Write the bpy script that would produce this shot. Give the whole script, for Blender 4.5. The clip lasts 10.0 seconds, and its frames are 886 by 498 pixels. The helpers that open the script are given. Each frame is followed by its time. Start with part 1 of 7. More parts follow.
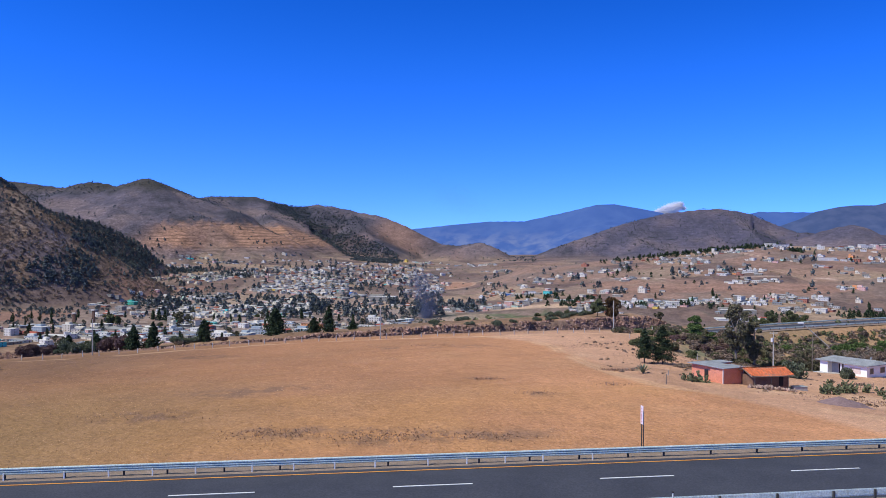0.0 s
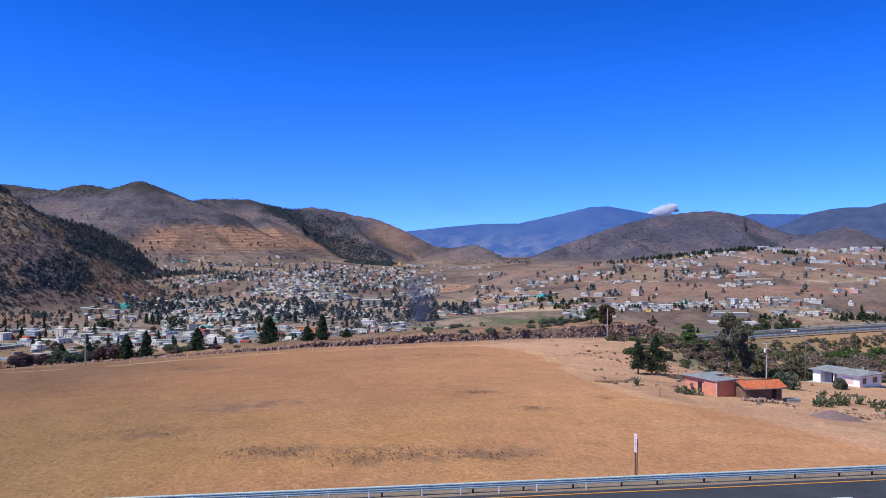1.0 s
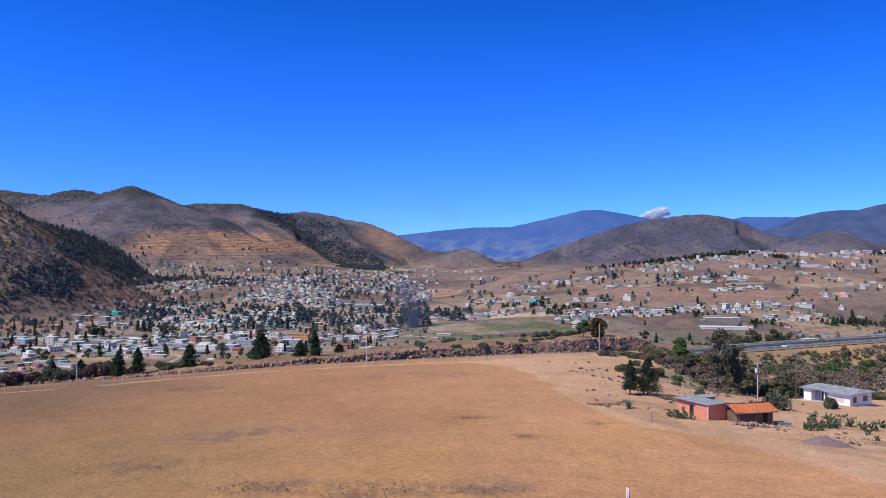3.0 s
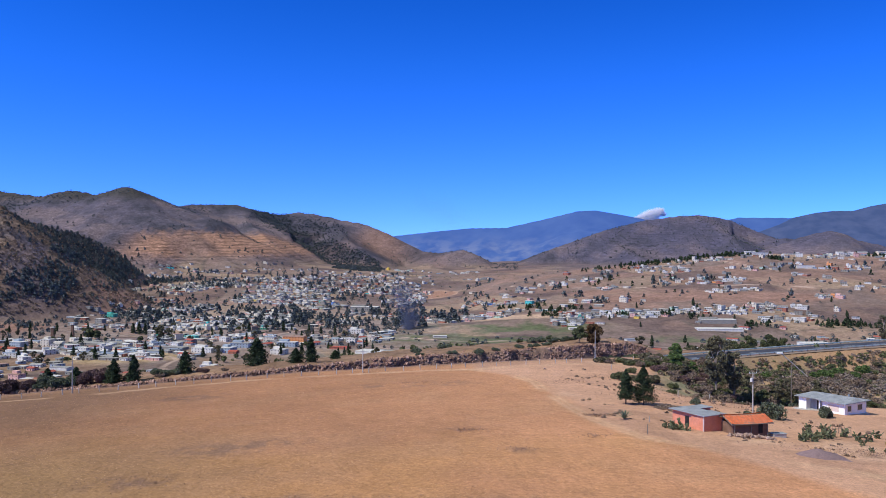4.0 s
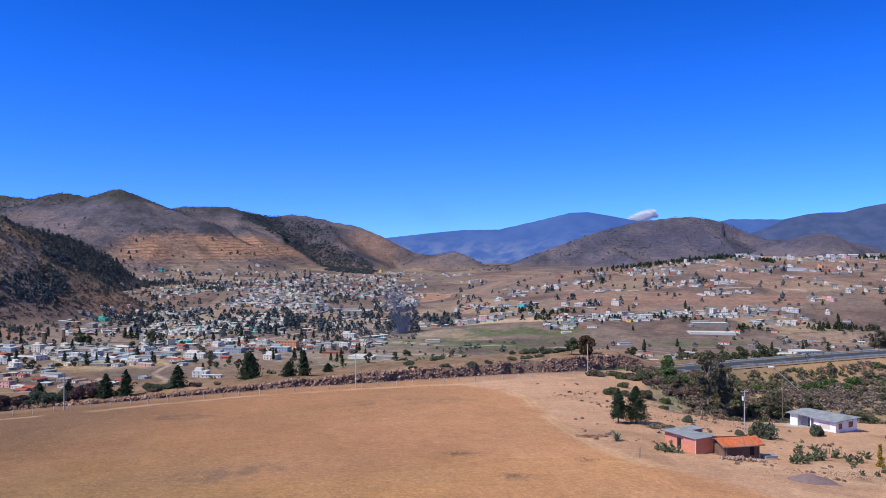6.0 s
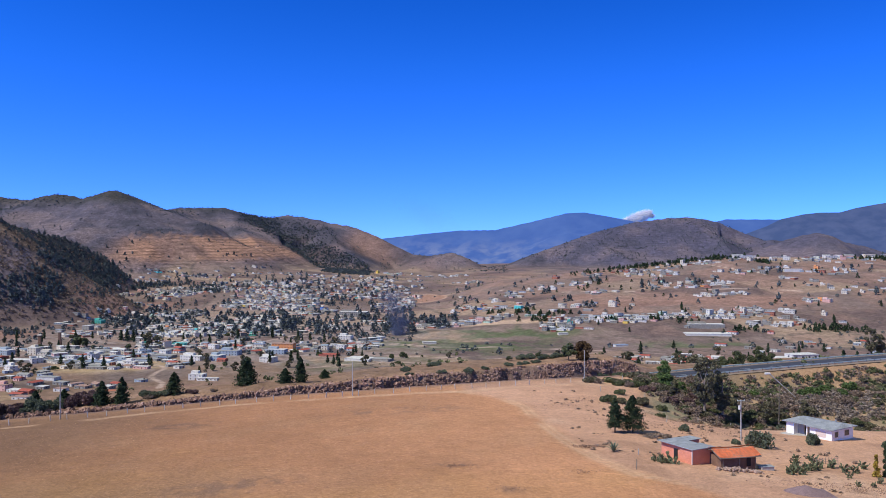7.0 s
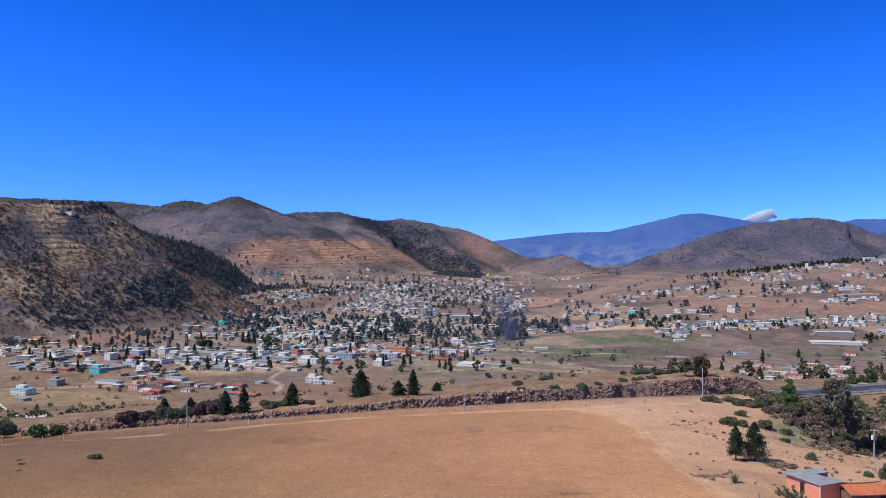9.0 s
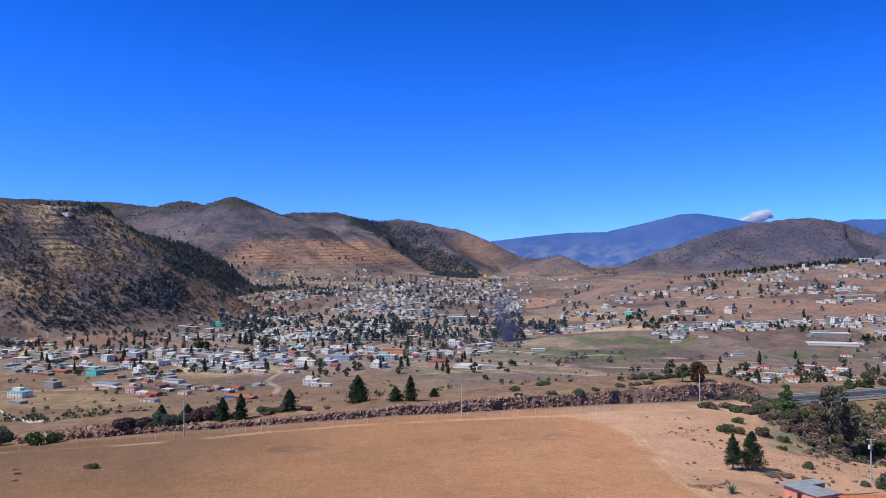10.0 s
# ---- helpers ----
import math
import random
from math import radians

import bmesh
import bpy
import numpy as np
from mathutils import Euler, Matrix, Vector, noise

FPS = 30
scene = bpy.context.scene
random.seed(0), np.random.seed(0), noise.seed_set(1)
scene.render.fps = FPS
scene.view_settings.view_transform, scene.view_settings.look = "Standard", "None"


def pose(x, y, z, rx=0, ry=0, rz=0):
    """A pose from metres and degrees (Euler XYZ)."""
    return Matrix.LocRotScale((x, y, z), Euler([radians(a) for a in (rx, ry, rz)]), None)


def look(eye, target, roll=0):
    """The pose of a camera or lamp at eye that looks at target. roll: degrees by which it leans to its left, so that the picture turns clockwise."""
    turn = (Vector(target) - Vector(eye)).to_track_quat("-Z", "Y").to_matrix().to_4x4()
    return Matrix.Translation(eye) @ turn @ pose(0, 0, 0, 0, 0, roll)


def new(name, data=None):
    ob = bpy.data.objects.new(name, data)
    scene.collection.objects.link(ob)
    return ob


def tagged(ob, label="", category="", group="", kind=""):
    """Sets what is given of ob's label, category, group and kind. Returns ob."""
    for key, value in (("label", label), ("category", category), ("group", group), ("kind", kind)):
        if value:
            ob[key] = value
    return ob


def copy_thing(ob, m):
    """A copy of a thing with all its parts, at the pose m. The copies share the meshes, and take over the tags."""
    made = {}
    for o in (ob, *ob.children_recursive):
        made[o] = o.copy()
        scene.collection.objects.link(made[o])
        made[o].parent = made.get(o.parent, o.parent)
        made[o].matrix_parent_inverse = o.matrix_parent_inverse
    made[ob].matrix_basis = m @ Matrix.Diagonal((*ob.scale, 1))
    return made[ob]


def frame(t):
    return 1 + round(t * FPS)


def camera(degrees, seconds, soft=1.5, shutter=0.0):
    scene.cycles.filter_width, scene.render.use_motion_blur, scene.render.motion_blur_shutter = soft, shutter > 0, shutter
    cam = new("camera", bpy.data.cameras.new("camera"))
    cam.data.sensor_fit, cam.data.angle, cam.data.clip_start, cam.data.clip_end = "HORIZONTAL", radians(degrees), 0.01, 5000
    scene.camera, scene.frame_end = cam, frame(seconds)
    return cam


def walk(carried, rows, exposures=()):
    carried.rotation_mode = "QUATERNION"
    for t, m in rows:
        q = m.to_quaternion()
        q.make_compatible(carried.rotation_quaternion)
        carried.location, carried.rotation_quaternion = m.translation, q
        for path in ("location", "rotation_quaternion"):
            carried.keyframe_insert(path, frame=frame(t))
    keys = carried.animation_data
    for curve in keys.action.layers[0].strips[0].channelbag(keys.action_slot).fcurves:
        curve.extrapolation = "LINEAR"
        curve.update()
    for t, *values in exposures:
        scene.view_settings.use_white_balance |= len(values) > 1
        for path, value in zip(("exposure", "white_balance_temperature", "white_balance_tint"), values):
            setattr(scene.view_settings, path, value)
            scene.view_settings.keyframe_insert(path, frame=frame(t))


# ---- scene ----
cam = camera(55.2, 10.0, soft=0.75)
# seconds, x, y, z, yaw, pitch, roll: a slow vertical climb with one quick turn to the left
ROWS = [
    (0.0, 0.000, 0.000, 17.000, -0.000, -0.548, -0.416),
    (0.5, 0.009, 0.015, 18.090, -0.225, -0.468, -0.382),
    (1.0, 0.010, 0.009, 19.169, -0.409, -0.421, -0.354),
    (1.5, -0.006, -0.027, 20.238, -0.518, -0.363, -0.272),
    (2.0, -0.025, -0.082, 21.306, -0.673, -0.321, -0.242),
    (2.5, -0.018, -0.165, 22.369, -0.806, -0.255, -0.215),
    (4.0, -0.074, -0.476, 25.642, -1.219, -0.184, -0.166),
    (4.5, -0.092, -0.571, 26.745, -1.346, -0.163, -0.143),
    (5.0, -0.093, -0.661, 27.836, -1.468, -0.167, -0.135),
    (5.5, -0.113, -0.713, 28.929, -1.590, -0.140, -0.119),
    (7.0, -0.147, -0.733, 32.230, -1.952, -0.106, -0.013),
    (7.5, -0.176, -0.669, 33.335, -2.056, -0.081, 0.034),
    (7.7, -0.181, -0.627, 33.775, -2.096, -0.065, 0.053),
    (7.8, -0.184, -0.605, 33.996, -1.412, -0.056, 0.063),
    (7.9, -0.186, -0.584, 34.216, -0.315, -0.048, 0.072),
    (8.0, -0.189, -0.563, 34.436, 1.435, -0.040, 0.082),
    (8.1, -0.192, -0.539, 34.657, 3.698, -0.033, 0.094),
    (8.2, -0.195, -0.514, 34.877, 5.516, -0.026, 0.106),
    (8.3, -0.198, -0.490, 35.098, 5.707, -0.019, 0.117),
    (8.5, -0.204, -0.441, 35.539, 5.667, -0.005, 0.141),
    (9.0, -0.222, -0.343, 36.639, 5.546, 0.012, 0.164),
    (9.5, -0.235, -0.277, 37.733, 5.445, 0.006, 0.163),
    (10.0, -0.245, -0.238, 38.820, 5.358, 0.003, 0.182)]
walk(cam, [(t, pose(x, y, z, 90 + pitch, roll, yaw)) for t, x, y, z, yaw, pitch, roll in ROWS])

# ---- light ----
SUN_FROM = Vector((-0.90, -0.48, 0)).normalized()
SUN_UP = radians(50)
world = bpy.data.worlds.new("sky")
scene.world = world
world.use_nodes = True
wn, wl = world.node_tree.nodes, world.node_tree.links
sky = wn.new("ShaderNodeTexSky")
sky.sky_type = "NISHITA"
sky.sun_disc = False
sky.sun_elevation = SUN_UP
sky.sun_rotation = math.atan2(SUN_FROM.x, SUN_FROM.y)
sky.altitude, sky.air_density, sky.dust_density, sky.ozone_density = 2300, 1.0, 0.0, 3.0
deep = wn.new("ShaderNodeGamma")
deep.inputs["Gamma"].default_value = 1.85
tone = wn.new("ShaderNodeHueSaturation")
tone.inputs["Hue"].default_value = 0.509
tone.inputs["Saturation"].default_value = 1.10
tone.inputs["Value"].default_value = 1.09
lift = wn.new("ShaderNodeVectorMath")
lift.operation = "ADD"
lift.inputs[1].default_value = (0, 0, 0.13)
wl.new(wn.new("ShaderNodeTexCoord").outputs["Generated"], lift.inputs[0])
wl.new(lift.outputs["Vector"], sky.inputs["Vector"])
wl.new(sky.outputs["Color"], deep.inputs["Color"])
wl.new(deep.outputs["Color"], tone.inputs["Color"])
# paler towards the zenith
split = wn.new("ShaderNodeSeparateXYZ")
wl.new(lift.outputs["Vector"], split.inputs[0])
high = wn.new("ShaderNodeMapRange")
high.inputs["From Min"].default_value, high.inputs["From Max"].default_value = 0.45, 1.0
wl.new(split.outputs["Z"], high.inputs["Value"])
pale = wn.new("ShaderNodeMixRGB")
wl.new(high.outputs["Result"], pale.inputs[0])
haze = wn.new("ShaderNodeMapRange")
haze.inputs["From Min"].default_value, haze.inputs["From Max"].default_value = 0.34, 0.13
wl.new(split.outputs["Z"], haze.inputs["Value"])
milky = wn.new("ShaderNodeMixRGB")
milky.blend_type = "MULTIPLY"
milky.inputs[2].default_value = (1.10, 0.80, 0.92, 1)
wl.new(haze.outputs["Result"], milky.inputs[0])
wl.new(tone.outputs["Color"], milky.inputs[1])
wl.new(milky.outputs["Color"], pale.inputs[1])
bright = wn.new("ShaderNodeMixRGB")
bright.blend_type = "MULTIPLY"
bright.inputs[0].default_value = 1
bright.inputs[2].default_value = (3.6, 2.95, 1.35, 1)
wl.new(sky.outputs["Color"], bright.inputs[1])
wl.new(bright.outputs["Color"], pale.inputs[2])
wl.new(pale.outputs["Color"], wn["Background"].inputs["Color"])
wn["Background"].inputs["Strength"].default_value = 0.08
lamp = bpy.data.lights.new("sun", "SUN")
lamp.energy, lamp.angle, lamp.color = 4.3, radians(0.6), (1.0, 0.968, 0.91)
sun = new("sun", lamp)
sun.matrix_world = look(SUN_FROM * math.cos(SUN_UP) * 900 + Vector((0, 0, math.sin(SUN_UP) * 900)), (0, 0, 0))
scene.view_settings.exposure = 0.0


# ---- helpers of this scene ----
def part(name, bm, material, parent=None, label=""):
    """Link a bmesh as one mesh object under a thing or a part."""
    me = bpy.data.meshes.new(name)
    bm.to_mesh(me)
    bm.free()
    for m in material if isinstance(material, (list, tuple)) else [material]:
        me.materials.append(m)
    ob = new(name, me)
    ob.parent = parent
    return tagged(ob, label)


def share(name, me, parent, m=None, label=""):
    ob = new(name, me)
    ob.parent = parent
    if m is not None:
        ob.matrix_local = m
    return tagged(ob, label)


def mesh_of(name, bm, material):
    me = bpy.data.meshes.new(name)
    bm.to_mesh(me)
    bm.free()
    for m in material if isinstance(material, (list, tuple)) else [material]:
        me.materials.append(m)
    return me


def thing(name, x, y, z, turn=0, label="", category="", group="", kind=""):
    ob = new(name)
    ob.matrix_basis = pose(x, y, z, 0, 0, turn)
    return tagged(ob, label, category, group, kind)


def grid_mesh(name, verts, faces, material, smooth=True):
    me = bpy.data.meshes.new(name)
    me.from_pydata(verts, [], faces)
    me.materials.append(material)
    if smooth:
        me.polygons.foreach_set("use_smooth", [True] * len(me.polygons))
    me.update()
    return me


def box(bm, x0, y0, z0, x1, y1, z1, bevel=0.0, mat=0):
    geo = bmesh.ops.create_cube(bm, size=1)
    vs = geo["verts"]
    for v in vs:
        v.co = Vector((x0 + (v.co.x + 0.5) * (x1 - x0), y0 + (v.co.y + 0.5) * (y1 - y0), z0 + (v.co.z + 0.5) * (z1 - z0)))
    fs = {f for v in vs for f in v.link_faces}
    for f in fs:
        f.material_index = mat
    if bevel:
        es = list({e for v in vs for e in v.link_edges})
        bmesh.ops.bevel(bm, geom=es, offset=bevel, segments=1, affect="EDGES")
    return vs


def rod(bm, a, b, r0, r1=None, n=8, mat=0):
    """A round bar from a to b, closed at both ends."""
    a, b = Vector(a), Vector(b)
    r1 = r0 if r1 is None else r1
    q = (b - a).to_track_quat("Z", "Y").to_matrix()
    rings = []
    for p, r in ((a, r0), (b, r1)):
        rings.append([bm.verts.new(p + q @ Vector((r * math.cos(2 * math.pi * k / n), r * math.sin(2 * math.pi * k / n), 0))) for k in range(n)])
    for k in range(n):
        bm.faces.new((rings[0][k], rings[0][(k + 1) % n], rings[1][(k + 1) % n], rings[1][k])).material_index = mat
    bm.faces.new(rings[0][::-1]).material_index = mat
    bm.faces.new(rings[1]).material_index = mat


# ---- materials ----
def material(name, colours, scale=1.0, rough=0.9, bump=0.0, bump_scale=None, fine=None, metal=0.0, island=0.0, per_object=0.0, detail=6.0, spec=0.3):
    """Noise between colours at one scale, with a finer grain, relief, and a little change from piece to piece."""
    m = bpy.data.materials.new(name)
    m.use_nodes = True
    n, l = m.node_tree.nodes, m.node_tree.links
    bsdf = n["Principled BSDF"]
    bsdf.inputs["Roughness"].default_value = rough
    bsdf.inputs["Metallic"].default_value = metal
    bsdf.inputs["Specular IOR Level"].default_value = spec
    co = n.new("ShaderNodeTexCoord")
    big = n.new("ShaderNodeTexNoise")
    big.inputs["Scale"].default_value = scale
    big.inputs["Detail"].default_value = detail
    big.inputs["Roughness"].default_value = 0.6
    l.new(co.outputs["Object"], big.inputs["Vector"])
    ramp = n.new("ShaderNodeValToRGB")
    els = ramp.color_ramp.elements
    for k in range(len(colours) - 2):
        els.new(0.5)
    for k, c in enumerate(colours):
        els[k].position = 0.3 + 0.4 * k / max(1, len(colours) - 1)
        els[k].color = (*c, 1)
    l.new(big.outputs["Fac"], ramp.inputs["Fac"])
    out = ramp.outputs["Color"]
    if fine:
        f = n.new("ShaderNodeTexNoise")
        f.inputs["Scale"].default_value = fine
        f.inputs["Detail"].default_value = 4
        l.new(co.outputs["Object"], f.inputs["Vector"])
        r = n.new("ShaderNodeMapRange")
        r.inputs["From Min"].default_value, r.inputs["From Max"].default_value = 0.3, 0.7
        r.inputs["To Min"].default_value, r.inputs["To Max"].default_value = 0.72, 1.28
        l.new(f.outputs["Fac"], r.inputs["Value"])
        mx = n.new("ShaderNodeMixRGB")
        mx.blend_type = "MULTIPLY"
        mx.inputs["Fac"].default_value = 1
        l.new(out, mx.inputs[1])
        l.new(r.outputs["Result"], mx.inputs[2])
        out = mx.outputs["Color"]
    for amount, node, socket in ((island, "ShaderNodeNewGeometry", "Random Per Island"), (per_object, "ShaderNodeObjectInfo", "Random")):
        if amount:
            g = n.new(node)
            r = n.new("ShaderNodeMapRange")
            r.inputs["To Min"].default_value, r.inputs["To Max"].default_value = 1 - amount, 1 + amount
            l.new(g.outputs[socket], r.inputs["Value"])
            mx = n.new("ShaderNodeMixRGB")
            mx.blend_type = "MULTIPLY"
            mx.inputs["Fac"].default_value = 1
            l.new(out, mx.inputs[1])
            l.new(r.outputs["Result"], mx.inputs[2])
            out = mx.outputs["Color"]
    l.new(out, bsdf.inputs["Base Color"])
    if bump:
        b = n.new("ShaderNodeTexNoise")
        b.inputs["Scale"].default_value = bump_scale or scale * 8
        b.inputs["Detail"].default_value = 5
        l.new(co.outputs["Object"], b.inputs["Vector"])
        k = n.new("ShaderNodeBump")
        k.inputs["Strength"].default_value = bump
        k.inputs["Distance"].default_value = 0.3
        l.new(b.outputs["Fac"], k.inputs["Height"])
        l.new(k.outputs["Normal"], bsdf.inputs["Normal"])
    return m


# ---- the lie of the land ----
def smooth(a, b, v):
    t = np.clip((v - a) / (b - a), 0, 1)
    return t * t * (3 - 2 * t)


def lerp_table(v, *pairs):
    xs, ys = zip(*pairs)
    return np.interp(v, xs, ys)


def value_noise(x, y, seed):
    """Smooth lattice noise from -1 to 1, on arrays."""
    xi, yi = np.floor(x).astype(np.int64), np.floor(y).astype(np.int64)
    fx, fy = x - xi, y - yi
    fx, fy = fx * fx * (3 - 2 * fx), fy * fy * (3 - 2 * fy)

    def corner(i, j):
        h = (i * 374761393 + j * 668265263 + seed * 974711) & 0x7FFFFFFF
        h = ((h ^ (h >> 13)) * 1274126177) & 0x7FFFFFFF
        return ((h ^ (h >> 16)) & 0xFFFF) / 32767.5 - 1

    a, b, c, d = corner(xi, yi), corner(xi + 1, yi), corner(xi, yi + 1), corner(xi + 1, yi + 1)
    return (a * (1 - fx) + b * fx) * (1 - fy) + (c * (1 - fx) + d * fx) * fy


def fractal(x, y, size, octaves, seed):
    out, amp = 0.0, 1.0
    for k in range(octaves):
        out = out + amp * value_noise(x / size + 13.7 * k, y / size - 7.1 * k, seed + k)
        size, amp = size / 2.03, amp * 0.5
    return out


def gullies(x, y, size, octaves, seed):
    """Ridged noise, 0 in the gullies, 1 on the spurs."""
    out, amp, total = 0.0, 1.0, 0.0
    for k in range(octaves):
        out = out + amp * (1 - np.abs(value_noise(x / size + 5.3 * k, y / size + 2.9 * k, seed + k)))
        total += amp
        size, amp = size / 2.1, amp * 0.5
    return out / total


def near_line(x, y, line):
    """Distance to a polyline of (x, y, z), and z, taken linearly, at its nearest point."""
    best = np.full(np.shape(x), 1e9)
    high = np.zeros(np.shape(x))
    for (ax, ay, az), (bx, by, bz) in zip(line, line[1:]):
        dx, dy = bx - ax, by - ay
        t = np.clip(((x - ax) * dx + (y - ay) * dy) / (dx * dx + dy * dy), 0, 1)
        d = np.hypot(x - ax - t * dx, y - ay - t * dy)
        closer = d < best
        best = np.where(closer, d, best)
        high = np.where(closer, az + t * (bz - az), high)
    return best, high


# crests of the hills: x, y, height
MAIN_RIDGE = [(-2700, 2700, 215), (-2100, 3150, 250), (-1628, 3300, 233), (-1553, 3300, 222), (-1469, 3290, 213), (-1411, 3270, 227), (-1345, 3250, 235), (-1278, 3230, 226), (-1240, 3220, 214), (-1203, 3200, 224), (-1161, 3200, 237), (-1119, 3200, 248), (-1087, 3230, 235), (-1060, 3290, 217), (-1032, 3360, 197), (-1007, 3450, 183), (-988, 3650, 202), (-922, 3720, 206), (-843, 3750, 210), (-785, 3830, 192), (-709, 3900, 174), (-644, 3900, 172), (-580, 3900, 180), (-486, 3870, 169), (-381, 3850, 145), (-275, 3800, 126), (-172, 3740, 85), (-95, 3680, 45), (-9, 3600, 4), (61, 3500, -2), (150, 3400, 13), (204, 3350, -7), (250, 3300, -46)]
SPURS = [[(-1107, 3200, 235), (-1000, 2950, 130), (-900, 2700, 20), (-860, 2500, -40)],
         [(-825, 3750, 195), (-700, 3400, 120), (-560, 3100, 40), (-430, 2900, -30)],
         [(-424, 3850, 160), (-330, 3500, 70), (-200, 3200, -20)],
         [(-1495, 3300, 215), (-1450, 2900, 120), (-1350, 2600, 20)],
         [(763, 3600, 80), (800, 3300, 10), (850, 3000, -40)],
         [(1245, 3750, 150), (1250, 3400, 60), (1200, 3100, -10)]]
LEFT_HILL = [(-1700, 1350, 190), (-1250, 1380, 158), (-985, 1500, 128), (-914, 1590, 129), (-870, 1650, 134), (-875, 1720, 118), (-878, 1790, 96), (-882, 1880, 79), (-865, 1980, 67), (-826, 2060, 51), (-794, 2110, 25), (-771, 2150, 8), (-748, 2170, -20), (-724, 2190, -43)]
MESA = [(480, 3450, -10), (518, 3500, 14), (763, 3600, 95), (973, 3700, 145), (1151, 3750, 167), (1245, 3750, 168), (1361, 3750, 148), (1432, 3700, 106), (1500, 3600, 66), (1600, 3500, 60)]
KNOB = [(1317, 3150, 31), (1424, 3150, 70), (1510, 3150, 89), (1564, 3150, 83), (1628, 3150, 53), (1693, 3150, 41)]

# the highway: it crosses in front, swings round a bend and comes back through a cutting behind the field
ROAD_DIR = 0.164
HIGHWAY = [(-900, -89.7, -6), (-300, 8.7, 0), (-60, 48.1, 0), (0, 57.9, 0), (60, 67.8, 0), (160, 84.2, -0.5), (240, 99, -2), (310, 124, -4), (360, 168, -6), (380, 225, -8), (366, 285, -10),
           (325, 335, -11.5), (270, 357, -12.5), (201, 350, -13.8), (150, 336, -15.2), (117, 328, -16.5), (91, 320, -17.5), (57, 309, -18.6), (20, 296, -19.4),
           (-19, 283, -20.4), (-60, 274, -22.3), (-101, 267, -25), (-160, 256, -29), (-260, 238, -37), (-420, 215, -48), (-700, 190, -66)]


def chaikin(line, times):
    for _ in range(times):
        out = [line[0]]
        for a, b in zip(line, line[1:]):
            out += [tuple(p * 0.75 + q * 0.25 for p, q in zip(a, b)), tuple(p * 0.25 + q * 0.75 for p, q in zip(a, b))]
        line = out + [line[-1]]
    return line


ROAD_LINE = chaikin(HIGHWAY, 2)


def cut_y(x):
    """Where the highway's far leg runs, seen along x."""
    return lerp_table(x, (-900, 180), (-420, 215), (-260, 238), (-160, 256), (-101, 267), (-60, 274), (-19, 283), (20, 296), (57, 309), (91, 320), (117, 328), (150, 336), (201, 350), (270, 357), (400, 380), (900, 420))


def lift(x, y):
    """How far the valley floor rises under the upper town."""
    return 32 * smooth(1350, 2400, y) * smooth(0.02, -0.2, x / np.maximum(y, 1.0))


def natural(x, y):
    """Height of the land before the road was cut."""
    field = -8.3 - 0.035 * np.clip(y - 140, 0, 400) - 0.03 * np.clip(-x, 0, 400) - 0.075 * np.clip(x - 42, 0, 90) * (1 - smooth(230, 275, y) * (1 - smooth(75, 110, x))) - 0.03 * np.clip(-x - 40, 0, 120) * smooth(195, 245, y)
    field = field + 0.25 * fractal(x, y, 40, 3, 11) + 0.09 * fractal(x, y, 5, 3, 12)
    # the ravine beside the white house
    rav = np.exp(-((y - 262 - 0.35 * (x - 120)) / 24) ** 2) * smooth(55, 105, x)
    field = field - 9 * rav + rav * 1.5 * fractal(x, y, 14, 3, 15)
    rim = lerp_table(x, (-420, -42), (-260, -32), (-146, -21.6), (-111, -20.9), (-84, -18.7), (-22, -14.6), (6, -13.3), (36, -12.6), (65, -11.7), (79, -11.9), (87, -14), (100, -18), (130, -19.5), (200, -19.5), (400, -22))
    rim = rim + 0.5 * fractal(x, y, 9, 3, 17)
    u = y - cut_y(x) - 20
    floor = -95 + 35 * smooth(2000, 3400, y) + 5 * fractal(x, y, 500, 3, 21) * smooth(900, 1500, y) + lift(x, y) - 0.010 * np.clip(-x - 200, 0, 1500) * smooth(600, 1000, y)
    # the slope across the valley climbs to a crest and falls away behind it
    climb = lerp_table(x / np.maximum(y, 1.0), (-0.02, 0), (0.04, 14), (0.10, 48), (0.236, 76), (0.38, 104), (0.52, 110), (0.7, 114))
    floor = floor + climb * np.clip((y - 1120) / 780, 0, 1) * (1 - 0.75 * smooth(1930, 2600, y))
    fall = smooth(0, 1, np.clip(u / 560, 0, 1) ** 0.8)
    far = rim + (floor - rim) * fall + 1.5 * fractal(x, y, 60, 4, 23) * smooth(0, 120, u)
    low = field + (far - field) * smooth(-24, -10, u)
    # hills rise out of the valley floor
    warp = 90 * fractal(x, y, 420, 3, 31)
    for line, slope, rough in ((MAIN_RIDGE, 0.33, 32), (LEFT_HILL, 0.70, 20), (MESA, 0.32, 22), (KNOB, 0.36, 14)):
        d, top = near_line(x, y, line)
        d2 = np.maximum(d + warp * smooth(60, 500, d), 0)
        h = top - slope * d2 - rough * (1 - gullies(x + warp, y, 330, 4, 41)) * smooth(20, 350, d)
        low = np.maximum(low, h) + 0.0
    for line in SPURS:
        d, top = near_line(x, y, line)
        h = top - 0.36 * d - 20 * (1 - gullies(x, y, 260, 3, 43))
        low = np.maximum(low, h)
    return low


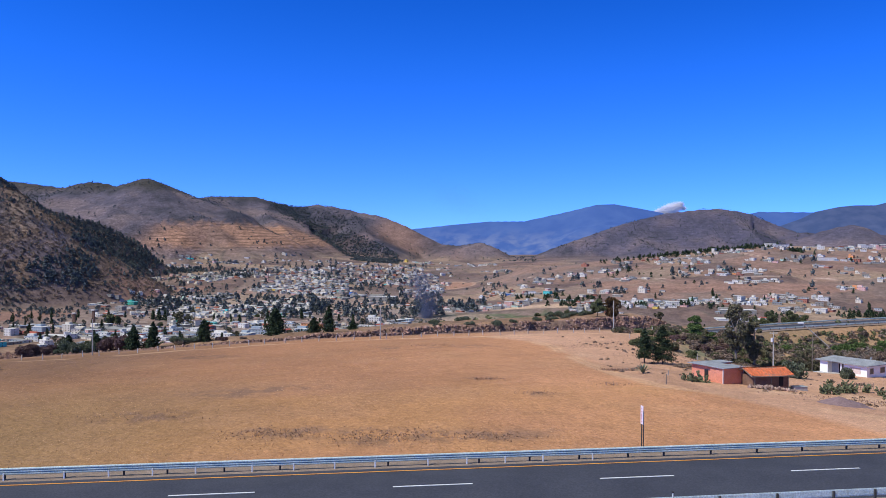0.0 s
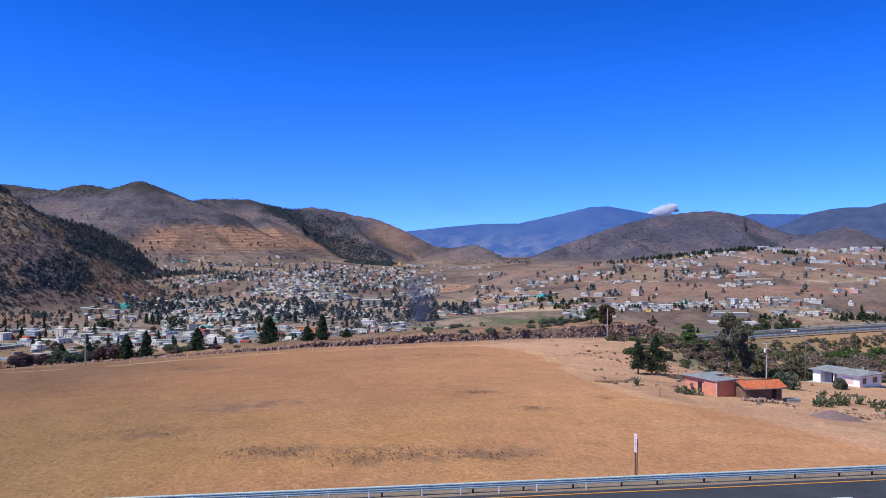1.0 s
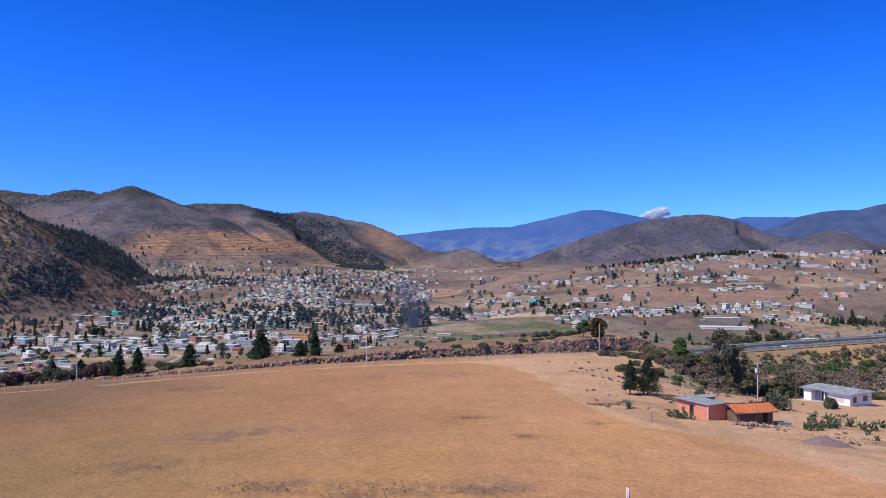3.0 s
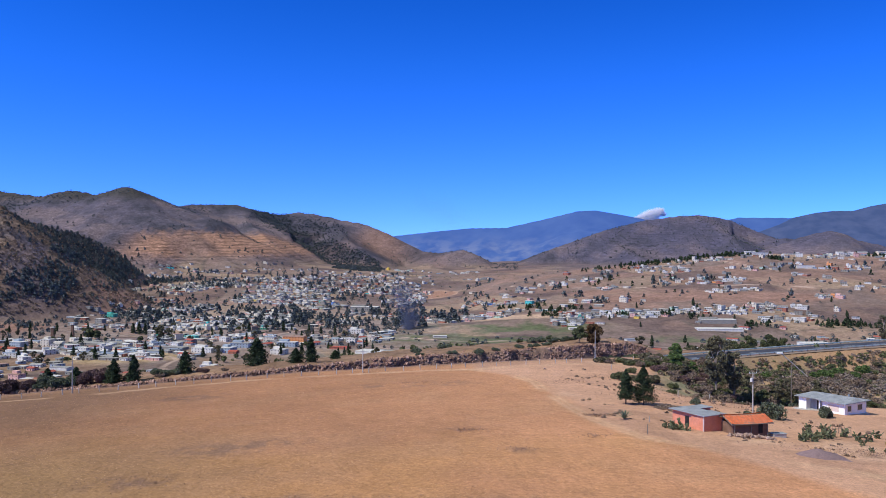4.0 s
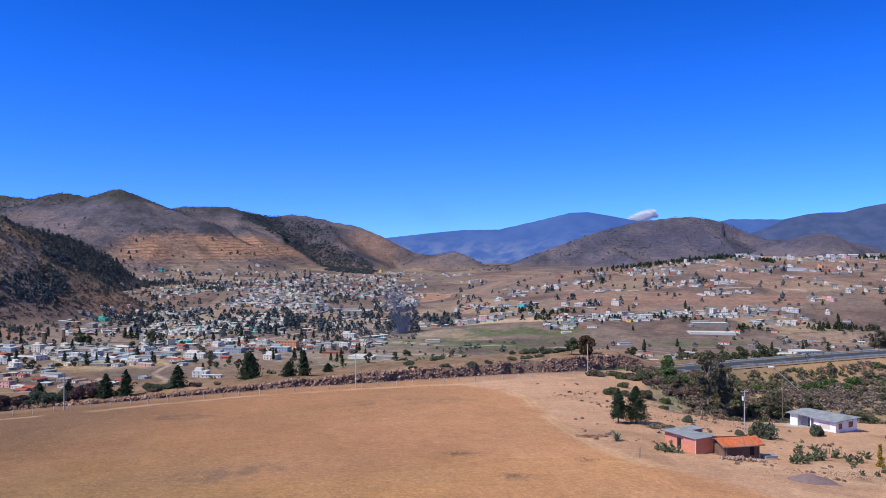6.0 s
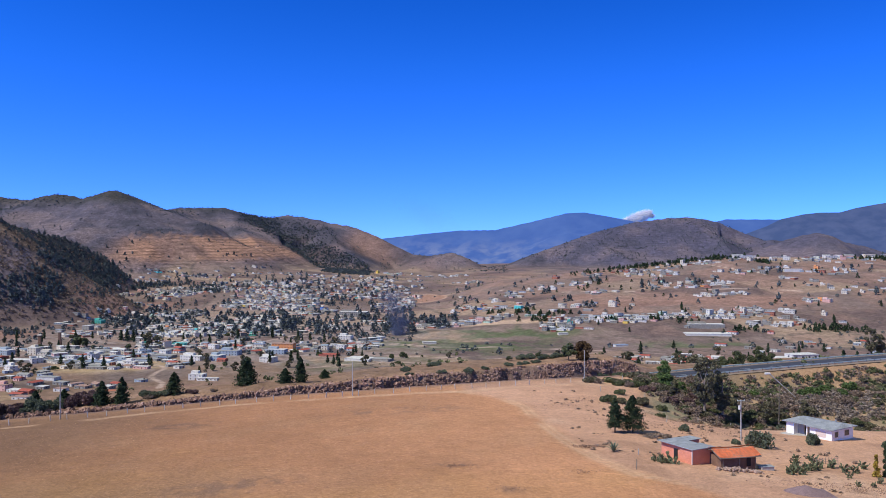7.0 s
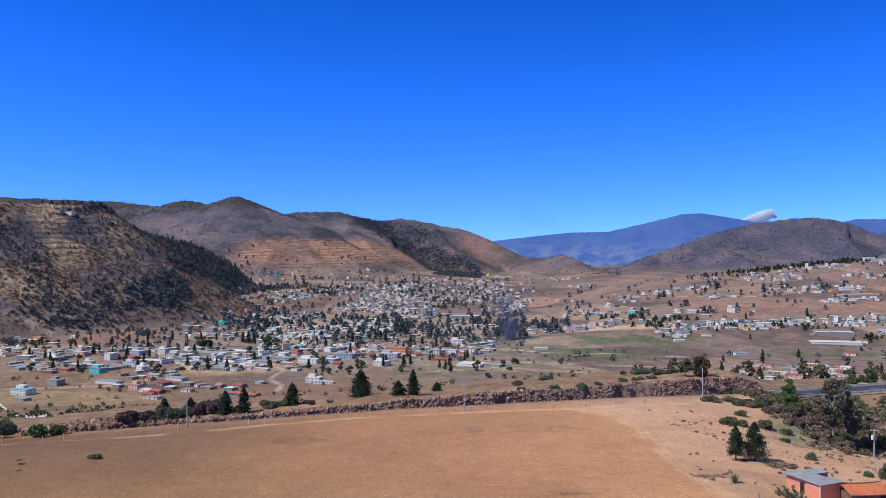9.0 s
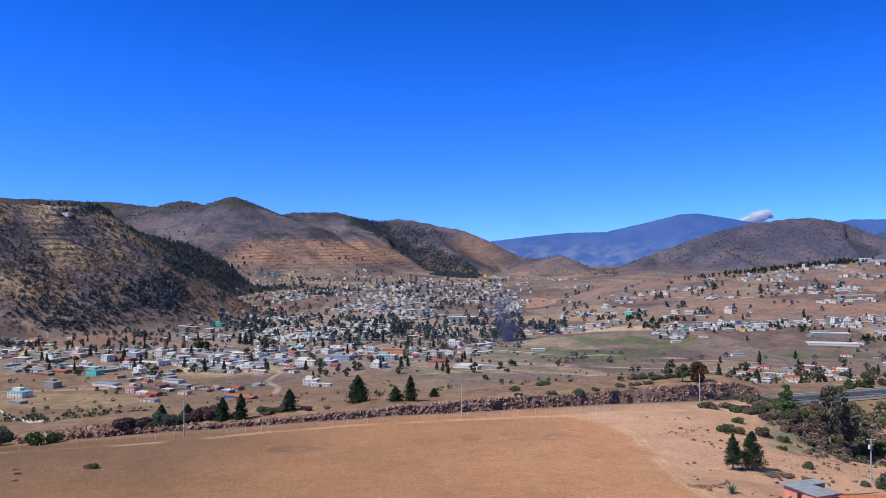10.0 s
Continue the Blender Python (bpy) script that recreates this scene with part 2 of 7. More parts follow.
def height(x, y):
    """Height of the ground."""
    x, y = np.asarray(x, float), np.asarray(y, float)
    z = natural(x, y)
    d, road = near_line(x, y, ROAD_LINE)
    rock = smooth(-190, -150, x) * (1 - smooth(80, 95, x)) * smooth(0, 4, y - cut_y(x))
    steep = 2.2 + 1.0 * rock
    wob = rock * 1.2 * fractal(x, y, 6, 3, 51)
    run = np.maximum(d - 8.2 + wob, 0)
    return road - 0.12 + np.clip(z - road + 0.12, -run / 1.7, run * steep)


# ---- ground ----
TRACKS = [[(-220, 205, 0), (-143, 222, 0), (-114, 231, 0), (-87, 242, 0), (-55, 250, 0), (-22, 255, 0), (13, 262, 0), (31, 270, 0), (50, 277, 0)],
          [(13, 262, 0), (24, 252, 0), (30, 231, 0), (31, 205, 0), (33, 180, 0), (36, 163, 0), (40, 151, 0), (50, 141, 0), (69, 132, 0), (110, 120, 0)]]
LANES = [[(-227, 760, 0), (-235, 800, 0), (-262, 850, 0), (-262, 900, 0), (-276, 932, 0), (-305, 965, 0)],
         [(-120, 905, 0), (-20, 940, 0), (80, 905, 0), (190, 880, 0)],
         [(-30, 1120, 0), (60, 1080, 0), (170, 1060, 0), (300, 1010, 0)],
         [(-500, 770, 0), (-400, 800, 0), (-330, 830, 0)],
         [(-60, 1010, 0), (40, 985, 0), (150, 970, 0), (300, 900, 0)],
         [(-240, 1050, 0), (-150, 1350, 0), (-60, 1700, 0), (-20, 2100, 0)],
         [(700, 1650, 0), (620, 1850, 0), (640, 2050, 0), (760, 2300, 0)],
         [(180, 1750, 0), (260, 1650, 0), (420, 1560, 0), (700, 1480, 0)]]


def blend(base, colour, mask):
    return base + (np.array(colour) - base) * np.asarray(mask)[..., None]


def ellipse(x, y, cx, cy, rx, ry, turn=0.0, soft=0.3):
    c, s_ = math.cos(radians(turn)), math.sin(radians(turn))
    u, v = ((x - cx) * c + (y - cy) * s_) / rx, (-(x - cx) * s_ + (y - cy) * c) / ry
    return 1 - smooth(1 - soft, 1 + soft, np.hypot(u, v))


def cover(x, y, z):
    """What grows or lies on the ground, as a colour, far haze included."""
    n1, n2, n3 = fractal(x, y, 60, 4, 61), fractal(x, y, 14, 4, 62), fractal(x, y, 400, 3, 63)
    col = np.broadcast_to(np.array((0.385, 0.198, 0.102)), (*x.shape, 3)).copy()
    # stubble field
    col = blend(col, (0.40, 0.215, 0.092), smooth(0.1, 0.9, n1) * 0.7)
    col = blend(col, (0.34, 0.193, 0.088), smooth(0.15, 0.9, fractal(x, y, 35, 4, 66)) * 0.6)
    col = blend(col, (0.37, 0.205, 0.11), smooth(0.1, 0.8, n2) * 0.5)
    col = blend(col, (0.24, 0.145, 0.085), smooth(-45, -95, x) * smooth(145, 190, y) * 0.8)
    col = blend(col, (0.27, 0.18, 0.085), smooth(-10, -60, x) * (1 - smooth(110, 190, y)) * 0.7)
    for cx, cy, rx, ry in ((-22, 113, 8, 4), (-7, 110, 9, 4.5), (7, 110, 7, 3), (8, 158, 4, 3), (-44, 126, 8, 4), (-30, 150, 10, 6), (16, 140, 3, 2), (-60, 215, 9, 4), (-5, 225, 14, 5)):
        col = blend(col, (0.20, 0.125, 0.085), ellipse(x + 3 * n2, y + 2 * n2, cx, cy, rx, ry, 8, 0.8) * smooth(-0.5, 0.4, fractal(x, y, 2.5, 3, 64)) * 0.75)
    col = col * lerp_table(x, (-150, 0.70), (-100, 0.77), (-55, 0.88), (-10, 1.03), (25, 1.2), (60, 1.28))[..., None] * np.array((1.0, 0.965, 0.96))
    # bare soil round the houses, past the track
    soil = smooth(0, 6, x - lerp_table(y, (60, 75), (120, 60), (141, 46), (163, 34), (205, 30), (235, 28), (262, 14), (300, 10)))
    col = blend(col, (0.51, 0.298, 0.19), soil * 0.9)
    col = blend(col, (0.41, 0.235, 0.148), soil * smooth(0.1, 0.8, n2))
    col = blend(col, (0.55, 0.345, 0.225), soil * smooth(0.2, 0.8, fractal(x, y, 22, 3, 65)) * 0.8)
    col = blend(col, (0.13, 0.085, 0.06), (ellipse(x, y, 70, 152, 14, 2.0, -6, 0.6) + 0.8 * ellipse(x, y, 88, 146, 12, 1.6, -10, 0.6)) * 0.8 * smooth(-0.4, 0.4, n2))
    ravine = smooth(0, 10, x - 62 - 0.25 * (y - 235)) * smooth(232, 244, y - 0.2 * (x - 90))
    col = blend(col, (0.38, 0.26, 0.155), ravine * 0.85)
    col = blend(col, (0.21, 0.19, 0.12), ravine * smooth(0, 0.6, n2))
    for line in TRACKS:
        d, _ = near_line(x, y, line)
        rut = np.exp(-((d - 0.8) / 0.5) ** 2)
        col = blend(col, (0.56, 0.36, 0.22), np.clip(rut * 0.55 + 0.2 * (1 - smooth(1.2, 3.4, d)), 0, 1) * smooth(-0.9, 0.2, n2))
    # beyond the cutting
    u = y - cut_y(x)
    far = smooth(2, 10, u)
    vx, vy = np.floor((x + 40 * n3) / 95 + 0.3 * y / 95), np.floor((y + 40 * n3) / 130)
    plot = value_noise(vx * 3.7 + 0.5, vy * 5.3 + 0.5, 71)
    val = np.broadcast_to(np.array((0.178, 0.130, 0.104)), col.shape)
    val = blend(val, (0.265, 0.190, 0.128), smooth(0.05, 0.5, plot))
    val = blend(val, (0.125, 0.088, 0.074), smooth(-0.1, -0.5, plot))
    val = blend(val, (0.24, 0.155, 0.115), smooth(0.0, 0.8, n1) * 0.5)
    ex, ey = (x + 40 * n3) / 95 + 0.3 * y / 95, (y + 40 * n3) / 130
    edge = np.minimum(np.abs(ex - np.round(ex)) * 95, np.abs(ey - np.round(ey)) * 130)
    val = blend(val, (0.105, 0.088, 0.066), (1 - smooth(1.4, 3.6 + y / 700, edge)) * 0.75 * smooth(-0.6, 0.2, n1))
    green = ellipse(x, y, 100, 1225, 150, 62, -6, 0.3) + ellipse(x, y, 60, 1110, 135, 75, 0, 0.5) + 0.6 * ellipse(x, y, 45, 985, 70, 50, 0, 0.5) + 0.9 * ellipse(x, y, -100, 920, 50, 40, 10, 0.4) + 0.9 * ellipse(x, y, 370, 1095, 80, 32, 0, 0.4)
    val = blend(val, (0.080, 0.106, 0.045), np.clip(green, 0, 1) * smooth(-0.5, 0.5, n1 + 0.5 * n2) * 0.85)
    near_slope = 1 - smooth(150, 420, u)
    val = blend(val, (0.275, 0.170, 0.102), near_slope * 0.75)
    val = blend(val, (0.24, 0.145, 0.09), near_slope * smooth(0, 0.7, n2) * 0.7)
    val = blend(val, (0.225, 0.140, 0.088), smooth(-60, -160, x) * (1 - smooth(880, 960, y)) * 0.75)
    val = blend(val, (0.36, 0.25, 0.14), ellipse(x, y, -420, 700, 110, 60, -12, 0.3) * 0.5)
    val = blend(val, (0.40, 0.29, 0.15), ellipse(x, y, -330, 930, 70, 55, 0, 0.3) * 0.7)
    val = blend(val, (0.14, 0.10, 0.08), ellipse(x, y, -270, 850, 45, 50, 20, 0.3) * 0.85)
    val = blend(val, (0.10, 0.075, 0.065), ellipse(x, y, -350, 800, 38, 30, 10, 0.3) * 0.85)
    val = blend(val, (0.38, 0.28, 0.14), ellipse(x, y, -720, 1090, 110, 45, 0, 0.3) * 0.8)
    val = blend(val, (0.42, 0.30, 0.13), ellipse(x, y, 360, 870, 90, 45, 10, 0.3) * 0.8)
    for cx, cy, rx, ry, turn in ((-572, 1595, 55, 60, 20), (-531, 1735, 50, 60, 10), (-350, 1690, 70, 45, 0), (-146, 2010, 70, 90, 0), (-640, 1280, 80, 90, 20), (-190, 740, 60, 45, 0), (-650, 1195, 60, 26, 0), (390, 1450, 140, 45, -6), (570, 1410, 120, 40, -6), (310, 1545, 60, 30, 0)):
        val = blend(val, (0.235, 0.135, 0.098), ellipse(x, y, cx, cy, rx, ry, turn, 0.3) * 0.75)
    val = blend(val, (0.26, 0.16, 0.115), smooth(0.03, 0.10, x / np.maximum(y, 1)) * smooth(1240, 1330, y) * smooth(-0.5, 0.4, n1) * 0.55)
    town = ellipse(x, y, -260, 1300, 300, 420, 12, 0.3)
    val = blend(val, (0.27, 0.22, 0.185), np.clip(town, 0, 1) * smooth(-0.6, 0.5, n2) * 0.7)
    ring = ellipse(x, y, 26, 1990, 52, 150, 0, 0.1) - ellipse(x, y, 26, 1990, 46, 135, 0, 0.1)
    val = blend(val, (0.30, 0.17, 0.11), ellipse(x, y, 26, 1990, 50, 145, 0, 0.12) * 0.9)
    val = blend(val, (0.42, 0.28, 0.19), np.clip(ring, 0, 1) * 0.8)
    val = blend(val, (0.50, 0.35, 0.23), ellipse(x, y, 150, 1305, 75, 22, 0, 0.2) * 0.8)
    for line in LANES:
        d, _ = near_line(x, y, line)
        val = blend(val, (0.42, 0.31, 0.235), (1 - smooth(1.8, 3.8, d)) * 0.8)
    # farther valley floor paler and bluer, haze put into the colour
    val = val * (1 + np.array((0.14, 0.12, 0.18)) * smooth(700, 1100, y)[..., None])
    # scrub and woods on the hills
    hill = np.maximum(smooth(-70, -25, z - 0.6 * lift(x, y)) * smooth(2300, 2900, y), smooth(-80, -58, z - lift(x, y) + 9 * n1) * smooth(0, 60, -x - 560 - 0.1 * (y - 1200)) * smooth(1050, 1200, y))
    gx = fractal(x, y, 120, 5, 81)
    # mauve dry brush, with blue distance haze put into its colour
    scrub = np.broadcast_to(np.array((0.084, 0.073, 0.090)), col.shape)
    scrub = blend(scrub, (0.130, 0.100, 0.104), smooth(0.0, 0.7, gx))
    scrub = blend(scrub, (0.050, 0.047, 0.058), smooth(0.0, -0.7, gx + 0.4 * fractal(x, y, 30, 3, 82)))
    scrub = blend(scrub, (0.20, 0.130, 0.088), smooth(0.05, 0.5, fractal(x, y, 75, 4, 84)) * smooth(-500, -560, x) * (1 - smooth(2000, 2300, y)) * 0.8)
    # ochre fields; the last ellipse puts a sunlit slope into the colour
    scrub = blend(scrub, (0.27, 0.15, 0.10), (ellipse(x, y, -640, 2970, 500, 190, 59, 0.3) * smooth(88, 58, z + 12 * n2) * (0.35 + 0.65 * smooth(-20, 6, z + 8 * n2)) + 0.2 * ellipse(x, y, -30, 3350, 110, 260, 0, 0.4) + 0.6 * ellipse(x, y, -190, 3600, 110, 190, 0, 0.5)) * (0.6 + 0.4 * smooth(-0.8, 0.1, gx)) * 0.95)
    # the far mesa bluer still, more haze mixed into its scrub
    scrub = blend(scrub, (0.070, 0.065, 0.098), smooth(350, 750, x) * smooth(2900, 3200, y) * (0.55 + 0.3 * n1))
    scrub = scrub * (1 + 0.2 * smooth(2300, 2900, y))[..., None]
    # ravine shadow painted in near-black blue, under added trees
    scrub = blend(scrub, (0.024, 0.027, 0.042), ravine_shade(x + 25 * n1, y + 20 * n2) * 0.75)
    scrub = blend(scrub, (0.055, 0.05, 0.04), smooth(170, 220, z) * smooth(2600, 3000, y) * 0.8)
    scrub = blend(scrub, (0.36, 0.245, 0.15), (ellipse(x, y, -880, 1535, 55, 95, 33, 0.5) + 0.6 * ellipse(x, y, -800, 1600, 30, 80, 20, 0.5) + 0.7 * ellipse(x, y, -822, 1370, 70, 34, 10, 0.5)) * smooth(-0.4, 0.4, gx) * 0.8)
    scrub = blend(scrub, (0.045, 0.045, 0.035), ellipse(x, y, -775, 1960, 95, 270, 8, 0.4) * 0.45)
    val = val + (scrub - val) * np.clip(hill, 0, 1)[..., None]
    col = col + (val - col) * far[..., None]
    # raw banks and rock beside the road
    d, road = near_line(x, y, ROAD_LINE)
    bank = (1 - smooth(12, 17, d)) * smooth(-160, -120, x) * (1 - smooth(110, 130, x)) * smooth(150, 200, y)
    col = blend(col, (0.20, 0.13, 0.10), bank * 0.8)
    verge = (1 - smooth(13, 22, d)) * (1 - bank)
    wild = np.clip(far * (0.45 + 0.55 * hill) * (1 - 0.45 * smooth(2400, 3000, y)), 0, 1)
    return np.concatenate([blend(col, (0.36, 0.20, 0.105), verge * 0.6), wild[..., None]], -1)


SHADED_RAVINE = [(-690, 3830, 0), (-655, 3640, 0), (-560, 3520, 0), (-440, 3450, 0), (-330, 3290, 0), (-235, 3130, 0), (-235, 2960, 0)]


def ravine_shade(x, y):
    """Where shadow in the ravine between the main ridge's two spurs is painted."""
    d = near_line(x, y, SHADED_RAVINE)[0]
    return np.clip(1 - smooth(55, 100, d) + 0.6 * ellipse(x, y, -480, 3690, 130, 110, -30, 0.4), 0, 1)


def terraces(x, y, z=0.0):
    """Where the slopes are stepped into terraced fields."""
    t = ellipse(x, y, -875, 1540, 60, 105, 33, 0.4) + 0.6 * ellipse(x, y, -640, 2970, 500, 190, 59, 0.3) * smooth(88, 58, z) + 0.16 * ellipse(x, y, 900, 3350, 520, 250, 10, 0.4) + 0.08 * ellipse(x, y, -1000, 2900, 300, 300, 0, 0.4)
    return np.clip(t, 0, 1) * smooth(-0.9, 0.0, fractal(x, y, 55, 3, 68))


def land_material():
    m = bpy.data.materials.new("land")
    m.use_nodes = True
    n, l = m.node_tree.nodes, m.node_tree.links
    bsdf = n["Principled BSDF"]
    bsdf.inputs["Roughness"].default_value = 0.95
    bsdf.inputs["Specular IOR Level"].default_value = 0.1
    att = n.new("ShaderNodeAttribute")
    att.attribute_name = "cover"
    co = n.new("ShaderNodeTexCoord")
    out = att.outputs["Color"]
    for scale, detail, lo, hi in ((0.035, 5, 0.88, 1.12), (0.22, 5, 0.90, 1.10), (1.1, 6, 0.80, 1.20), (5.0, 3, 0.68, 1.32)):
        t = n.new("ShaderNodeTexNoise")
        t.inputs["Scale"].default_value, t.inputs["Detail"].default_value = scale, detail
        t.inputs["Roughness"].default_value = 0.65
        l.new(co.outputs["Object"], t.inputs["Vector"])
        r = n.new("ShaderNodeMapRange")
        r.inputs["From Min"].default_value, r.inputs["From Max"].default_value = 0.3, 0.7
        r.inputs["To Min"].default_value, r.inputs["To Max"].default_value = lo, hi
        l.new(t.outputs["Fac"], r.inputs["Value"])
        mx = n.new("ShaderNodeMixRGB")
        mx.blend_type = "MULTIPLY"
        mx.inputs["Fac"].default_value = 1
        l.new(out, mx.inputs[1])
        l.new(r.outputs["Result"], mx.inputs[2])
        out = mx.outputs["Color"]
    # shrubs and furrows, where the land is wild
    for scale, lo, hi in ((0.045, 0.66, 1.32), (0.16, 0.5, 1.45)):
        t = n.new("ShaderNodeTexNoise")
        t.inputs["Scale"].default_value, t.inputs["Detail"].default_value = scale, 7
        t.inputs["Roughness"].default_value = 0.72
        l.new(co.outputs["Object"], t.inputs["Vector"])
        r = n.new("ShaderNodeMapRange")
        r.inputs["From Min"].default_value, r.inputs["From Max"].default_value = 0.38, 0.62
        r.inputs["To Min"].default_value, r.inputs["To Max"].default_value = lo, hi
        l.new(t.outputs["Fac"], r.inputs["Value"])
        mx = n.new("ShaderNodeMixRGB")
        mx.blend_type = "MULTIPLY"
        l.new(att.outputs["Alpha"], mx.inputs[0])
        l.new(out, mx.inputs[1])
        l.new(r.outputs["Result"], mx.inputs[2])
        out = mx.outputs["Color"]
    # dark hedges along the edges of the terraces
    step = n.new("ShaderNodeAttribute")
    step.attribute_name = "terrace"
    xyz = n.new("ShaderNodeSeparateXYZ")
    l.new(co.outputs["Object"], xyz.inputs[0])
    sway = n.new("ShaderNodeTexNoise")
    sway.inputs["Scale"].default_value, sway.inputs["Detail"].default_value = 0.012, 3
    l.new(co.outputs["Object"], sway.inputs["Vector"])
    level = n.new("ShaderNodeMath")
    level.operation = "MULTIPLY_ADD"
    level.inputs[1].default_value = 22
    l.new(sway.outputs["Fac"], level.inputs[0])
    l.new(xyz.outputs["Z"], level.inputs[2])
    saw = n.new("ShaderNodeMath")
    saw.operation = "PINGPONG"
    saw.inputs[1].default_value = 5.0
    l.new(level.outputs[0], saw.inputs[0])
    band = n.new("ShaderNodeMapRange")
    band.inputs["From Min"].default_value, band.inputs["From Max"].default_value = 1.2, 2.6
    band.inputs["To Min"].default_value, band.inputs["To Max"].default_value = 0.5, 1.18
    l.new(saw.outputs[0], band.inputs["Value"])
    mx = n.new("ShaderNodeMixRGB")
    mx.blend_type = "MULTIPLY"
    l.new(step.outputs["Fac"], mx.inputs[0])
    l.new(out, mx.inputs[1])
    l.new(band.outputs["Result"], mx.inputs[2])
    out = mx.outputs["Color"]
    l.new(out, bsdf.inputs["Base Color"])
    b = n.new("ShaderNodeTexNoise")
    b.inputs["Scale"].default_value, b.inputs["Detail"].default_value = 1.3, 6
    l.new(co.outputs["Object"], b.inputs["Vector"])
    k = n.new("ShaderNodeBump")
    k.inputs["Strength"].default_value, k.inputs["Distance"].default_value = 0.7, 0.35
    l.new(b.outputs["Fac"], k.inputs["Height"])
    l.new(k.outputs["Normal"], bsdf.inputs["Normal"])
    return m


MAT_GROUND = land_material()
angles = np.radians(np.concatenate([np.arange(-41, 41.01, 0.115), np.arange(44, 318, 6.0)]))
radii = np.concatenate([[2, 10, 22, 34, 44], np.arange(50, 76, 0.8), np.arange(76, 232, 1.3), np.arange(232, 345, 0.9), np.geomspace(345, 4920, 360)])
A, R = np.meshgrid(angles, radii)
GX, GY = R * np.sin(A), R * np.cos(A)
GZ = height(GX, GY)
na, nr = len(angles), len(radii)
verts = np.stack([GX.ravel(), GY.ravel(), GZ.ravel()], 1).tolist()
faces = []
for i in range(nr - 1):
    r0, r1 = i * na, (i + 1) * na
    faces += [(r0 + j, r0 + (j + 1) % na, r1 + (j + 1) % na, r1 + j) for j in range(na)]
verts.append((0, 0, float(height(0, 0))))
faces += [(len(verts) - 1, (j + 1) % na, j) for j in range(na)]
land_mesh = grid_mesh("ground", verts, faces, MAT_GROUND)
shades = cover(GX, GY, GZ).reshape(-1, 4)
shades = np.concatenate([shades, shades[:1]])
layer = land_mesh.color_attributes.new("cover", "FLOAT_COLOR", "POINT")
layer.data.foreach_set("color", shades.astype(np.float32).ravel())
steps = land_mesh.attributes.new("terrace", "FLOAT", "POINT")
steps.data.foreach_set("value", np.append(terraces(GX, GY, GZ).ravel(), 0.0).astype(np.float32))
tagged(new("ground", land_mesh), "dry ochre field, valley floor and scrubby hills", "ground", kind="structure")

WEDGE = int(np.sum(angles < radians(41.02)))


def ground(x, y):
    """Height of the ground's mesh at a spot, between its vertices; beyond the dense wedge, of the land itself."""
    a, r = math.atan2(x, y), math.hypot(x, y)
    if abs(a) > radians(40.5) or r < 50 or r > 4900:
        return float(height(x, y))
    i = (a - angles[0]) / (angles[1] - angles[0])
    i0 = min(int(i), WEDGE - 2)
    j0 = int(np.searchsorted(radii, r)) - 1
    fi, fj = i - i0, (r - radii[j0]) / (radii[j0 + 1] - radii[j0])
    return float((GZ[j0, i0] * (1 - fi) + GZ[j0, i0 + 1] * fi) * (1 - fj) + (GZ[j0 + 1, i0] * (1 - fi) + GZ[j0 + 1, i0 + 1] * fi) * fj)


# ---- far mountains and cloud ----
FAR_RIDGES = [[(1556, 4200, 58), (1684, 4200, 109), (1770, 4200, 140), (1841, 4200, 175), (1956, 4200, 200), (2041, 4200, 209), (2142, 4200, 210), (2228, 4200, 233), (2322, 4200, 250), (2472, 4200, 273)],
              [(-700, 4860, 40), (-300, 4850, 70), (19, 4800, 105), (269, 4800, 129), (456, 4760, 131), (664, 4740, 178), (846, 4710, 223), (950, 4710, 228), (1085, 4710, 206), (1203, 4710, 184), (1500, 4700, 120)],
              [(1500, 4600, 120), (1634, 4560, 171), (1690, 4550, 186), (2010, 4510, 184), (2140, 4470, 210), (2290, 4370, 219), (2700, 4100, 250)]]


def far_height(x, y):
    best = np.full(x.shape, -120.0)
    for line in FAR_RIDGES:
        d, top = near_line(x, y, line)
        best = np.maximum(best, top - 0.42 * d - 26 * (1 - gullies(x, y, 240, 4, 91)) * smooth(30, 260, d))
    return best


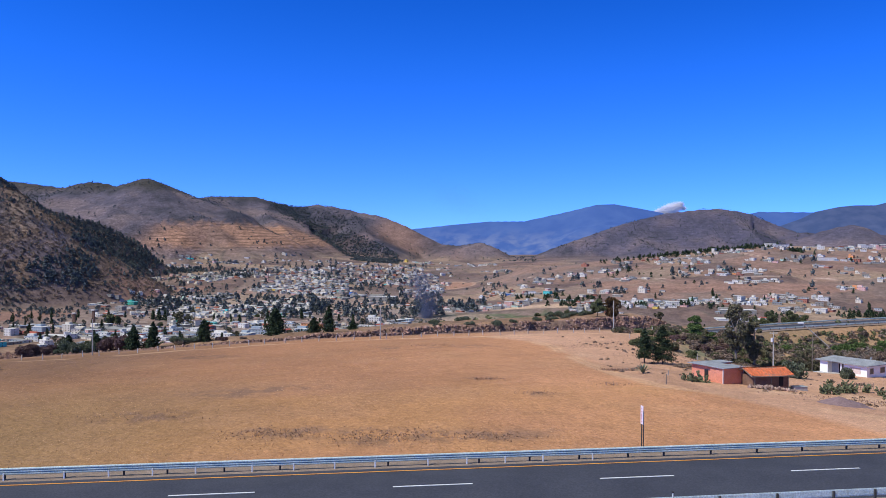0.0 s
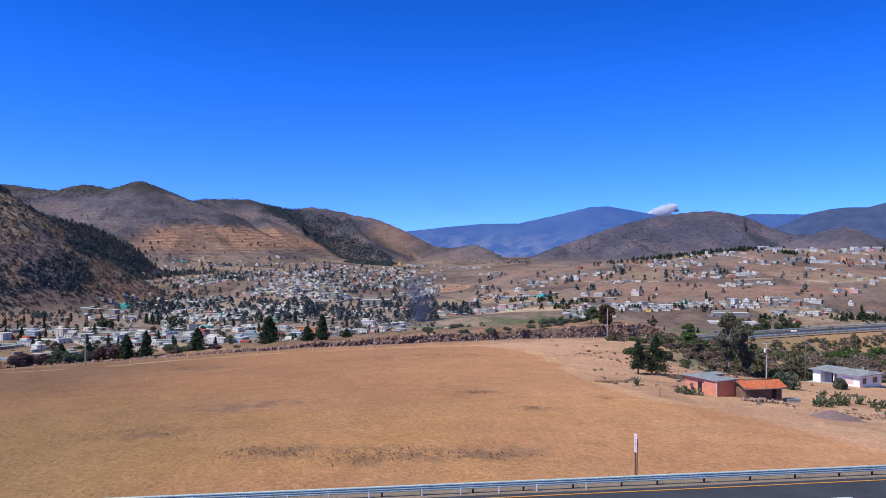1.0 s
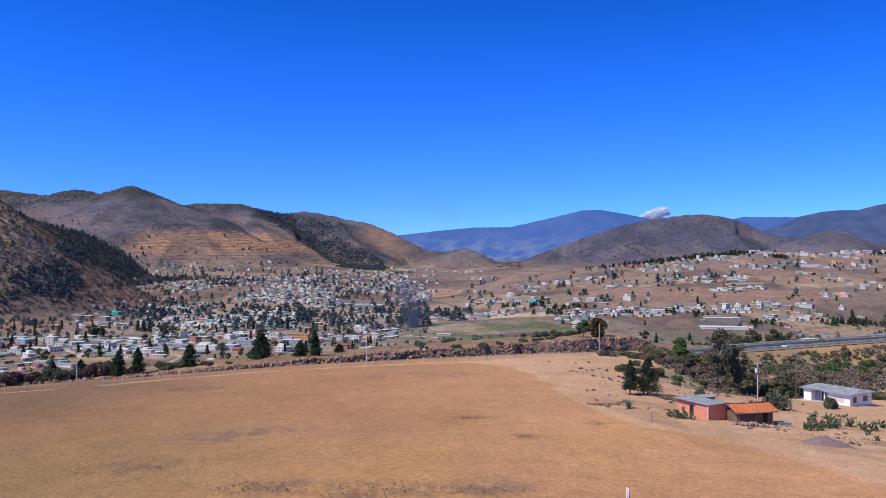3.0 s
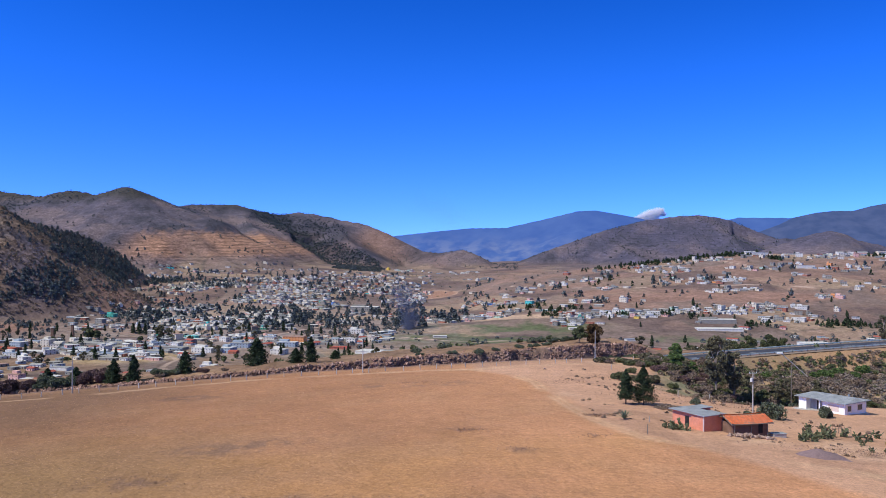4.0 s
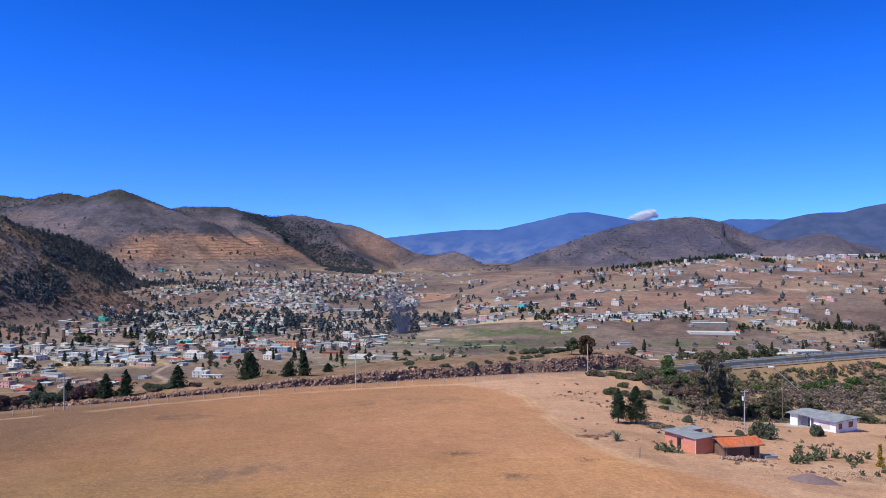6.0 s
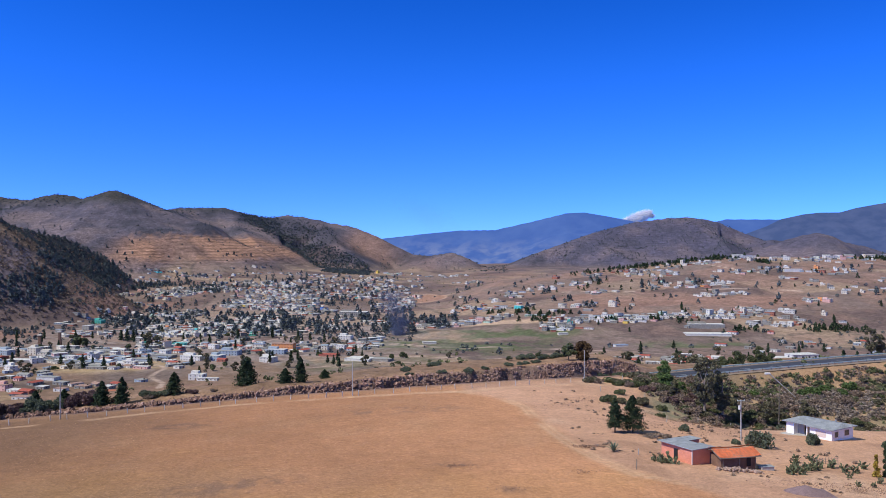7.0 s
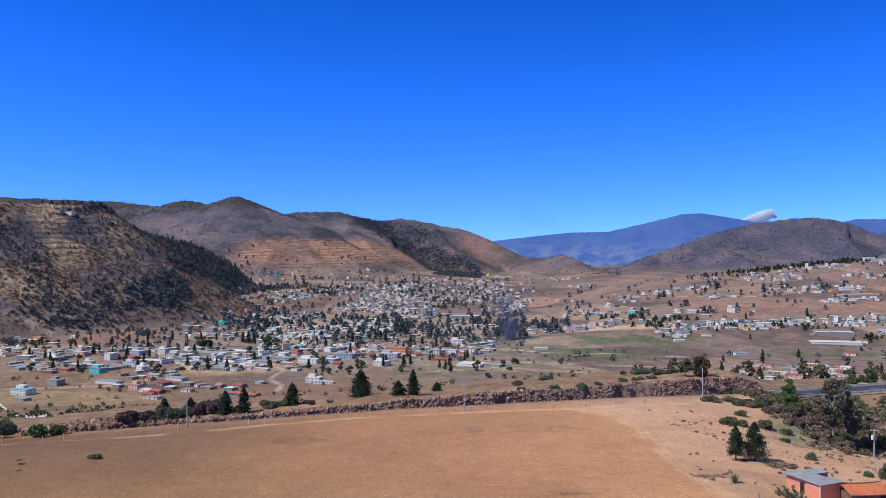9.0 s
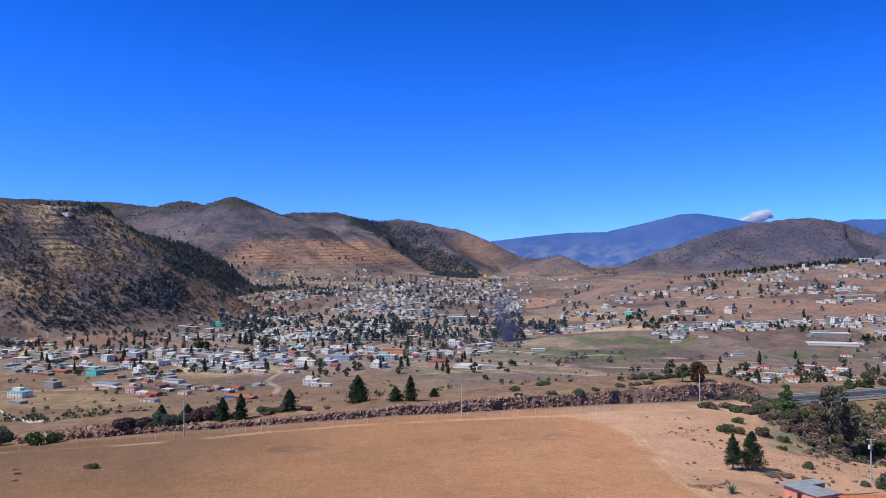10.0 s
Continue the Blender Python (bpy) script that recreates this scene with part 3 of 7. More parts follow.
def far_material():
    m = bpy.data.materials.new("haze-blue mountain")
    m.use_nodes = True
    n, l = m.node_tree.nodes, m.node_tree.links
    bsdf = n["Principled BSDF"]
    co = n.new("ShaderNodeTexCoord")
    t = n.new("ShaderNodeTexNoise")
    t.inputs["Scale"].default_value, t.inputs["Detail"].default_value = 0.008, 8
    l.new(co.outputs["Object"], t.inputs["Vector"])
    # glows in haze blue; the air of distance is put into the emission
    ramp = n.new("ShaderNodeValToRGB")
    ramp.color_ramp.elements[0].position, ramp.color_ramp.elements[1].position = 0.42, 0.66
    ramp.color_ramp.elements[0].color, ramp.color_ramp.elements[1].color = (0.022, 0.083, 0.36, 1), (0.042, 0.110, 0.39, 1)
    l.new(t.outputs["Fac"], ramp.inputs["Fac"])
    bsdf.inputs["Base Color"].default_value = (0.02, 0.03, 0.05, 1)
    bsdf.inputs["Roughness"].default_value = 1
    # haze put in: paler blue patches low on the mountain
    xyz = n.new("ShaderNodeSeparateXYZ")
    l.new(co.outputs["Object"], xyz.inputs[0])
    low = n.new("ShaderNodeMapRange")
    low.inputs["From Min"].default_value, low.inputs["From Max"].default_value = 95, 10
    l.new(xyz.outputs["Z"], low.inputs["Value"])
    patch = n.new("ShaderNodeTexNoise")
    patch.inputs["Scale"].default_value, patch.inputs["Detail"].default_value = 0.014, 6
    l.new(co.outputs["Object"], patch.inputs["Vector"])
    spots = n.new("ShaderNodeMapRange")
    spots.inputs["From Min"].default_value, spots.inputs["From Max"].default_value = 0.42, 0.62
    l.new(patch.outputs["Fac"], spots.inputs["Value"])
    both = n.new("ShaderNodeMath")
    both.operation = "MULTIPLY"
    l.new(low.outputs["Result"], both.inputs[0])
    l.new(spots.outputs["Result"], both.inputs[1])
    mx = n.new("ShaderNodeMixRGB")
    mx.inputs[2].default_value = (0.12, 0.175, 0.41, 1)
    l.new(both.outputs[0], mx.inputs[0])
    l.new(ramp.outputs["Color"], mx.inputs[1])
    # nearer ridge glows darker and greyer: thinner haze put into its woods' colour
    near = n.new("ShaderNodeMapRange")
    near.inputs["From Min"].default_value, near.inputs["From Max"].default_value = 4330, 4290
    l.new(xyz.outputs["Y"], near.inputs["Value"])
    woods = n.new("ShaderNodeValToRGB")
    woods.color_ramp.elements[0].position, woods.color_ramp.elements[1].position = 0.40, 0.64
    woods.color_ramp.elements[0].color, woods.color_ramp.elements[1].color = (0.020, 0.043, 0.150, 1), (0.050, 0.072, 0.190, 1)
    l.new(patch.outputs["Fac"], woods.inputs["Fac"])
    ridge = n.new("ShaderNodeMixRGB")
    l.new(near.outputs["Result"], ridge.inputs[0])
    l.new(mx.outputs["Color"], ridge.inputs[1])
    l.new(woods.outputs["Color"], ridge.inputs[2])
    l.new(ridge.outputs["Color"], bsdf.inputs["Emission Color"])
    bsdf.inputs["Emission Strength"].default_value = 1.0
    return m


slope_x, slope_y = np.meshgrid(np.linspace(-0.16, 0.72, 380), np.linspace(3640, 4890, 140))
FX, FY = slope_x * slope_y, slope_y
FZ = far_height(FX, FY)
cols = FX.shape[1]
faces = [(i * cols + j, i * cols + j + 1, (i + 1) * cols + j + 1, (i + 1) * cols + j) for i in range(FX.shape[0] - 1) for j in range(cols - 1)]
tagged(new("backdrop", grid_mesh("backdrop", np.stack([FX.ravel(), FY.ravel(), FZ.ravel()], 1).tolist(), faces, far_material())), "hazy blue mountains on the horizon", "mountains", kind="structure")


MAT_CLOUD = material("cloud", [(0.85, 0.84, 0.86), (0.92, 0.9, 0.9)], 0.02, rough=1, spec=0)


def cloud_mesh(lumps):
    """A soft heap of small white flakes."""
    rng = np.random.default_rng(12)
    c = np.concatenate([rng.normal(0, 1, (int(r * r * 70), 3)) * (r * 0.5, r * 0.4, r * 0.36) + (x, 0, z) for x, z, r in lumps])
    n = len(c)
    a, b = rng.normal(size=(n, 3)) * 0.5, rng.normal(size=(n, 3)) * 0.5
    v = np.stack([c - a, c - b, c + a, c + b], 1).reshape(-1, 3)
    return grid_mesh("cloud", v.tolist(), np.arange(4 * n).reshape(n, 4).tolist(), MAT_CLOUD, smooth=False)


cloud = new("cloud", cloud_mesh([(0, 0, 30), (34, 12, 30), (62, 26, 24), (80, 38, 14), (-34, -8, 22), (-62, -12, 14), (20, 20, 18), (95, 16, 12)]))
cloud.matrix_basis = pose(1278, 4850, 198)
tagged(cloud, "small white cloud behind the far mountain", "cloud", kind="structure")

# ---- highway ----
MAT_ASPHALT = material("asphalt", [(0.040, 0.042, 0.055), (0.058, 0.060, 0.075)], 0.25, rough=0.85, fine=8, bump=0.1, bump_scale=30)
MAT_LINE_WHITE = material("white road paint", [(0.62, 0.62, 0.6), (0.8, 0.8, 0.78)], 3, rough=0.6)
MAT_LINE_YELLOW = material("yellow road paint", [(0.68, 0.26, 0.035), (0.85, 0.36, 0.06)], 2, rough=0.6)
MAT_STEEL = material("galvanised steel", [(0.36, 0.44, 0.41), (0.52, 0.60, 0.57)], 1.2, rough=0.5, fine=9)
MAT_POST_DARK = material("dark post", [(0.03, 0.03, 0.03), (0.06, 0.055, 0.05)], 5)
MAT_POST_WHITE = material("white post", [(0.62, 0.6, 0.56), (0.78, 0.77, 0.74)], 5)
MAT_GRAVEL = material("gravel shoulder", [(0.20, 0.15, 0.11), (0.30, 0.22, 0.16)], 1.0, fine=7)


def resample(line, step):
    """Even points along a line, each with its side vector."""
    p = np.array(line)
    s = np.concatenate([[0], np.cumsum(np.hypot(*np.diff(p[:, :2], axis=0).T))])
    u = np.arange(0, s[-1], step)
    q = np.stack([np.interp(u, s, p[:, k]) for k in range(3)], 1)
    tan = np.gradient(q[:, :2], axis=0)
    tan /= np.linalg.norm(tan, axis=1)[:, None]
    return q, np.stack([-tan[:, 1], tan[:, 0]], 1), u


SMOOTH_LINE = chaikin(HIGHWAY, 4)
RQ, RN, RS = resample(SMOOTH_LINE, 2.0)


def ribbon(name, sections, material_, parent, q=RQ, nn=RN, label=""):
    """Sweep a cross-section of (side, up) along the highway."""
    verts, faces = [], []
    k = len(sections)
    for p, n_ in zip(q, nn):
        verts += [(p[0] + n_[0] * s_, p[1] + n_[1] * s_, p[2] + z_) for s_, z_ in sections]
    for i in range(len(q) - 1):
        faces += [(i * k + j, (i + 1) * k + j, (i + 1) * k + j + 1, i * k + j + 1) for j in range(k - 1)]
    ob = new(name, grid_mesh(name, verts, faces, material_, smooth=False))
    ob.parent = parent
    return tagged(ob, label)


road = tagged(new("road"), "two-lane asphalt highway with painted lines", "road", kind="structure")
ribbon("asphalt", [(-6.3, -0.35), (-5.9, 0.0), (0, 0.06), (5.7, 0.0), (6.1, -0.35)], MAT_ASPHALT, road)
ribbon("shoulder", [(5.6, -0.02), (6.4, 0.02), (8.6, -0.10)], MAT_GRAVEL, road)
ribbon("shoulder", [(-8.8, -0.10), (-6.6, 0.02), (-5.8, -0.02)], MAT_GRAVEL, road)
ribbon("edge_line", [(4.75, 0.03), (4.93, 0.028)], MAT_LINE_YELLOW, road, label="yellow edge line")
def s_at(x, leg):
    """Distance along the highway where it passes x, on the near leg or the far leg."""
    turn = int(np.argmax(RQ[:, 0]))
    if leg == "near":
        return float(np.interp(x, RQ[:turn, 0], RS[:turn]))
    return float(np.interp(-x, -RQ[turn:, 0], RS[turn:]))


dash_bm = bmesh.new()
box(dash_bm, 0, -0.08, 0.05, 5.6, 0.08, 0.078)
dash_mesh = mesh_of("lane_dash", dash_bm, MAT_LINE_WHITE)
for k in range(-6, 60):
    s_ = s_at(-17.9 + 14.7 * k, "near") if k < 8 else s_ + 14.7
    i = min(len(RQ) - 2, int(s_ / 2.0))
    fr = s_ / 2.0 - i
    p = RQ[i] * (1 - fr) + RQ[i + 1] * fr
    if k >= 8 and p[0] < -200:
        break
    yaw_ = math.degrees(math.atan2(-RN[i][0], RN[i][1]))
    share("lane_dash", dash_mesh, road, pose(p[0] + RN[i][0] * 0.75, p[1] + RN[i][1] * 0.75, p[2], 0, 0, yaw_))

THRIE = [(0.02, 0.36), (0.10, 0.42), (0.10, 0.48), (0.0, 0.53), (0.10, 0.58), (0.10, 0.64), (0.0, 0.69), (0.10, 0.74), (0.10, 0.80), (0.02, 0.86), (0.0, 0.86), (-0.02, 0.78), (-0.02, 0.44), (0.0, 0.36), (0.02, 0.36)]


def guard_rail(side, s0, s1, white, label):
    """A corrugated steel rail on posts along the highway from s0 to s1."""
    q, nn, u = resample(SMOOTH_LINE, 1.0)
    keep = (u >= s0) & (u <= s1)
    q, nn, u = q[keep], nn[keep], u[keep]
    rail = tagged(new("guard_rail"), label, "guard rail", "rails along the highway")
    sign_ = -1 if side > 0 else 1
    ribbon("beam", [(side + sign_ * a, b) for a, b in THRIE], MAT_STEEL, rail, q, nn)
    bm = bmesh.new()
    box(bm, -0.06, -0.05, -0.3, 0.06, 0.09, 0.8, 0.01)
    post = mesh_of("post", bm, MAT_POST_DARK)
    bm = bmesh.new()
    box(bm, -0.05, -0.03, -0.2, 0.05, 0.03, 0.52, 0.01)
    marker = mesh_of("marker_post", bm, MAT_POST_WHITE)
    for spacing, me, off, name in ((3.81, post, 0.1, "post"), (3.25, marker, -0.14, "marker_post")):
        if name == "marker_post" and not white:
            continue
        for s_ in np.arange(s0 + 1, s1 - 1, spacing):
            i = int(np.searchsorted(u, s_))
            p, n_ = q[min(i, len(q) - 1)], nn[min(i, len(q) - 1)]
            if name == "marker_post" and p[0] > 15:
                continue
            o = side - sign_ * off
            share(name, me, rail, pose(p[0] + n_[0] * o, p[1] + n_[1] * o, p[2], 0, 0, math.degrees(math.atan2(-n_[0], n_[1]))))
    return rail


guard_rail(6.25, s_at(-50, "near"), s_at(62, "near"), True, "grey corrugated steel guard rail on dark posts beside the field")
guard_rail(-6.6, s_at(-45, "near"), s_at(60, "near"), False, "grey corrugated steel guard rail on the near verge")
guard_rail(6.4, s_at(300, "far"), s_at(84, "far"), False, "grey steel guard rail above the ravine")
guard_rail(-6.4, s_at(300, "far"), s_at(92, "far"), False, "grey steel guard rail on the valley side")

# ---- road sign ----
MAT_SIGN = material("sign face", [(0.75, 0.62, 0.62), (0.85, 0.75, 0.75)], 6, rough=0.5)
MAT_SIGN_MARK = material("sign print", [(0.55, 0.24, 0.25), (0.62, 0.32, 0.32)], 6, rough=0.5)


def road_sign(x, y, z, turn):
    s = thing("road_sign", x, y, z, turn, "narrow white road sign with red marks on two steel posts", "road sign")
    for px in (-0.18, 0.18):
        bm = bmesh.new()
        rod(bm, (px, 0, -0.6), (px, 0, 3.25), 0.045)
        part("post", bm, MAT_POST_DARK, s)
    bm = bmesh.new()
    box(bm, -0.25, -0.075, 2.15, 0.25, -0.045, 3.65, 0.01)
    board = part("board", bm, MAT_SIGN, s)
    for z0, tall in ((2.3, 0.14), (2.52, 0.5), (3.1, 0.14), (3.36, 0.12)):
        bm = bmesh.new()
        box(bm, -0.09, -0.082, z0, 0.09, -0.076, z0 + tall)
        part("bar", bm, MAT_SIGN_MARK, board)


road_sign(16.3, 68.6, 0.1, -80)


def verge_post(x, y, z):
    p = thing("verge_post", x, y, z, 0, "thin grey steel post on the near verge", "post")
    bm = bmesh.new()
    rod(bm, (0, 0, -0.3), (0, 0, 1.9), 0.05)
    part("shaft", bm, MAT_STEEL, p)
    bm = bmesh.new()
    box(bm, -0.07, -0.04, 1.88, 0.07, 0.04, 2.0, 0.01)
    part("cap", bm, MAT_POST_DARK, p)


verge_post(14.2, 51.8, ground(14.2, 51.8))

# ---- fence, poles and rock beside the cutting ----
MAT_CONCRETE = material("weathered concrete", [(0.36, 0.33, 0.29), (0.5, 0.47, 0.42)], 1.5, fine=12)
MAT_WOOD = material("grey weathered wood", [(0.16, 0.13, 0.10), (0.28, 0.23, 0.18)], 3, fine=14)
MAT_WIRE = material("rusty wire", [(0.16, 0.11, 0.08), (0.24, 0.17, 0.13)], 4, rough=0.7)
MAT_ROCK = material("brown rock", [(0.17, 0.092, 0.066), (0.28, 0.162, 0.115), (0.40, 0.26, 0.195)], 0.5, fine=3, bump=0.6, bump_scale=3, island=0.45)
FENCE = [(-205, 203, 0), (-138, 226, 0), (-101, 244, 0), (-70, 250.5, 0), (-19, 258.5, 0), (24, 271, 0), (57, 283.5, 0), (84, 293, 0)]

fence = tagged(new("fence"), "wire fence on pale concrete posts along the field", "fence")
FQ, FN, FS = resample(FENCE, 5.2)
bm = bmesh.new()
box(bm, -0.10, -0.10, -0.3, 0.10, 0.10, 1.6, 0.02)
fence_post = mesh_of("post", bm, material("pale concrete", [(0.40, 0.36, 0.31), (0.56, 0.52, 0.46)], 1.5, fine=12))
tops = []
for p in FQ:
    jx, jy = p[0] + random.uniform(-0.5, 0.5), p[1] + random.uniform(-0.15, 0.15)
    g = ground(jx, jy)
    share("post", fence_post, fence, pose(jx, jy, g, random.uniform(-5, 5), random.uniform(-5, 5), random.uniform(0, 90)) @ Matrix.Diagonal((1, 1, random.uniform(0.85, 1.1), 1)))
    tops.append(Vector((jx, jy, g)))
for h in (0.45, 0.85, 1.25):
    bm = bmesh.new()
    for a, b in zip(tops, tops[1:]):
        rod(bm, a + Vector((0, 0, h)), b + Vector((0, 0, h)), 0.008, n=3)
    part("wire", bm, MAT_WIRE, fence)


def power_pole(x, y, z, tall, label, arm=True, box_on=False, turn=0):
    p = thing("power_pole", x, y, z, turn, label, "power pole", "poles round the field")
    bm = bmesh.new()
    rod(bm, (0, 0, -0.5), (0, 0, tall), 0.17, 0.11, 10)
    part("shaft", bm, MAT_CONCRETE, p)
    if arm:
        bm = bmesh.new()
        box(bm, -0.9, -0.05, tall - 0.35, 0.9, 0.05, tall - 0.22, 0.01)
        arm_ = part("crossarm", bm, MAT_STEEL, p)
        for k in (-0.8, 0, 0.8):
            bm = bmesh.new()
            rod(bm, (k, 0, tall - 0.22), (k, 0, tall + 0.05), 0.05, 0.03, 6)
            part("insulator", bm, MAT_POST_WHITE, arm_)
    if box_on:
        bm = bmesh.new()
        rod(bm, (-0.4, -0.1, tall - 2.3), (-0.4, -0.1, tall - 1.4), 0.27, 0.27, 12)
        part("transformer", bm, MAT_POST_WHITE, p)
    return p


for x, y, tall in ((-101.5, 245.6, 10.6), (-19, 259.5, 10.4), (57.5, 284.5, 10.6)):
    power_pole(x, y, ground(x, y), tall, "pale concrete power pole by the fence", arm=False)
power_pole(229, 402, ground(229, 402), 13, "tall concrete power pole beyond the highway")
power_pole(76.5, 195.5, ground(76.5, 195.5), 9.6, "concrete power pole with a crossarm and transformer", box_on=True)


def leaning_lamp(x, y, z):
    p = thing("lamp_post", x, y, z, 0, "leaning street lamp with a long pale arm", "street lamp")
    bm = bmesh.new()
    rod(bm, (0, 0, -6), (0.1, 0, 9.6), 0.16, 0.12, 8)
    part("pole", bm, MAT_WOOD, p)
    bm = bmesh.new()
    rod(bm, (-3.0, 0, 13.0), (5.4, 0, 5.6), 0.17, 0.12, 8)
    part("arm", bm, MAT_CONCRETE, p)
    bm = bmesh.new()
    box(bm, -4.6, -0.35, 12.9, -2.8, 0.35, 13.5, 0.12)
    part("lamp_head", bm, MAT_POST_WHITE, p)


leaning_lamp(116.3, 266, -21.2)


def slope_wall():
    """A low pale wall that runs down the slope beyond the cutting."""
    q, nn, _ = resample([(-470, 705, 0), (-402, 619, 0), (-308, 497, 0), (-235, 388, 0), (-190, 320, 0)], 4.0)
    q = np.array([(x, y, ground(x, y)) for x, y, _ in q])
    wall = tagged(new("boundary_wall"), "low pale concrete wall running down the slope", "wall")
    ribbon("panel", [(-0.2, -0.6), (-0.2, 0.9), (0.2, 0.9), (0.2, -0.6)], MAT_WALL_PALE, wall, q, nn)
    ribbon("coping", [(-0.3, 0.9), (-0.3, 1.02), (0.3, 1.02), (0.3, 0.9)], MAT_WALL_PALE, wall, q, nn)


MAT_WALL_PALE = material("pale wall", [(0.5, 0.46, 0.40), (0.68, 0.63, 0.56)], 0.6, fine=4)
slope_wall()


def rock_rows():
    """Angular stones down the face of the cutting and strewn along its foot."""
    rng = np.random.default_rng(5)
    verts, faces = [], []
    base = bmesh.new()
    bmesh.ops.create_cube(base, size=1.5)
    bmesh.ops.bevel(base, geom=base.edges[:], offset=0.16, segments=1, affect='EDGES')
    base.verts.index_update()
    bv = np.array([v.co[:] for v in base.verts])
    bf = [tuple(v.index for v in f.verts) for f in base.faces]
    base.free()
    spots = []
    q, nn, u = resample(SMOOTH_LINE, 0.5)
    face = [(p, n_) for p, n_ in zip(q, nn) if -165 < p[0] < 90 and p[1] > 150]
    for _ in range(8200):
        p, n_ = face[rng.integers(len(face))]
        d = 8.0 + abs(rng.normal(0, 1.3)) + 0.9 * value_noise(p[0] / 6, p[1] / 6, 7)
        spots.append((p[0] - n_[0] * d, p[1] - n_[1] * d, rng.uniform(0.16, 0.52) * (1.7 if rng.random() < 0.08 else 1)))
    for _ in range(500):
        p, n_ = face[rng.integers(len(face))]
        d = 11 + rng.exponential(3)
        spots.append((p[0] - n_[0] * d, p[1] - n_[1] * d, rng.uniform(0.15, 0.5)))
    left = [(p, n_) for p, n_ in face if p[0] < 5]
    for _ in range(2600):
        p, n_ = left[rng.integers(len(left))]
        d = rng.uniform(7.6, 11.5)
        spots.append((p[0] - n_[0] * d, p[1] - n_[1] * d, rng.uniform(0.3, 0.85)))
    for _ in range(900):
        x = rng.normal(-140, 14)
        spots.append((x, float(cut_y(x)) + 12 + rng.normal(0, 3.5), rng.uniform(0.3, 1.1)))
    for _ in range(420):
        x, y = rng.normal(143, 14), rng.normal(294, 6)
        spots.append((x, y + 0.35 * (x - 143), rng.uniform(0.2, 0.6)))
    hz = height(np.array([s[0] for s in spots]), np.array([s[1] for s in spots]))
    for (x, y, r), z in zip(spots, hz):
        m = np.linalg.qr(rng.normal(size=(3, 3)))[0] * (r * rng.uniform(0.55, 1.25, 3))
        v = (bv * rng.uniform(0.75, 1.15, (len(bv), 1))) @ m + (x, y, z - 0.05 * r)
        k = len(verts)
        verts += v.tolist()
        faces += [tuple(a + k for a in f) for f in bf]
    ob = new("rocks", grid_mesh("rocks", verts, faces, MAT_ROCK, smooth=False))
    tagged(ob, "broken brown rock along the road cutting", "rocks", kind="stuff")


rock_rows()
# ---- plants ----
def leaf_stuff(name, colours, rough=0.75):
    return material(name, colours, 0.6, rough=rough, island=0.4, per_object=0.12, spec=0.15)


MAT_NEEDLES = leaf_stuff("dark needles", [(0.026, 0.042, 0.022), (0.056, 0.078, 0.036)])
MAT_LEAF_GREEN = leaf_stuff("green leaves", [(0.075, 0.118, 0.035), (0.13, 0.178, 0.058)])
MAT_LEAF_OLIVE = leaf_stuff("olive leaves", [(0.075, 0.09, 0.04), (0.135, 0.14, 0.065)])
MAT_LEAF_DARK = leaf_stuff("dull brown-green leaves", [(0.088, 0.080, 0.048), (0.165, 0.148, 0.085)])
MAT_LEAF_GREY = leaf_stuff("grey-green leaves", [(0.09, 0.105, 0.07), (0.15, 0.165, 0.10)])
MAT_TWIG = leaf_stuff("dry twigs", [(0.155, 0.110, 0.082), (0.28, 0.205, 0.15)])
MAT_PURPLE_TWIG = leaf_stuff("purple-brown twigs", [(0.105, 0.062, 0.058), (0.20, 0.125, 0.11)])
MAT_RUST = leaf_stuff("rusty leaves", [(0.075, 0.045, 0.02), (0.13, 0.075, 0.035)])
MAT_GOLD = leaf_stuff("golden leaves", [(0.28, 0.20, 0.03), (0.42, 0.30, 0.06)])
MAT_BARK = material("bark", [(0.085, 0.06, 0.045), (0.16, 0.12, 0.09)], 3, bump=0.4, bump_scale=18, fine=12)
MAT_PALE_BARK = material("pale bark", [(0.24, 0.19, 0.15), (0.36, 0.30, 0.24)], 2, bump=0.3, bump_scale=14)
MAT_NOPAL = leaf_stuff("cactus pad", [(0.06, 0.07, 0.035), (0.12, 0.125, 0.07)])
MAT_AGAVE = leaf_stuff("agave leaf", [(0.14, 0.19, 0.12), (0.22, 0.27, 0.17)])


def quads(rng, centres, size, upright=0.0, long=1.0):
    """Leaf-like quads at the centres, turned at random; arrays of verts and faces."""
    c = np.asarray(centres, float)
    n = len(c)
    a = rng.normal(size=(n, 3))
    a[:, 2] = a[:, 2] * (1 - upright) + upright * 1.5
    a /= np.linalg.norm(a, axis=1)[:, None]
    b = np.cross(a, rng.normal(size=(n, 3)))
    b /= np.linalg.norm(b, axis=1)[:, None] + 1e-9
    s_ = size * rng.uniform(0.6, 1.35, (n, 1))
    a, b = a * s_ * long, b * s_ * 0.6
    v = np.stack([c - a - 0.3 * b, c - 0.2 * a - b, c + a, c - 0.1 * a + b], 1).reshape(-1, 3)
    f = np.arange(4 * n).reshape(n, 4)
    return v, f


def joined(name, pieces, mat, smooth_=False):
    verts, faces, k = [], [], 0
    for v, f in pieces:
        verts.append(v)
        faces.append(f + k)
        k += len(v)
    return grid_mesh(name, np.concatenate(verts).tolist(), np.concatenate(faces).tolist(), mat, smooth_)


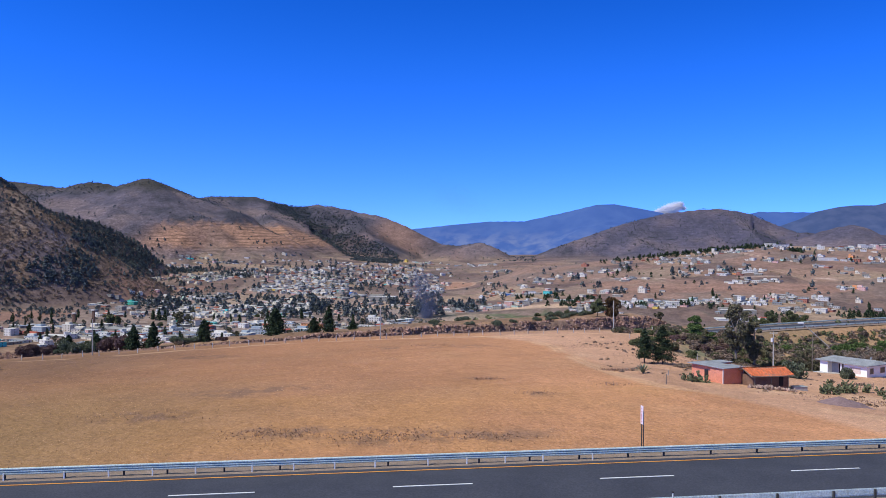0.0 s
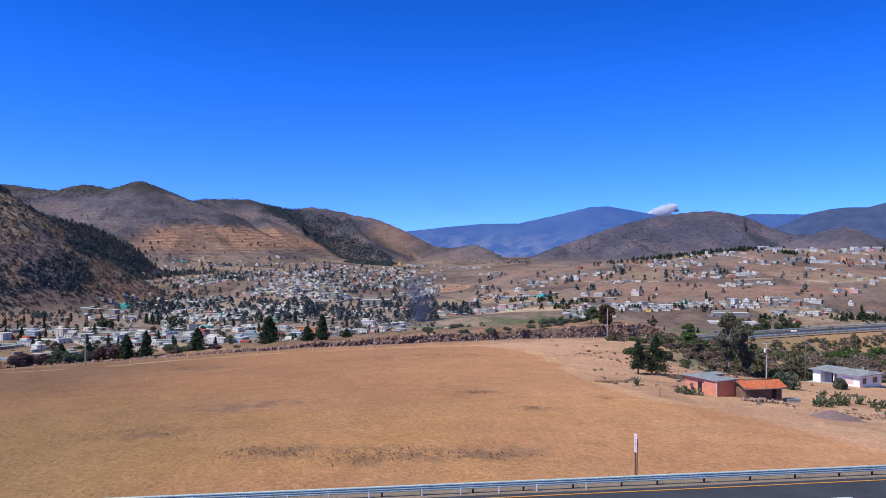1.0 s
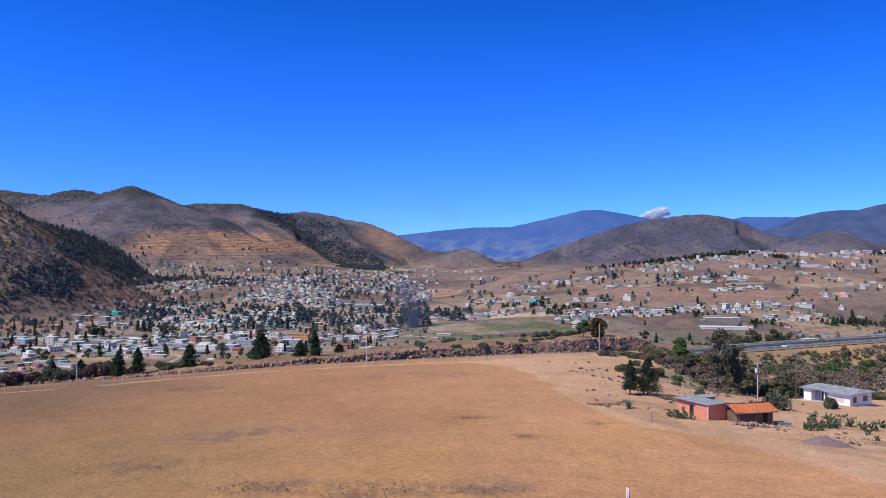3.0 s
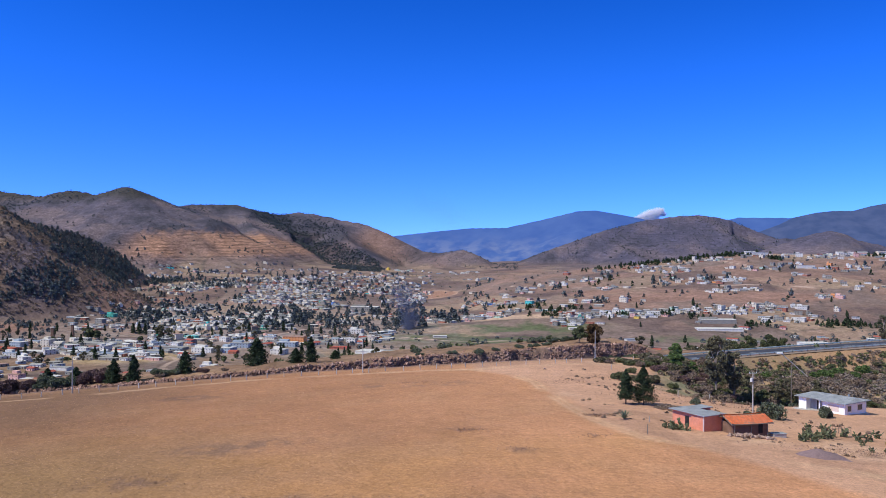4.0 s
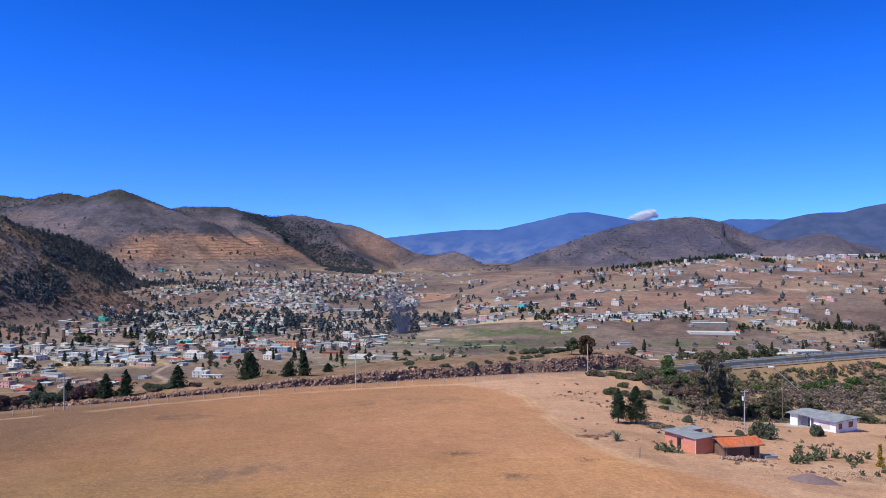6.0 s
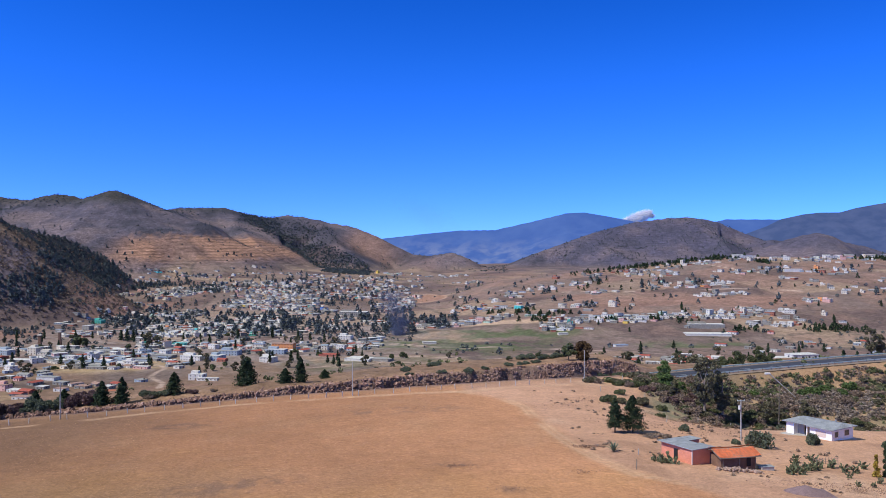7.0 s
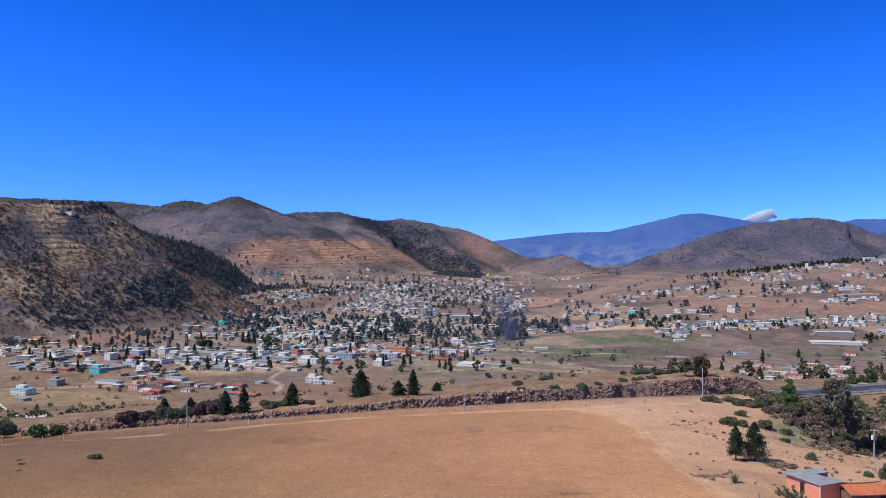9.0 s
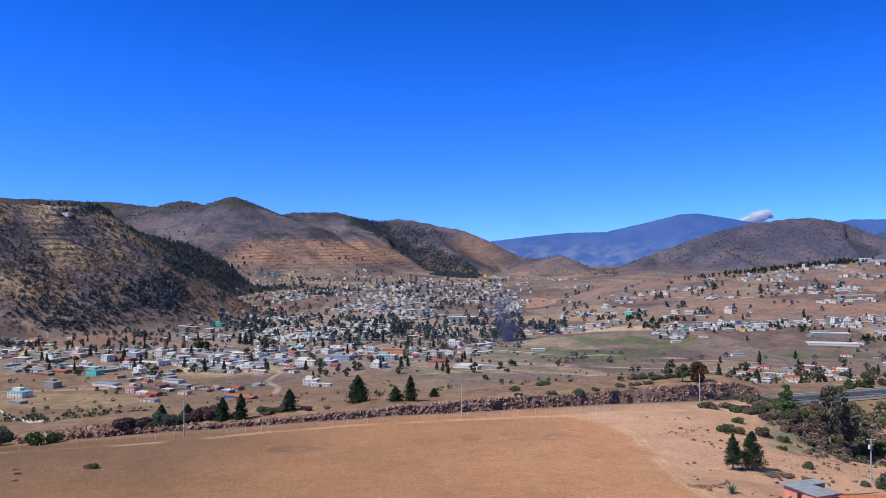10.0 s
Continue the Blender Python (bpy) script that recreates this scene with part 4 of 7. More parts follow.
def ball(rng, n, centre, radius, shell=0.5):
    d = rng.normal(size=(n, 3))
    d /= np.linalg.norm(d, axis=1)[:, None]
    return np.asarray(centre) + d * (rng.uniform(shell, 1, (n, 1)) ** 0.6) * np.asarray(radius)


def limbs(top, spread, rng, count, r):
    out = []
    for _ in range(count):
        bm = bmesh.new()
        z = rng.uniform(0.35, 0.8) * top
        t = rng.uniform(0, 2 * math.pi)
        e = Vector((math.cos(t) * spread * rng.uniform(0.5, 0.9), math.sin(t) * spread * rng.uniform(0.5, 0.9), z + rng.uniform(0.1, 0.3) * top))
        rod(bm, (0, 0, z * 0.85), e, r * 0.45, r * 0.12, 5)
        out.append(bm)
    return out


def plant(name, trunk, crown, label, category, group="", parts=("trunk", "crown"), arms=()):
    """A plant of two shared meshes, to be copied to its places."""
    ob = tagged(new(name), label, category, group)
    if trunk is not None:
        share(parts[0], trunk, ob)
    share(parts[1], crown, ob)
    for me in arms:
        share("branch", me, ob)
    return ob


def pine_meshes(seed, tall, wide, count, leaf, bare=0.12):
    rng = np.random.default_rng(seed)
    bm = bmesh.new()
    rod(bm, (0, 0, -0.3), (0, 0, tall * 0.95), tall * 0.018 + 0.04, 0.03, 7)
    cs = []
    whorls = int(tall * 2.8)
    for k in range(whorls):
        h = bare + (1 - bare) * (k + rng.uniform(0, 0.6)) / whorls
        reach = wide * (1 - h) ** 0.7 * (0.55 + 0.45 * min(1, (h - bare + 0.08) / 0.2))
        for j in range(4):
            t = rng.uniform(0, 2 * math.pi)
            r = reach * rng.uniform(0.6, 1.12)
            end = np.array((math.cos(t) * r, math.sin(t) * r, h * tall - 0.12 * r + rng.uniform(-0.2, 0.2)))
            start = np.array((0, 0, h * tall))
            if j < 2 and leaf < 0.6:
                rod(bm, start, end, 0.035, 0.012, 3)
            m = max(2, int(count / (whorls * 4)))
            f = rng.uniform(0.25, 1.05, (m, 1))
            cs.append(start + (end - start) * f + rng.normal(0, 0.10 * reach + 0.08, (m, 3)) * (1, 1, 0.9))
    c = np.concatenate(cs)
    return mesh_of("trunk", bm, MAT_BARK), joined("crown", [quads(rng, c, leaf, 0.15)], MAT_NEEDLES)


def round_meshes(seed, tall, wide, lumps, count, leaf, mat, bark=MAT_BARK, low=0.35):
    rng = np.random.default_rng(seed)
    bm = bmesh.new()
    rod(bm, (0, 0, -0.3), (0, 0, tall * 0.6), tall * 0.022 + 0.03, tall * 0.012, 7)
    arms = [mesh_of("branch", b, bark) for b in limbs(min(tall, tall * 0.9), wide * 0.8, rng, 6 if leaf < 0.6 else 0, tall * 0.02 + 0.02)]
    cs = []
    for _ in range(lumps):
        t, q = rng.uniform(0, 2 * math.pi), rng.uniform(0, 1) ** 0.5
        h = rng.uniform(low, 0.92)
        r = wide * q * math.sqrt(max(0.1, 1 - (2 * (h - low) / (1 - low) - 0.8) ** 2))
        lump = wide * rng.uniform(0.24, 0.46)
        cs.append(ball(rng, int(count / lumps), (math.cos(t) * r * 0.8, math.sin(t) * r * 0.8, h * tall), (lump, lump, lump * 0.75)))
    return mesh_of("trunk", bm, bark), joined("crown", [quads(rng, np.concatenate(cs), leaf)], mat), arms


def bush_meshes(seed, tall, wide, count, leaf, mat, twig=False):
    rng = np.random.default_rng(seed)
    bm = bmesh.new()
    for _ in range(9):
        t = rng.uniform(0, 2 * math.pi)
        rod(bm, (0, 0, -0.15), (math.cos(t) * wide * 0.6, math.sin(t) * wide * 0.6, tall * rng.uniform(0.5, 0.85)), 0.04, 0.012, 4)
    cs = []
    for _ in range(10):
        t, q = rng.uniform(0, 2 * math.pi), rng.uniform(0, 1) ** 0.5
        k = rng.uniform(0.25, 0.5)
        cs.append(ball(rng, count // 10, (math.cos(t) * q * wide * 0.75, math.sin(t) * q * wide * 0.75, tall * rng.uniform(0.3, 0.7) * (1.15 - 0.5 * q)), (wide * k, wide * k, tall * k * 0.8)))
    c = np.concatenate(cs)
    c[:, 2] = np.abs(c[:, 2])
    return mesh_of("stem", bm, MAT_BARK), joined("foliage", [quads(rng, c, leaf, 0.5 if twig else 0.0, 1.6 if twig else 1.0)], mat)


PINE_A = pine_meshes(1, 11, 5.0, 6500, 0.32, 0.05)
PINE_B = pine_meshes(2, 12.5, 4.0, 6000, 0.32, 0.05)
CONE = pine_meshes(13, 11, 5.0, 9500, 0.2, 0.14)
CONE_SLIM = pine_meshes(16, 11, 3.9, 8000, 0.2, 0.2)
EUCALYPT = round_meshes(4, 15, 3.3, 26, 4600, 0.28, MAT_LEAF_DARK, MAT_PALE_BARK, 0.28)
ROUND_GREEN = round_meshes(5, 8, 3.2, 15, 4200, 0.26, MAT_LEAF_GREEN, low=0.2)
ROUND_OLIVE = round_meshes(6, 7, 3.2, 14, 4200, 0.26, MAT_LEAF_OLIVE, low=0.18)
ROUND_RUST = round_meshes(7, 7.5, 4.4, 16, 4600, 0.3, MAT_RUST, low=0.12)
BUSH_GREEN = bush_meshes(8, 2.2, 2.0, 1600, 0.2, MAT_LEAF_OLIVE)
BUSH_BRIGHT = bush_meshes(9, 2.6, 2.2, 1700, 0.2, MAT_LEAF_GREEN)
BUSH_DARK = bush_meshes(10, 2.6, 2.4, 1700, 0.22, MAT_LEAF_DARK)
BUSH_GREY = bush_meshes(11, 3.0, 2.4, 1900, 0.2, MAT_LEAF_GREY)
THICKET = bush_meshes(14, 4.0, 4.0, 7000, 0.17, MAT_PURPLE_TWIG, True)
THICKET_GREY = bush_meshes(15, 4.4, 4.4, 7000, 0.2, MAT_LEAF_GREY)
BUSH_DRY = bush_meshes(12, 2.0, 1.8, 1500, 0.16, MAT_TWIG, True)


def grow(name, meshes, spots, label, category, group, parts=("trunk", "crown")):
    """The first spot gets the built plant, the others copies of it."""
    first = plant(name, meshes[0], meshes[1], label, category, group, parts, meshes[2] if len(meshes) > 2 else ())
    for k, (x, y, size, tall) in enumerate(spots):
        m = pose(x, y, ground(x, y) - 0.08, 0, 0, random.uniform(0, 360))
        ob = first if k == 0 else copy_thing(first, m)
        ob.matrix_basis = m @ Matrix.Diagonal((size, size, size * tall, 1))


BUSHY = ("stem", "foliage")
grow("cypress", CONE_SLIM, [(46.6, 195, 0.78, 0.93)], "slim dark green cypress on the bare soil", "tree", "pair of cypresses")
grow("cypress", CONE, [(51.0, 196, 0.80, 1.0)], "pointed dark green cypress on the bare soil", "tree", "pair of cypresses")
grow("pine", PINE_A, [(-104, 285, 0.78, 0.92), (-61, 309, 1.08, 0.84), (-118, 289, 0.75, 0.75), (-46, 303, 0.78, 0.62), (-33, 312, 0.5, 0.6)], "broad dark pine behind the road cutting", "tree", "pines behind the cutting")
grow("pine", PINE_B, [(-97, 284, 0.78, 0.92), (-83, 295, 0.92, 0.66), (-40.5, 302, 0.72, 1.02), (-128, 290, 0.7, 0.6)], "tall dark pine behind the road cutting", "tree", "pines behind the cutting")
grow("eucalyptus", EUCALYPT, [(89.8, 259, 1.15, 1.12), (97, 263, 0.95, 1.12), (102, 285, 0.95, 1.0), (126, 270, 0.62, 1.0), (112, 266, 0.6, 0.9), (118, 272, 0.7, 0.9), (83, 268, 0.55, 0.7), (226, 412, 1.05, 1.0), (233, 416, 0.9, 0.9)], "tall eucalyptus with a dull dark crown and pale trunk", "tree", "trees in the ravine")
grow("leafy_tree", ROUND_GREEN, [(84, 283, 1.0, 0.95), (95, 318.5, 0.95, 0.9), (88, 276, 0.7, 0.8)], "fresh green leafy tree at the ravine", "tree", "trees in the ravine")
grow("leafy_tree", ROUND_OLIVE, [(136, 352, 1.15, 0.95), (146, 355, 1.2, 0.9), (153, 358, 1.0, 0.9), (129, 350, 0.9, 0.9), (108, 268, 0.8, 0.8), (150, 282, 0.7, 0.6)], "olive green leafy tree beside the highway", "tree", "trees beside the highway")
grow("rusty_tree", ROUND_RUST, [(66, 330, 1.0, 1.0)], "round tree with rusty brown leaves on the rock shelf", "tree", "trees on the rock shelf")
grow("leafy_tree", ROUND_OLIVE, [(60.5, 330.5, 1.0, 0.95), (51, 345, 0.55, 0.6), (38, 340, 0.5, 0.5)], "grey-olive tree on the rock shelf", "tree", "trees on the rock shelf")
grow("bush", BUSH_BRIGHT, [(141, 303, 1.3, 1.0), (147, 306, 1.5, 1.0), (152, 309, 1.4, 1.0), (158, 306, 1.3, 1.0), (165, 315, 1.5, 1.1), (85, 279, 1.2, 1.2), (-146, 240, 1.6, 1.1), (-141, 243, 1.3, 1.1), (120, 296, 1.0, 1.0)], "bright green bush on the bank", "bush", "bushes on the banks", BUSHY)
rng_b = np.random.default_rng(77)


def strew(n, cx, cy, sx, sy, slope=0.0, lo=0.6, hi=1.2, keep=lambda x, y: True):
    out = []
    while len(out) < n:
        x, y = rng_b.normal(cx, sx), rng_b.normal(cy, sy)
        y += slope * (x - cx)
        d, _ = near_line(np.array(x), np.array(y), ROAD_LINE)
        if float(d) > 9.5 and keep(x, y):
            out.append((x, y, rng_b.uniform(lo, hi), rng_b.uniform(0.7, 1.2)))
    return out


def bank(n, lo, hi, x0=76, x1=205):
    """Spots all over the ravine and the bank below the highway."""
    out = []
    while len(out) < n:
        x = rng_b.uniform(x0, x1)
        y = rng_b.uniform(238 + 0.2 * (x - 90), float(cut_y(x)) - 13)
        if rng_b.random() < 0.35 and y > float(cut_y(x)) - 22:
            continue
        out.append((x, y, rng_b.uniform(lo, hi), rng_b.uniform(0.7, 1.2)))
    return out


clear = lambda x, y: not (90 < x < 114 and 198 < y < 222)
grow("bush", BUSH_DARK, strew(30, 104, 272, 20, 10, 0.35, 0.7, 1.3, clear) + bank(50, 0.4, 1.2) + strew(12, 75, 286, 8, 5, 0.3, 0.7, 1.2), "dark scrubby bush in the ravine", "bush", "scrub in the ravine", BUSHY)
grow("bush", BUSH_GREEN, strew(30, 100, 268, 22, 11, 0.35, 0.6, 1.3, clear) + bank(50, 0.4, 1.2) + strew(12, 78, 282, 9, 6, 0.3, 0.7, 1.3), "olive green bush in the ravine", "bush", "scrub in the ravine", BUSHY)
grow("dry_bush", BUSH_DRY, strew(40, 118, 278, 22, 12, 0.35, 0.7, 1.5, clear) + bank(100, 0.5, 1.6) + strew(10, 76, 280, 8, 6, 0.3, 0.7, 1.4) + [(54, 191, 1.0, 0.5), (57, 192, 1.1, 0.5), (61, 190, 0.9, 0.5)], "leafless purple-brown bush in dry scrub", "bush", "scrub in the ravine", BUSHY)
grow("bush", BUSH_GREY, [(77.5, 187, 1.3, 1.25), (73, 190, 0.6, 0.8), (66, 205, 0.7, 1.0), (94, 196, 0.9, 1.3), (113, 197, 0.8, 1.0), (107, 243, 0.9, 1.0)], "grey-green bush on dry ground", "bush", "bushes on dry ground", BUSHY)
grow("thicket", THICKET, [(-134, 272, 1.15, 1.1), (-129, 276, 1.0, 1.1), (-138, 268, 0.9, 1.0), (-112, 286, 1.1, 1.3), (-107, 289, 1.1, 1.2), (-117, 284, 0.9, 1.1), (-148, 262, 0.8, 0.9), (-100, 290, 0.7, 0.8), (-77, 296, 0.6, 0.8)], "leafless purple-brown thicket behind the cutting", "bush", "thickets behind the cutting", BUSHY)
grow("thicket", THICKET_GREY, [(-123, 280, 1.1, 1.2), (-119, 283, 0.95, 1.1), (-126, 277, 0.8, 1.0), (-91, 292, 0.8, 0.9), (-86, 294, 0.7, 0.8), (-153, 247, 1.2, 1.0), (-160, 243, 1.3, 1.1), (-147, 250, 0.9, 0.9), (-166, 239, 1.2, 1.1), (8, 330, 0.7, 0.8), (-3, 318, 0.6, 0.8), (46, 345, 0.9, 0.7)], "grey-green thicket behind the cutting", "bush", "thickets behind the cutting", BUSHY)
grow("dry_bush", BUSH_DRY, [(-90, 290, 1.0, 0.9), (-70, 297, 0.8, 0.8), (8.6, 70.6, 0.55, 0.5), (24, 76, 0.6, 0.5), (27, 77, 0.5, 0.5), (38, 79, 0.5, 0.5), (41, 80, 0.5, 0.5)], "leafless reddish-brown bush on dry ground", "bush", "dry bushes", BUSHY)
grow("bush", BUSH_DARK, [(-103, 193.5, 0.72, 0.75), (-118, 188, 0.35, 0.5), (-115, 182, 0.3, 0.4), (-121, 192, 0.35, 0.4), (3, 297.5, 0.6, 0.6)], "small dark bush on the stubble", "bush", "bushes on the field", BUSHY)
grow("bush", THICKET_GREY, [(10, 305, 0.45, 0.8), (20, 308, 0.55, 0.9), (26, 312, 0.4, 0.8), (-2, 303, 0.42, 0.8), (36, 322, 0.55, 0.6), (42, 324, 0.6, 0.6), (47, 325, 0.5, 0.6), (54, 341, 0.7, 0.7), (58, 342, 0.7, 0.7), (51, 339, 0.6, 0.7), (72, 322, 0.6, 0.9), (78, 322, 0.7, 1.0), (82, 318, 0.65, 1.1), (87, 316, 0.7, 1.1)], "grey-green scrubby bush on top of the rock shelf", "bush", "bushes on the rock shelf", BUSHY)
grow("dry_bush", THICKET, [(5, 301, 0.3, 0.6), (15, 304, 0.35, 0.6), (31, 312, 0.35, 0.6), (-12, 299, 0.3, 0.6), (40, 316, 0.4, 0.5), (62, 321, 0.4, 0.6), (68, 322, 0.45, 0.6), (80, 262, 0.7, 0.8), (86, 266, 0.8, 0.8), (75, 270, 0.7, 0.8), (82, 274, 0.8, 0.8), (90, 274, 0.8, 0.8), (95, 262, 0.7, 0.8)], "leafless brown scrub on the bank", "bush", "dry scrub by the rock shelf", BUSHY)

gold_trunk, gold_crown = pine_meshes(21, 4.6, 0.85, 1500, 0.16, 0.03)
gold_crown.materials[0] = MAT_GOLD
dark_trunk, dark_crown = pine_meshes(22, 6.5, 0.8, 1700, 0.18, 0.03)
grow("golden_cypress", (gold_trunk, gold_crown), [(90.5, 162.4, 1.0, 1.0)], "slim golden-yellow cypress in the yard", "tree", "")
grow("slim_cypress", (dark_trunk, dark_crown), [(92.7, 163.0, 1.0, 1.1)], "slim dark cypress in the yard", "tree", "")


bm = bmesh.new()
geo = bmesh.ops.create_icosphere(bm, subdivisions=1, radius=1)
for v in geo["verts"]:
    v.co = Vector((v.co.x * 0.7, v.co.y * 0.22, v.co.z * 1.1))
PAD_MESH = mesh_of("pad", bm, MAT_NOPAL)


def nopal(spots, seed, pads, label):
    """Prickly pears: flat oval pads growing out of one another."""
    rng = np.random.default_rng(seed)
    first = tagged(new("prickly_pear"), label, "cactus", "prickly pears by the houses")
    tips = [(Vector((rng.uniform(-0.6, 0.6), rng.uniform(-0.6, 0.6), 0)), 0) for _ in range(6)]
    for _ in range(pads):
        base, level = tips[rng.integers(len(tips))]
        if level > 3:
            continue
        r = rng.uniform(0.22, 0.34)
        lean = Vector((rng.normal(0, 0.6), rng.normal(0, 0.6), 1)).normalized()
        m = Matrix.Translation(base + lean * r) @ lean.to_track_quat("Z", "Y").to_matrix().to_4x4() @ Matrix.Rotation(rng.uniform(0, 6.28), 4, "Z") @ Matrix.Diagonal((r, r, r, 1))
        share("pad", PAD_MESH, first, m)
        tips.append((base + lean * r * 1.9, level + 1))
    bm = bmesh.new()
    rod(bm, (0, 0, -0.2), (0, 0, 0.6), 0.16, 0.12, 7)
    part("stem", bm, MAT_BARK, first)
    for k, (x, y, size) in enumerate(spots):
        m = pose(x, y, ground(x, y) - 0.05, 0, 0, random.uniform(0, 360))
        ob = first if k == 0 else copy_thing(first, m)
        ob.matrix_basis = m @ Matrix.Diagonal((size * 0.85, size * 0.85, size * 0.7, 1))


nopal([(49.3, 163.5, 1.5), (48, 162.6, 1.2), (50.6, 162.2, 1.1), (47, 164, 1.0)], 31, 44, "grey-green prickly pear beside the pink house")
nopal([(72, 160, 1.4), (74, 162, 1.5), (76, 163.5, 1.4), (78, 165, 1.5), (80, 166, 1.5), (82, 168, 1.4), (84.5, 169, 1.5), (75, 160.5, 1.3), (79, 172, 1.4), (83, 174, 1.4), (77, 168, 1.2), (86, 166, 1.5), (88, 165, 1.4), (84, 160, 1.0), (88, 157, 1.0), (82, 153, 0.9), (85, 153, 0.9), (92, 170, 1.4)], 32, 46, "grey-green prickly pear on the dirt yard")


def agave(x, y, size):
    a = thing("agave", x, y, ground(x, y), 0, "grey-green agave with long pointed leaves", "agave")
    rng = np.random.default_rng(int(x * 10))
    for k in range(26):
        t, lean = k * 2.4, 0.25 + 0.95 * (k / 26)
        bm = bmesh.new()
        rows_ = []
        for j in range(5):
            f = j / 4
            r = size * 1.25 * f
            ang = lean * (0.75 + 0.35 * f)
            c = Vector((r * math.sin(ang), 0, r * math.cos(ang) * 1.0 + 0.05))
            w = 0.11 * size * (1 - f) ** 0.7 * (0.6 + 1.2 * f) + 0.006
            rows_.append([bm.verts.new(c + Vector((0.02, -w, 0.03))), bm.verts.new(c), bm.verts.new(c + Vector((0.02, w, 0.03)))])
        for p, q in zip(rows_, rows_[1:]):
            bm.faces.new((p[0], p[1], q[1], q[0]))
            bm.faces.new((p[1], p[2], q[2], q[1]))
        ob = part("leaf", bm, MAT_AGAVE, a)
        ob.matrix_local = pose(0, 0, 0, 0, 0, math.degrees(t))


agave(40.6, 171, 1.7)

# ---- field litter ----
MAT_STRAW = material("straw", [(0.40, 0.235, 0.125), (0.56, 0.35, 0.19)], 0.3, island=0.25)
MAT_WEED = material("dead weeds", [(0.20, 0.12, 0.085), (0.31, 0.195, 0.13)], 0.5, island=0.35)


def field_litter():
    rng = np.random.default_rng(9)
    n = 52000
    y = 84 + 150 * rng.uniform(0, 1, n) ** 1.6
    x = rng.uniform(-0.6, 0.42, n) * y
    patch = fractal(x, y, 12, 3, 95)
    keep = (rng.uniform(-1, 1, n) < patch + 0.35) & (y < cut_y(x) - 16)
    x, y = x[keep], y[keep]
    c = np.stack([x, y, height(x, y) + 0.04], 1)
    ob = new("dry_grass", joined("dry_grass", [quads(rng, c, 0.075, 0.1)], MAT_STRAW))
    tagged(ob, "short dry stubble over the field", "grass", kind="stuff")
    cs = []
    for cx, cy, rx, ry, k in ((-22, 113, 6, 3, 480), (-7, 110, 7, 3.5, 680), (6, 109, 5, 2, 260), (8, 158, 3, 1.5, 220), (-44, 126, 9, 4, 180), (16, 140, 3, 1.5, 120), (31, 152, 3, 2, 120), (2, 228, 16, 5, 300), (36, 176, 3, 1.5, 520), (60, 245, 14, 8, 700), (40, 232, 8, 6, 320), (75, 225, 12, 8, 600), (55, 210, 10, 6, 360), (80, 150, 14, 4, 1000), (75, 205, 10, 6, 300)):
        px, py = rng.normal(cx, rx * 0.6, k), rng.normal(cy, ry * 0.6, k)
        cs.append(np.stack([px, py, height(px, py) + rng.uniform(0.03, 0.3, k)], 1))
    ob = new("weeds", joined("weeds", [quads(rng, np.concatenate(cs), 0.1, 0.6, 1.5)], MAT_WEED))
    tagged(ob, "patches of dead dark weeds in the stubble", "weeds", kind="stuff")


field_litter()
# ---- houses by the field ----
MAT_PINK = material("salmon render", [(0.62, 0.22, 0.13), (0.72, 0.29, 0.18)], 0.8, fine=9, bump=0.15, bump_scale=20)
MAT_PALE_TRIM = material("pale trim", [(0.62, 0.5, 0.42), (0.72, 0.6, 0.52)], 2)
MAT_SHEET = material("grey roofing sheet", [(0.20, 0.21, 0.215), (0.34, 0.35, 0.36)], 0.6, rough=0.8, fine=5)
MAT_TILE = material("red clay tile", [(0.50, 0.11, 0.045), (0.68, 0.20, 0.08)], 1.6, fine=10, per_object=0.2)
MAT_ADOBE = material("brown adobe", [(0.15, 0.085, 0.055), (0.24, 0.145, 0.095)], 1.2, fine=7, bump=0.4, bump_scale=9)
MAT_WHITE_WALL = material("white render", [(0.84, 0.82, 0.76), (0.90, 0.885, 0.83)], 0.5)
# black stands in for shade inside doorways; also tanks, far windows
MAT_DARK = material("interior shade and tank black", [(0.015, 0.014, 0.013), (0.03, 0.028, 0.026)], 2)
MAT_GLASS = material("window glass", [(0.03, 0.04, 0.05), (0.05, 0.06, 0.07)], 2, rough=0.08, spec=0.6)
MAT_STONE = material("pale field stone", [(0.22, 0.135, 0.10), (0.46, 0.33, 0.26)], 2, fine=8, per_object=0.45)
MAT_HEAP = material("purple-grey gravel", [(0.20, 0.13, 0.13), (0.29, 0.20, 0.19)], 2, fine=10, bump=0.5, bump_scale=14)
MAT_DOOR = material("brown door", [(0.09, 0.05, 0.03), (0.14, 0.08, 0.05)], 4, rough=0.6)


def add_box(name, parent, dims, mat, bevel=0.0, label=""):
    bm = bmesh.new()
    box(bm, *dims, bevel)
    return part(name, bm, mat, parent, label)


def opening(parent, kind, x0, z0, x1, z1, y, mat=None):
    """A framed window or a door, proud of a wall that faces -y."""
    bm = bmesh.new()
    t = 0.07
    for a in ((x0 - t, z0 - t, x1 + t, z0), (x0 - t, z1, x1 + t, z1 + t), (x0 - t, z0, x0, z1), (x1, z0, x1 + t, z1)):
        box(bm, a[0], y - 0.06, a[1], a[2], y + 0.04, a[3])
    ob = part(kind, bm, MAT_PALE_TRIM, parent)
    bm = bmesh.new()
    box(bm, x0, y - 0.025, z0, x1, y + 0.03, z1)
    part("pane" if kind == "window" else "leaf", bm, mat or (MAT_GLASS if kind == "window" else MAT_DOOR), ob)
    return ob


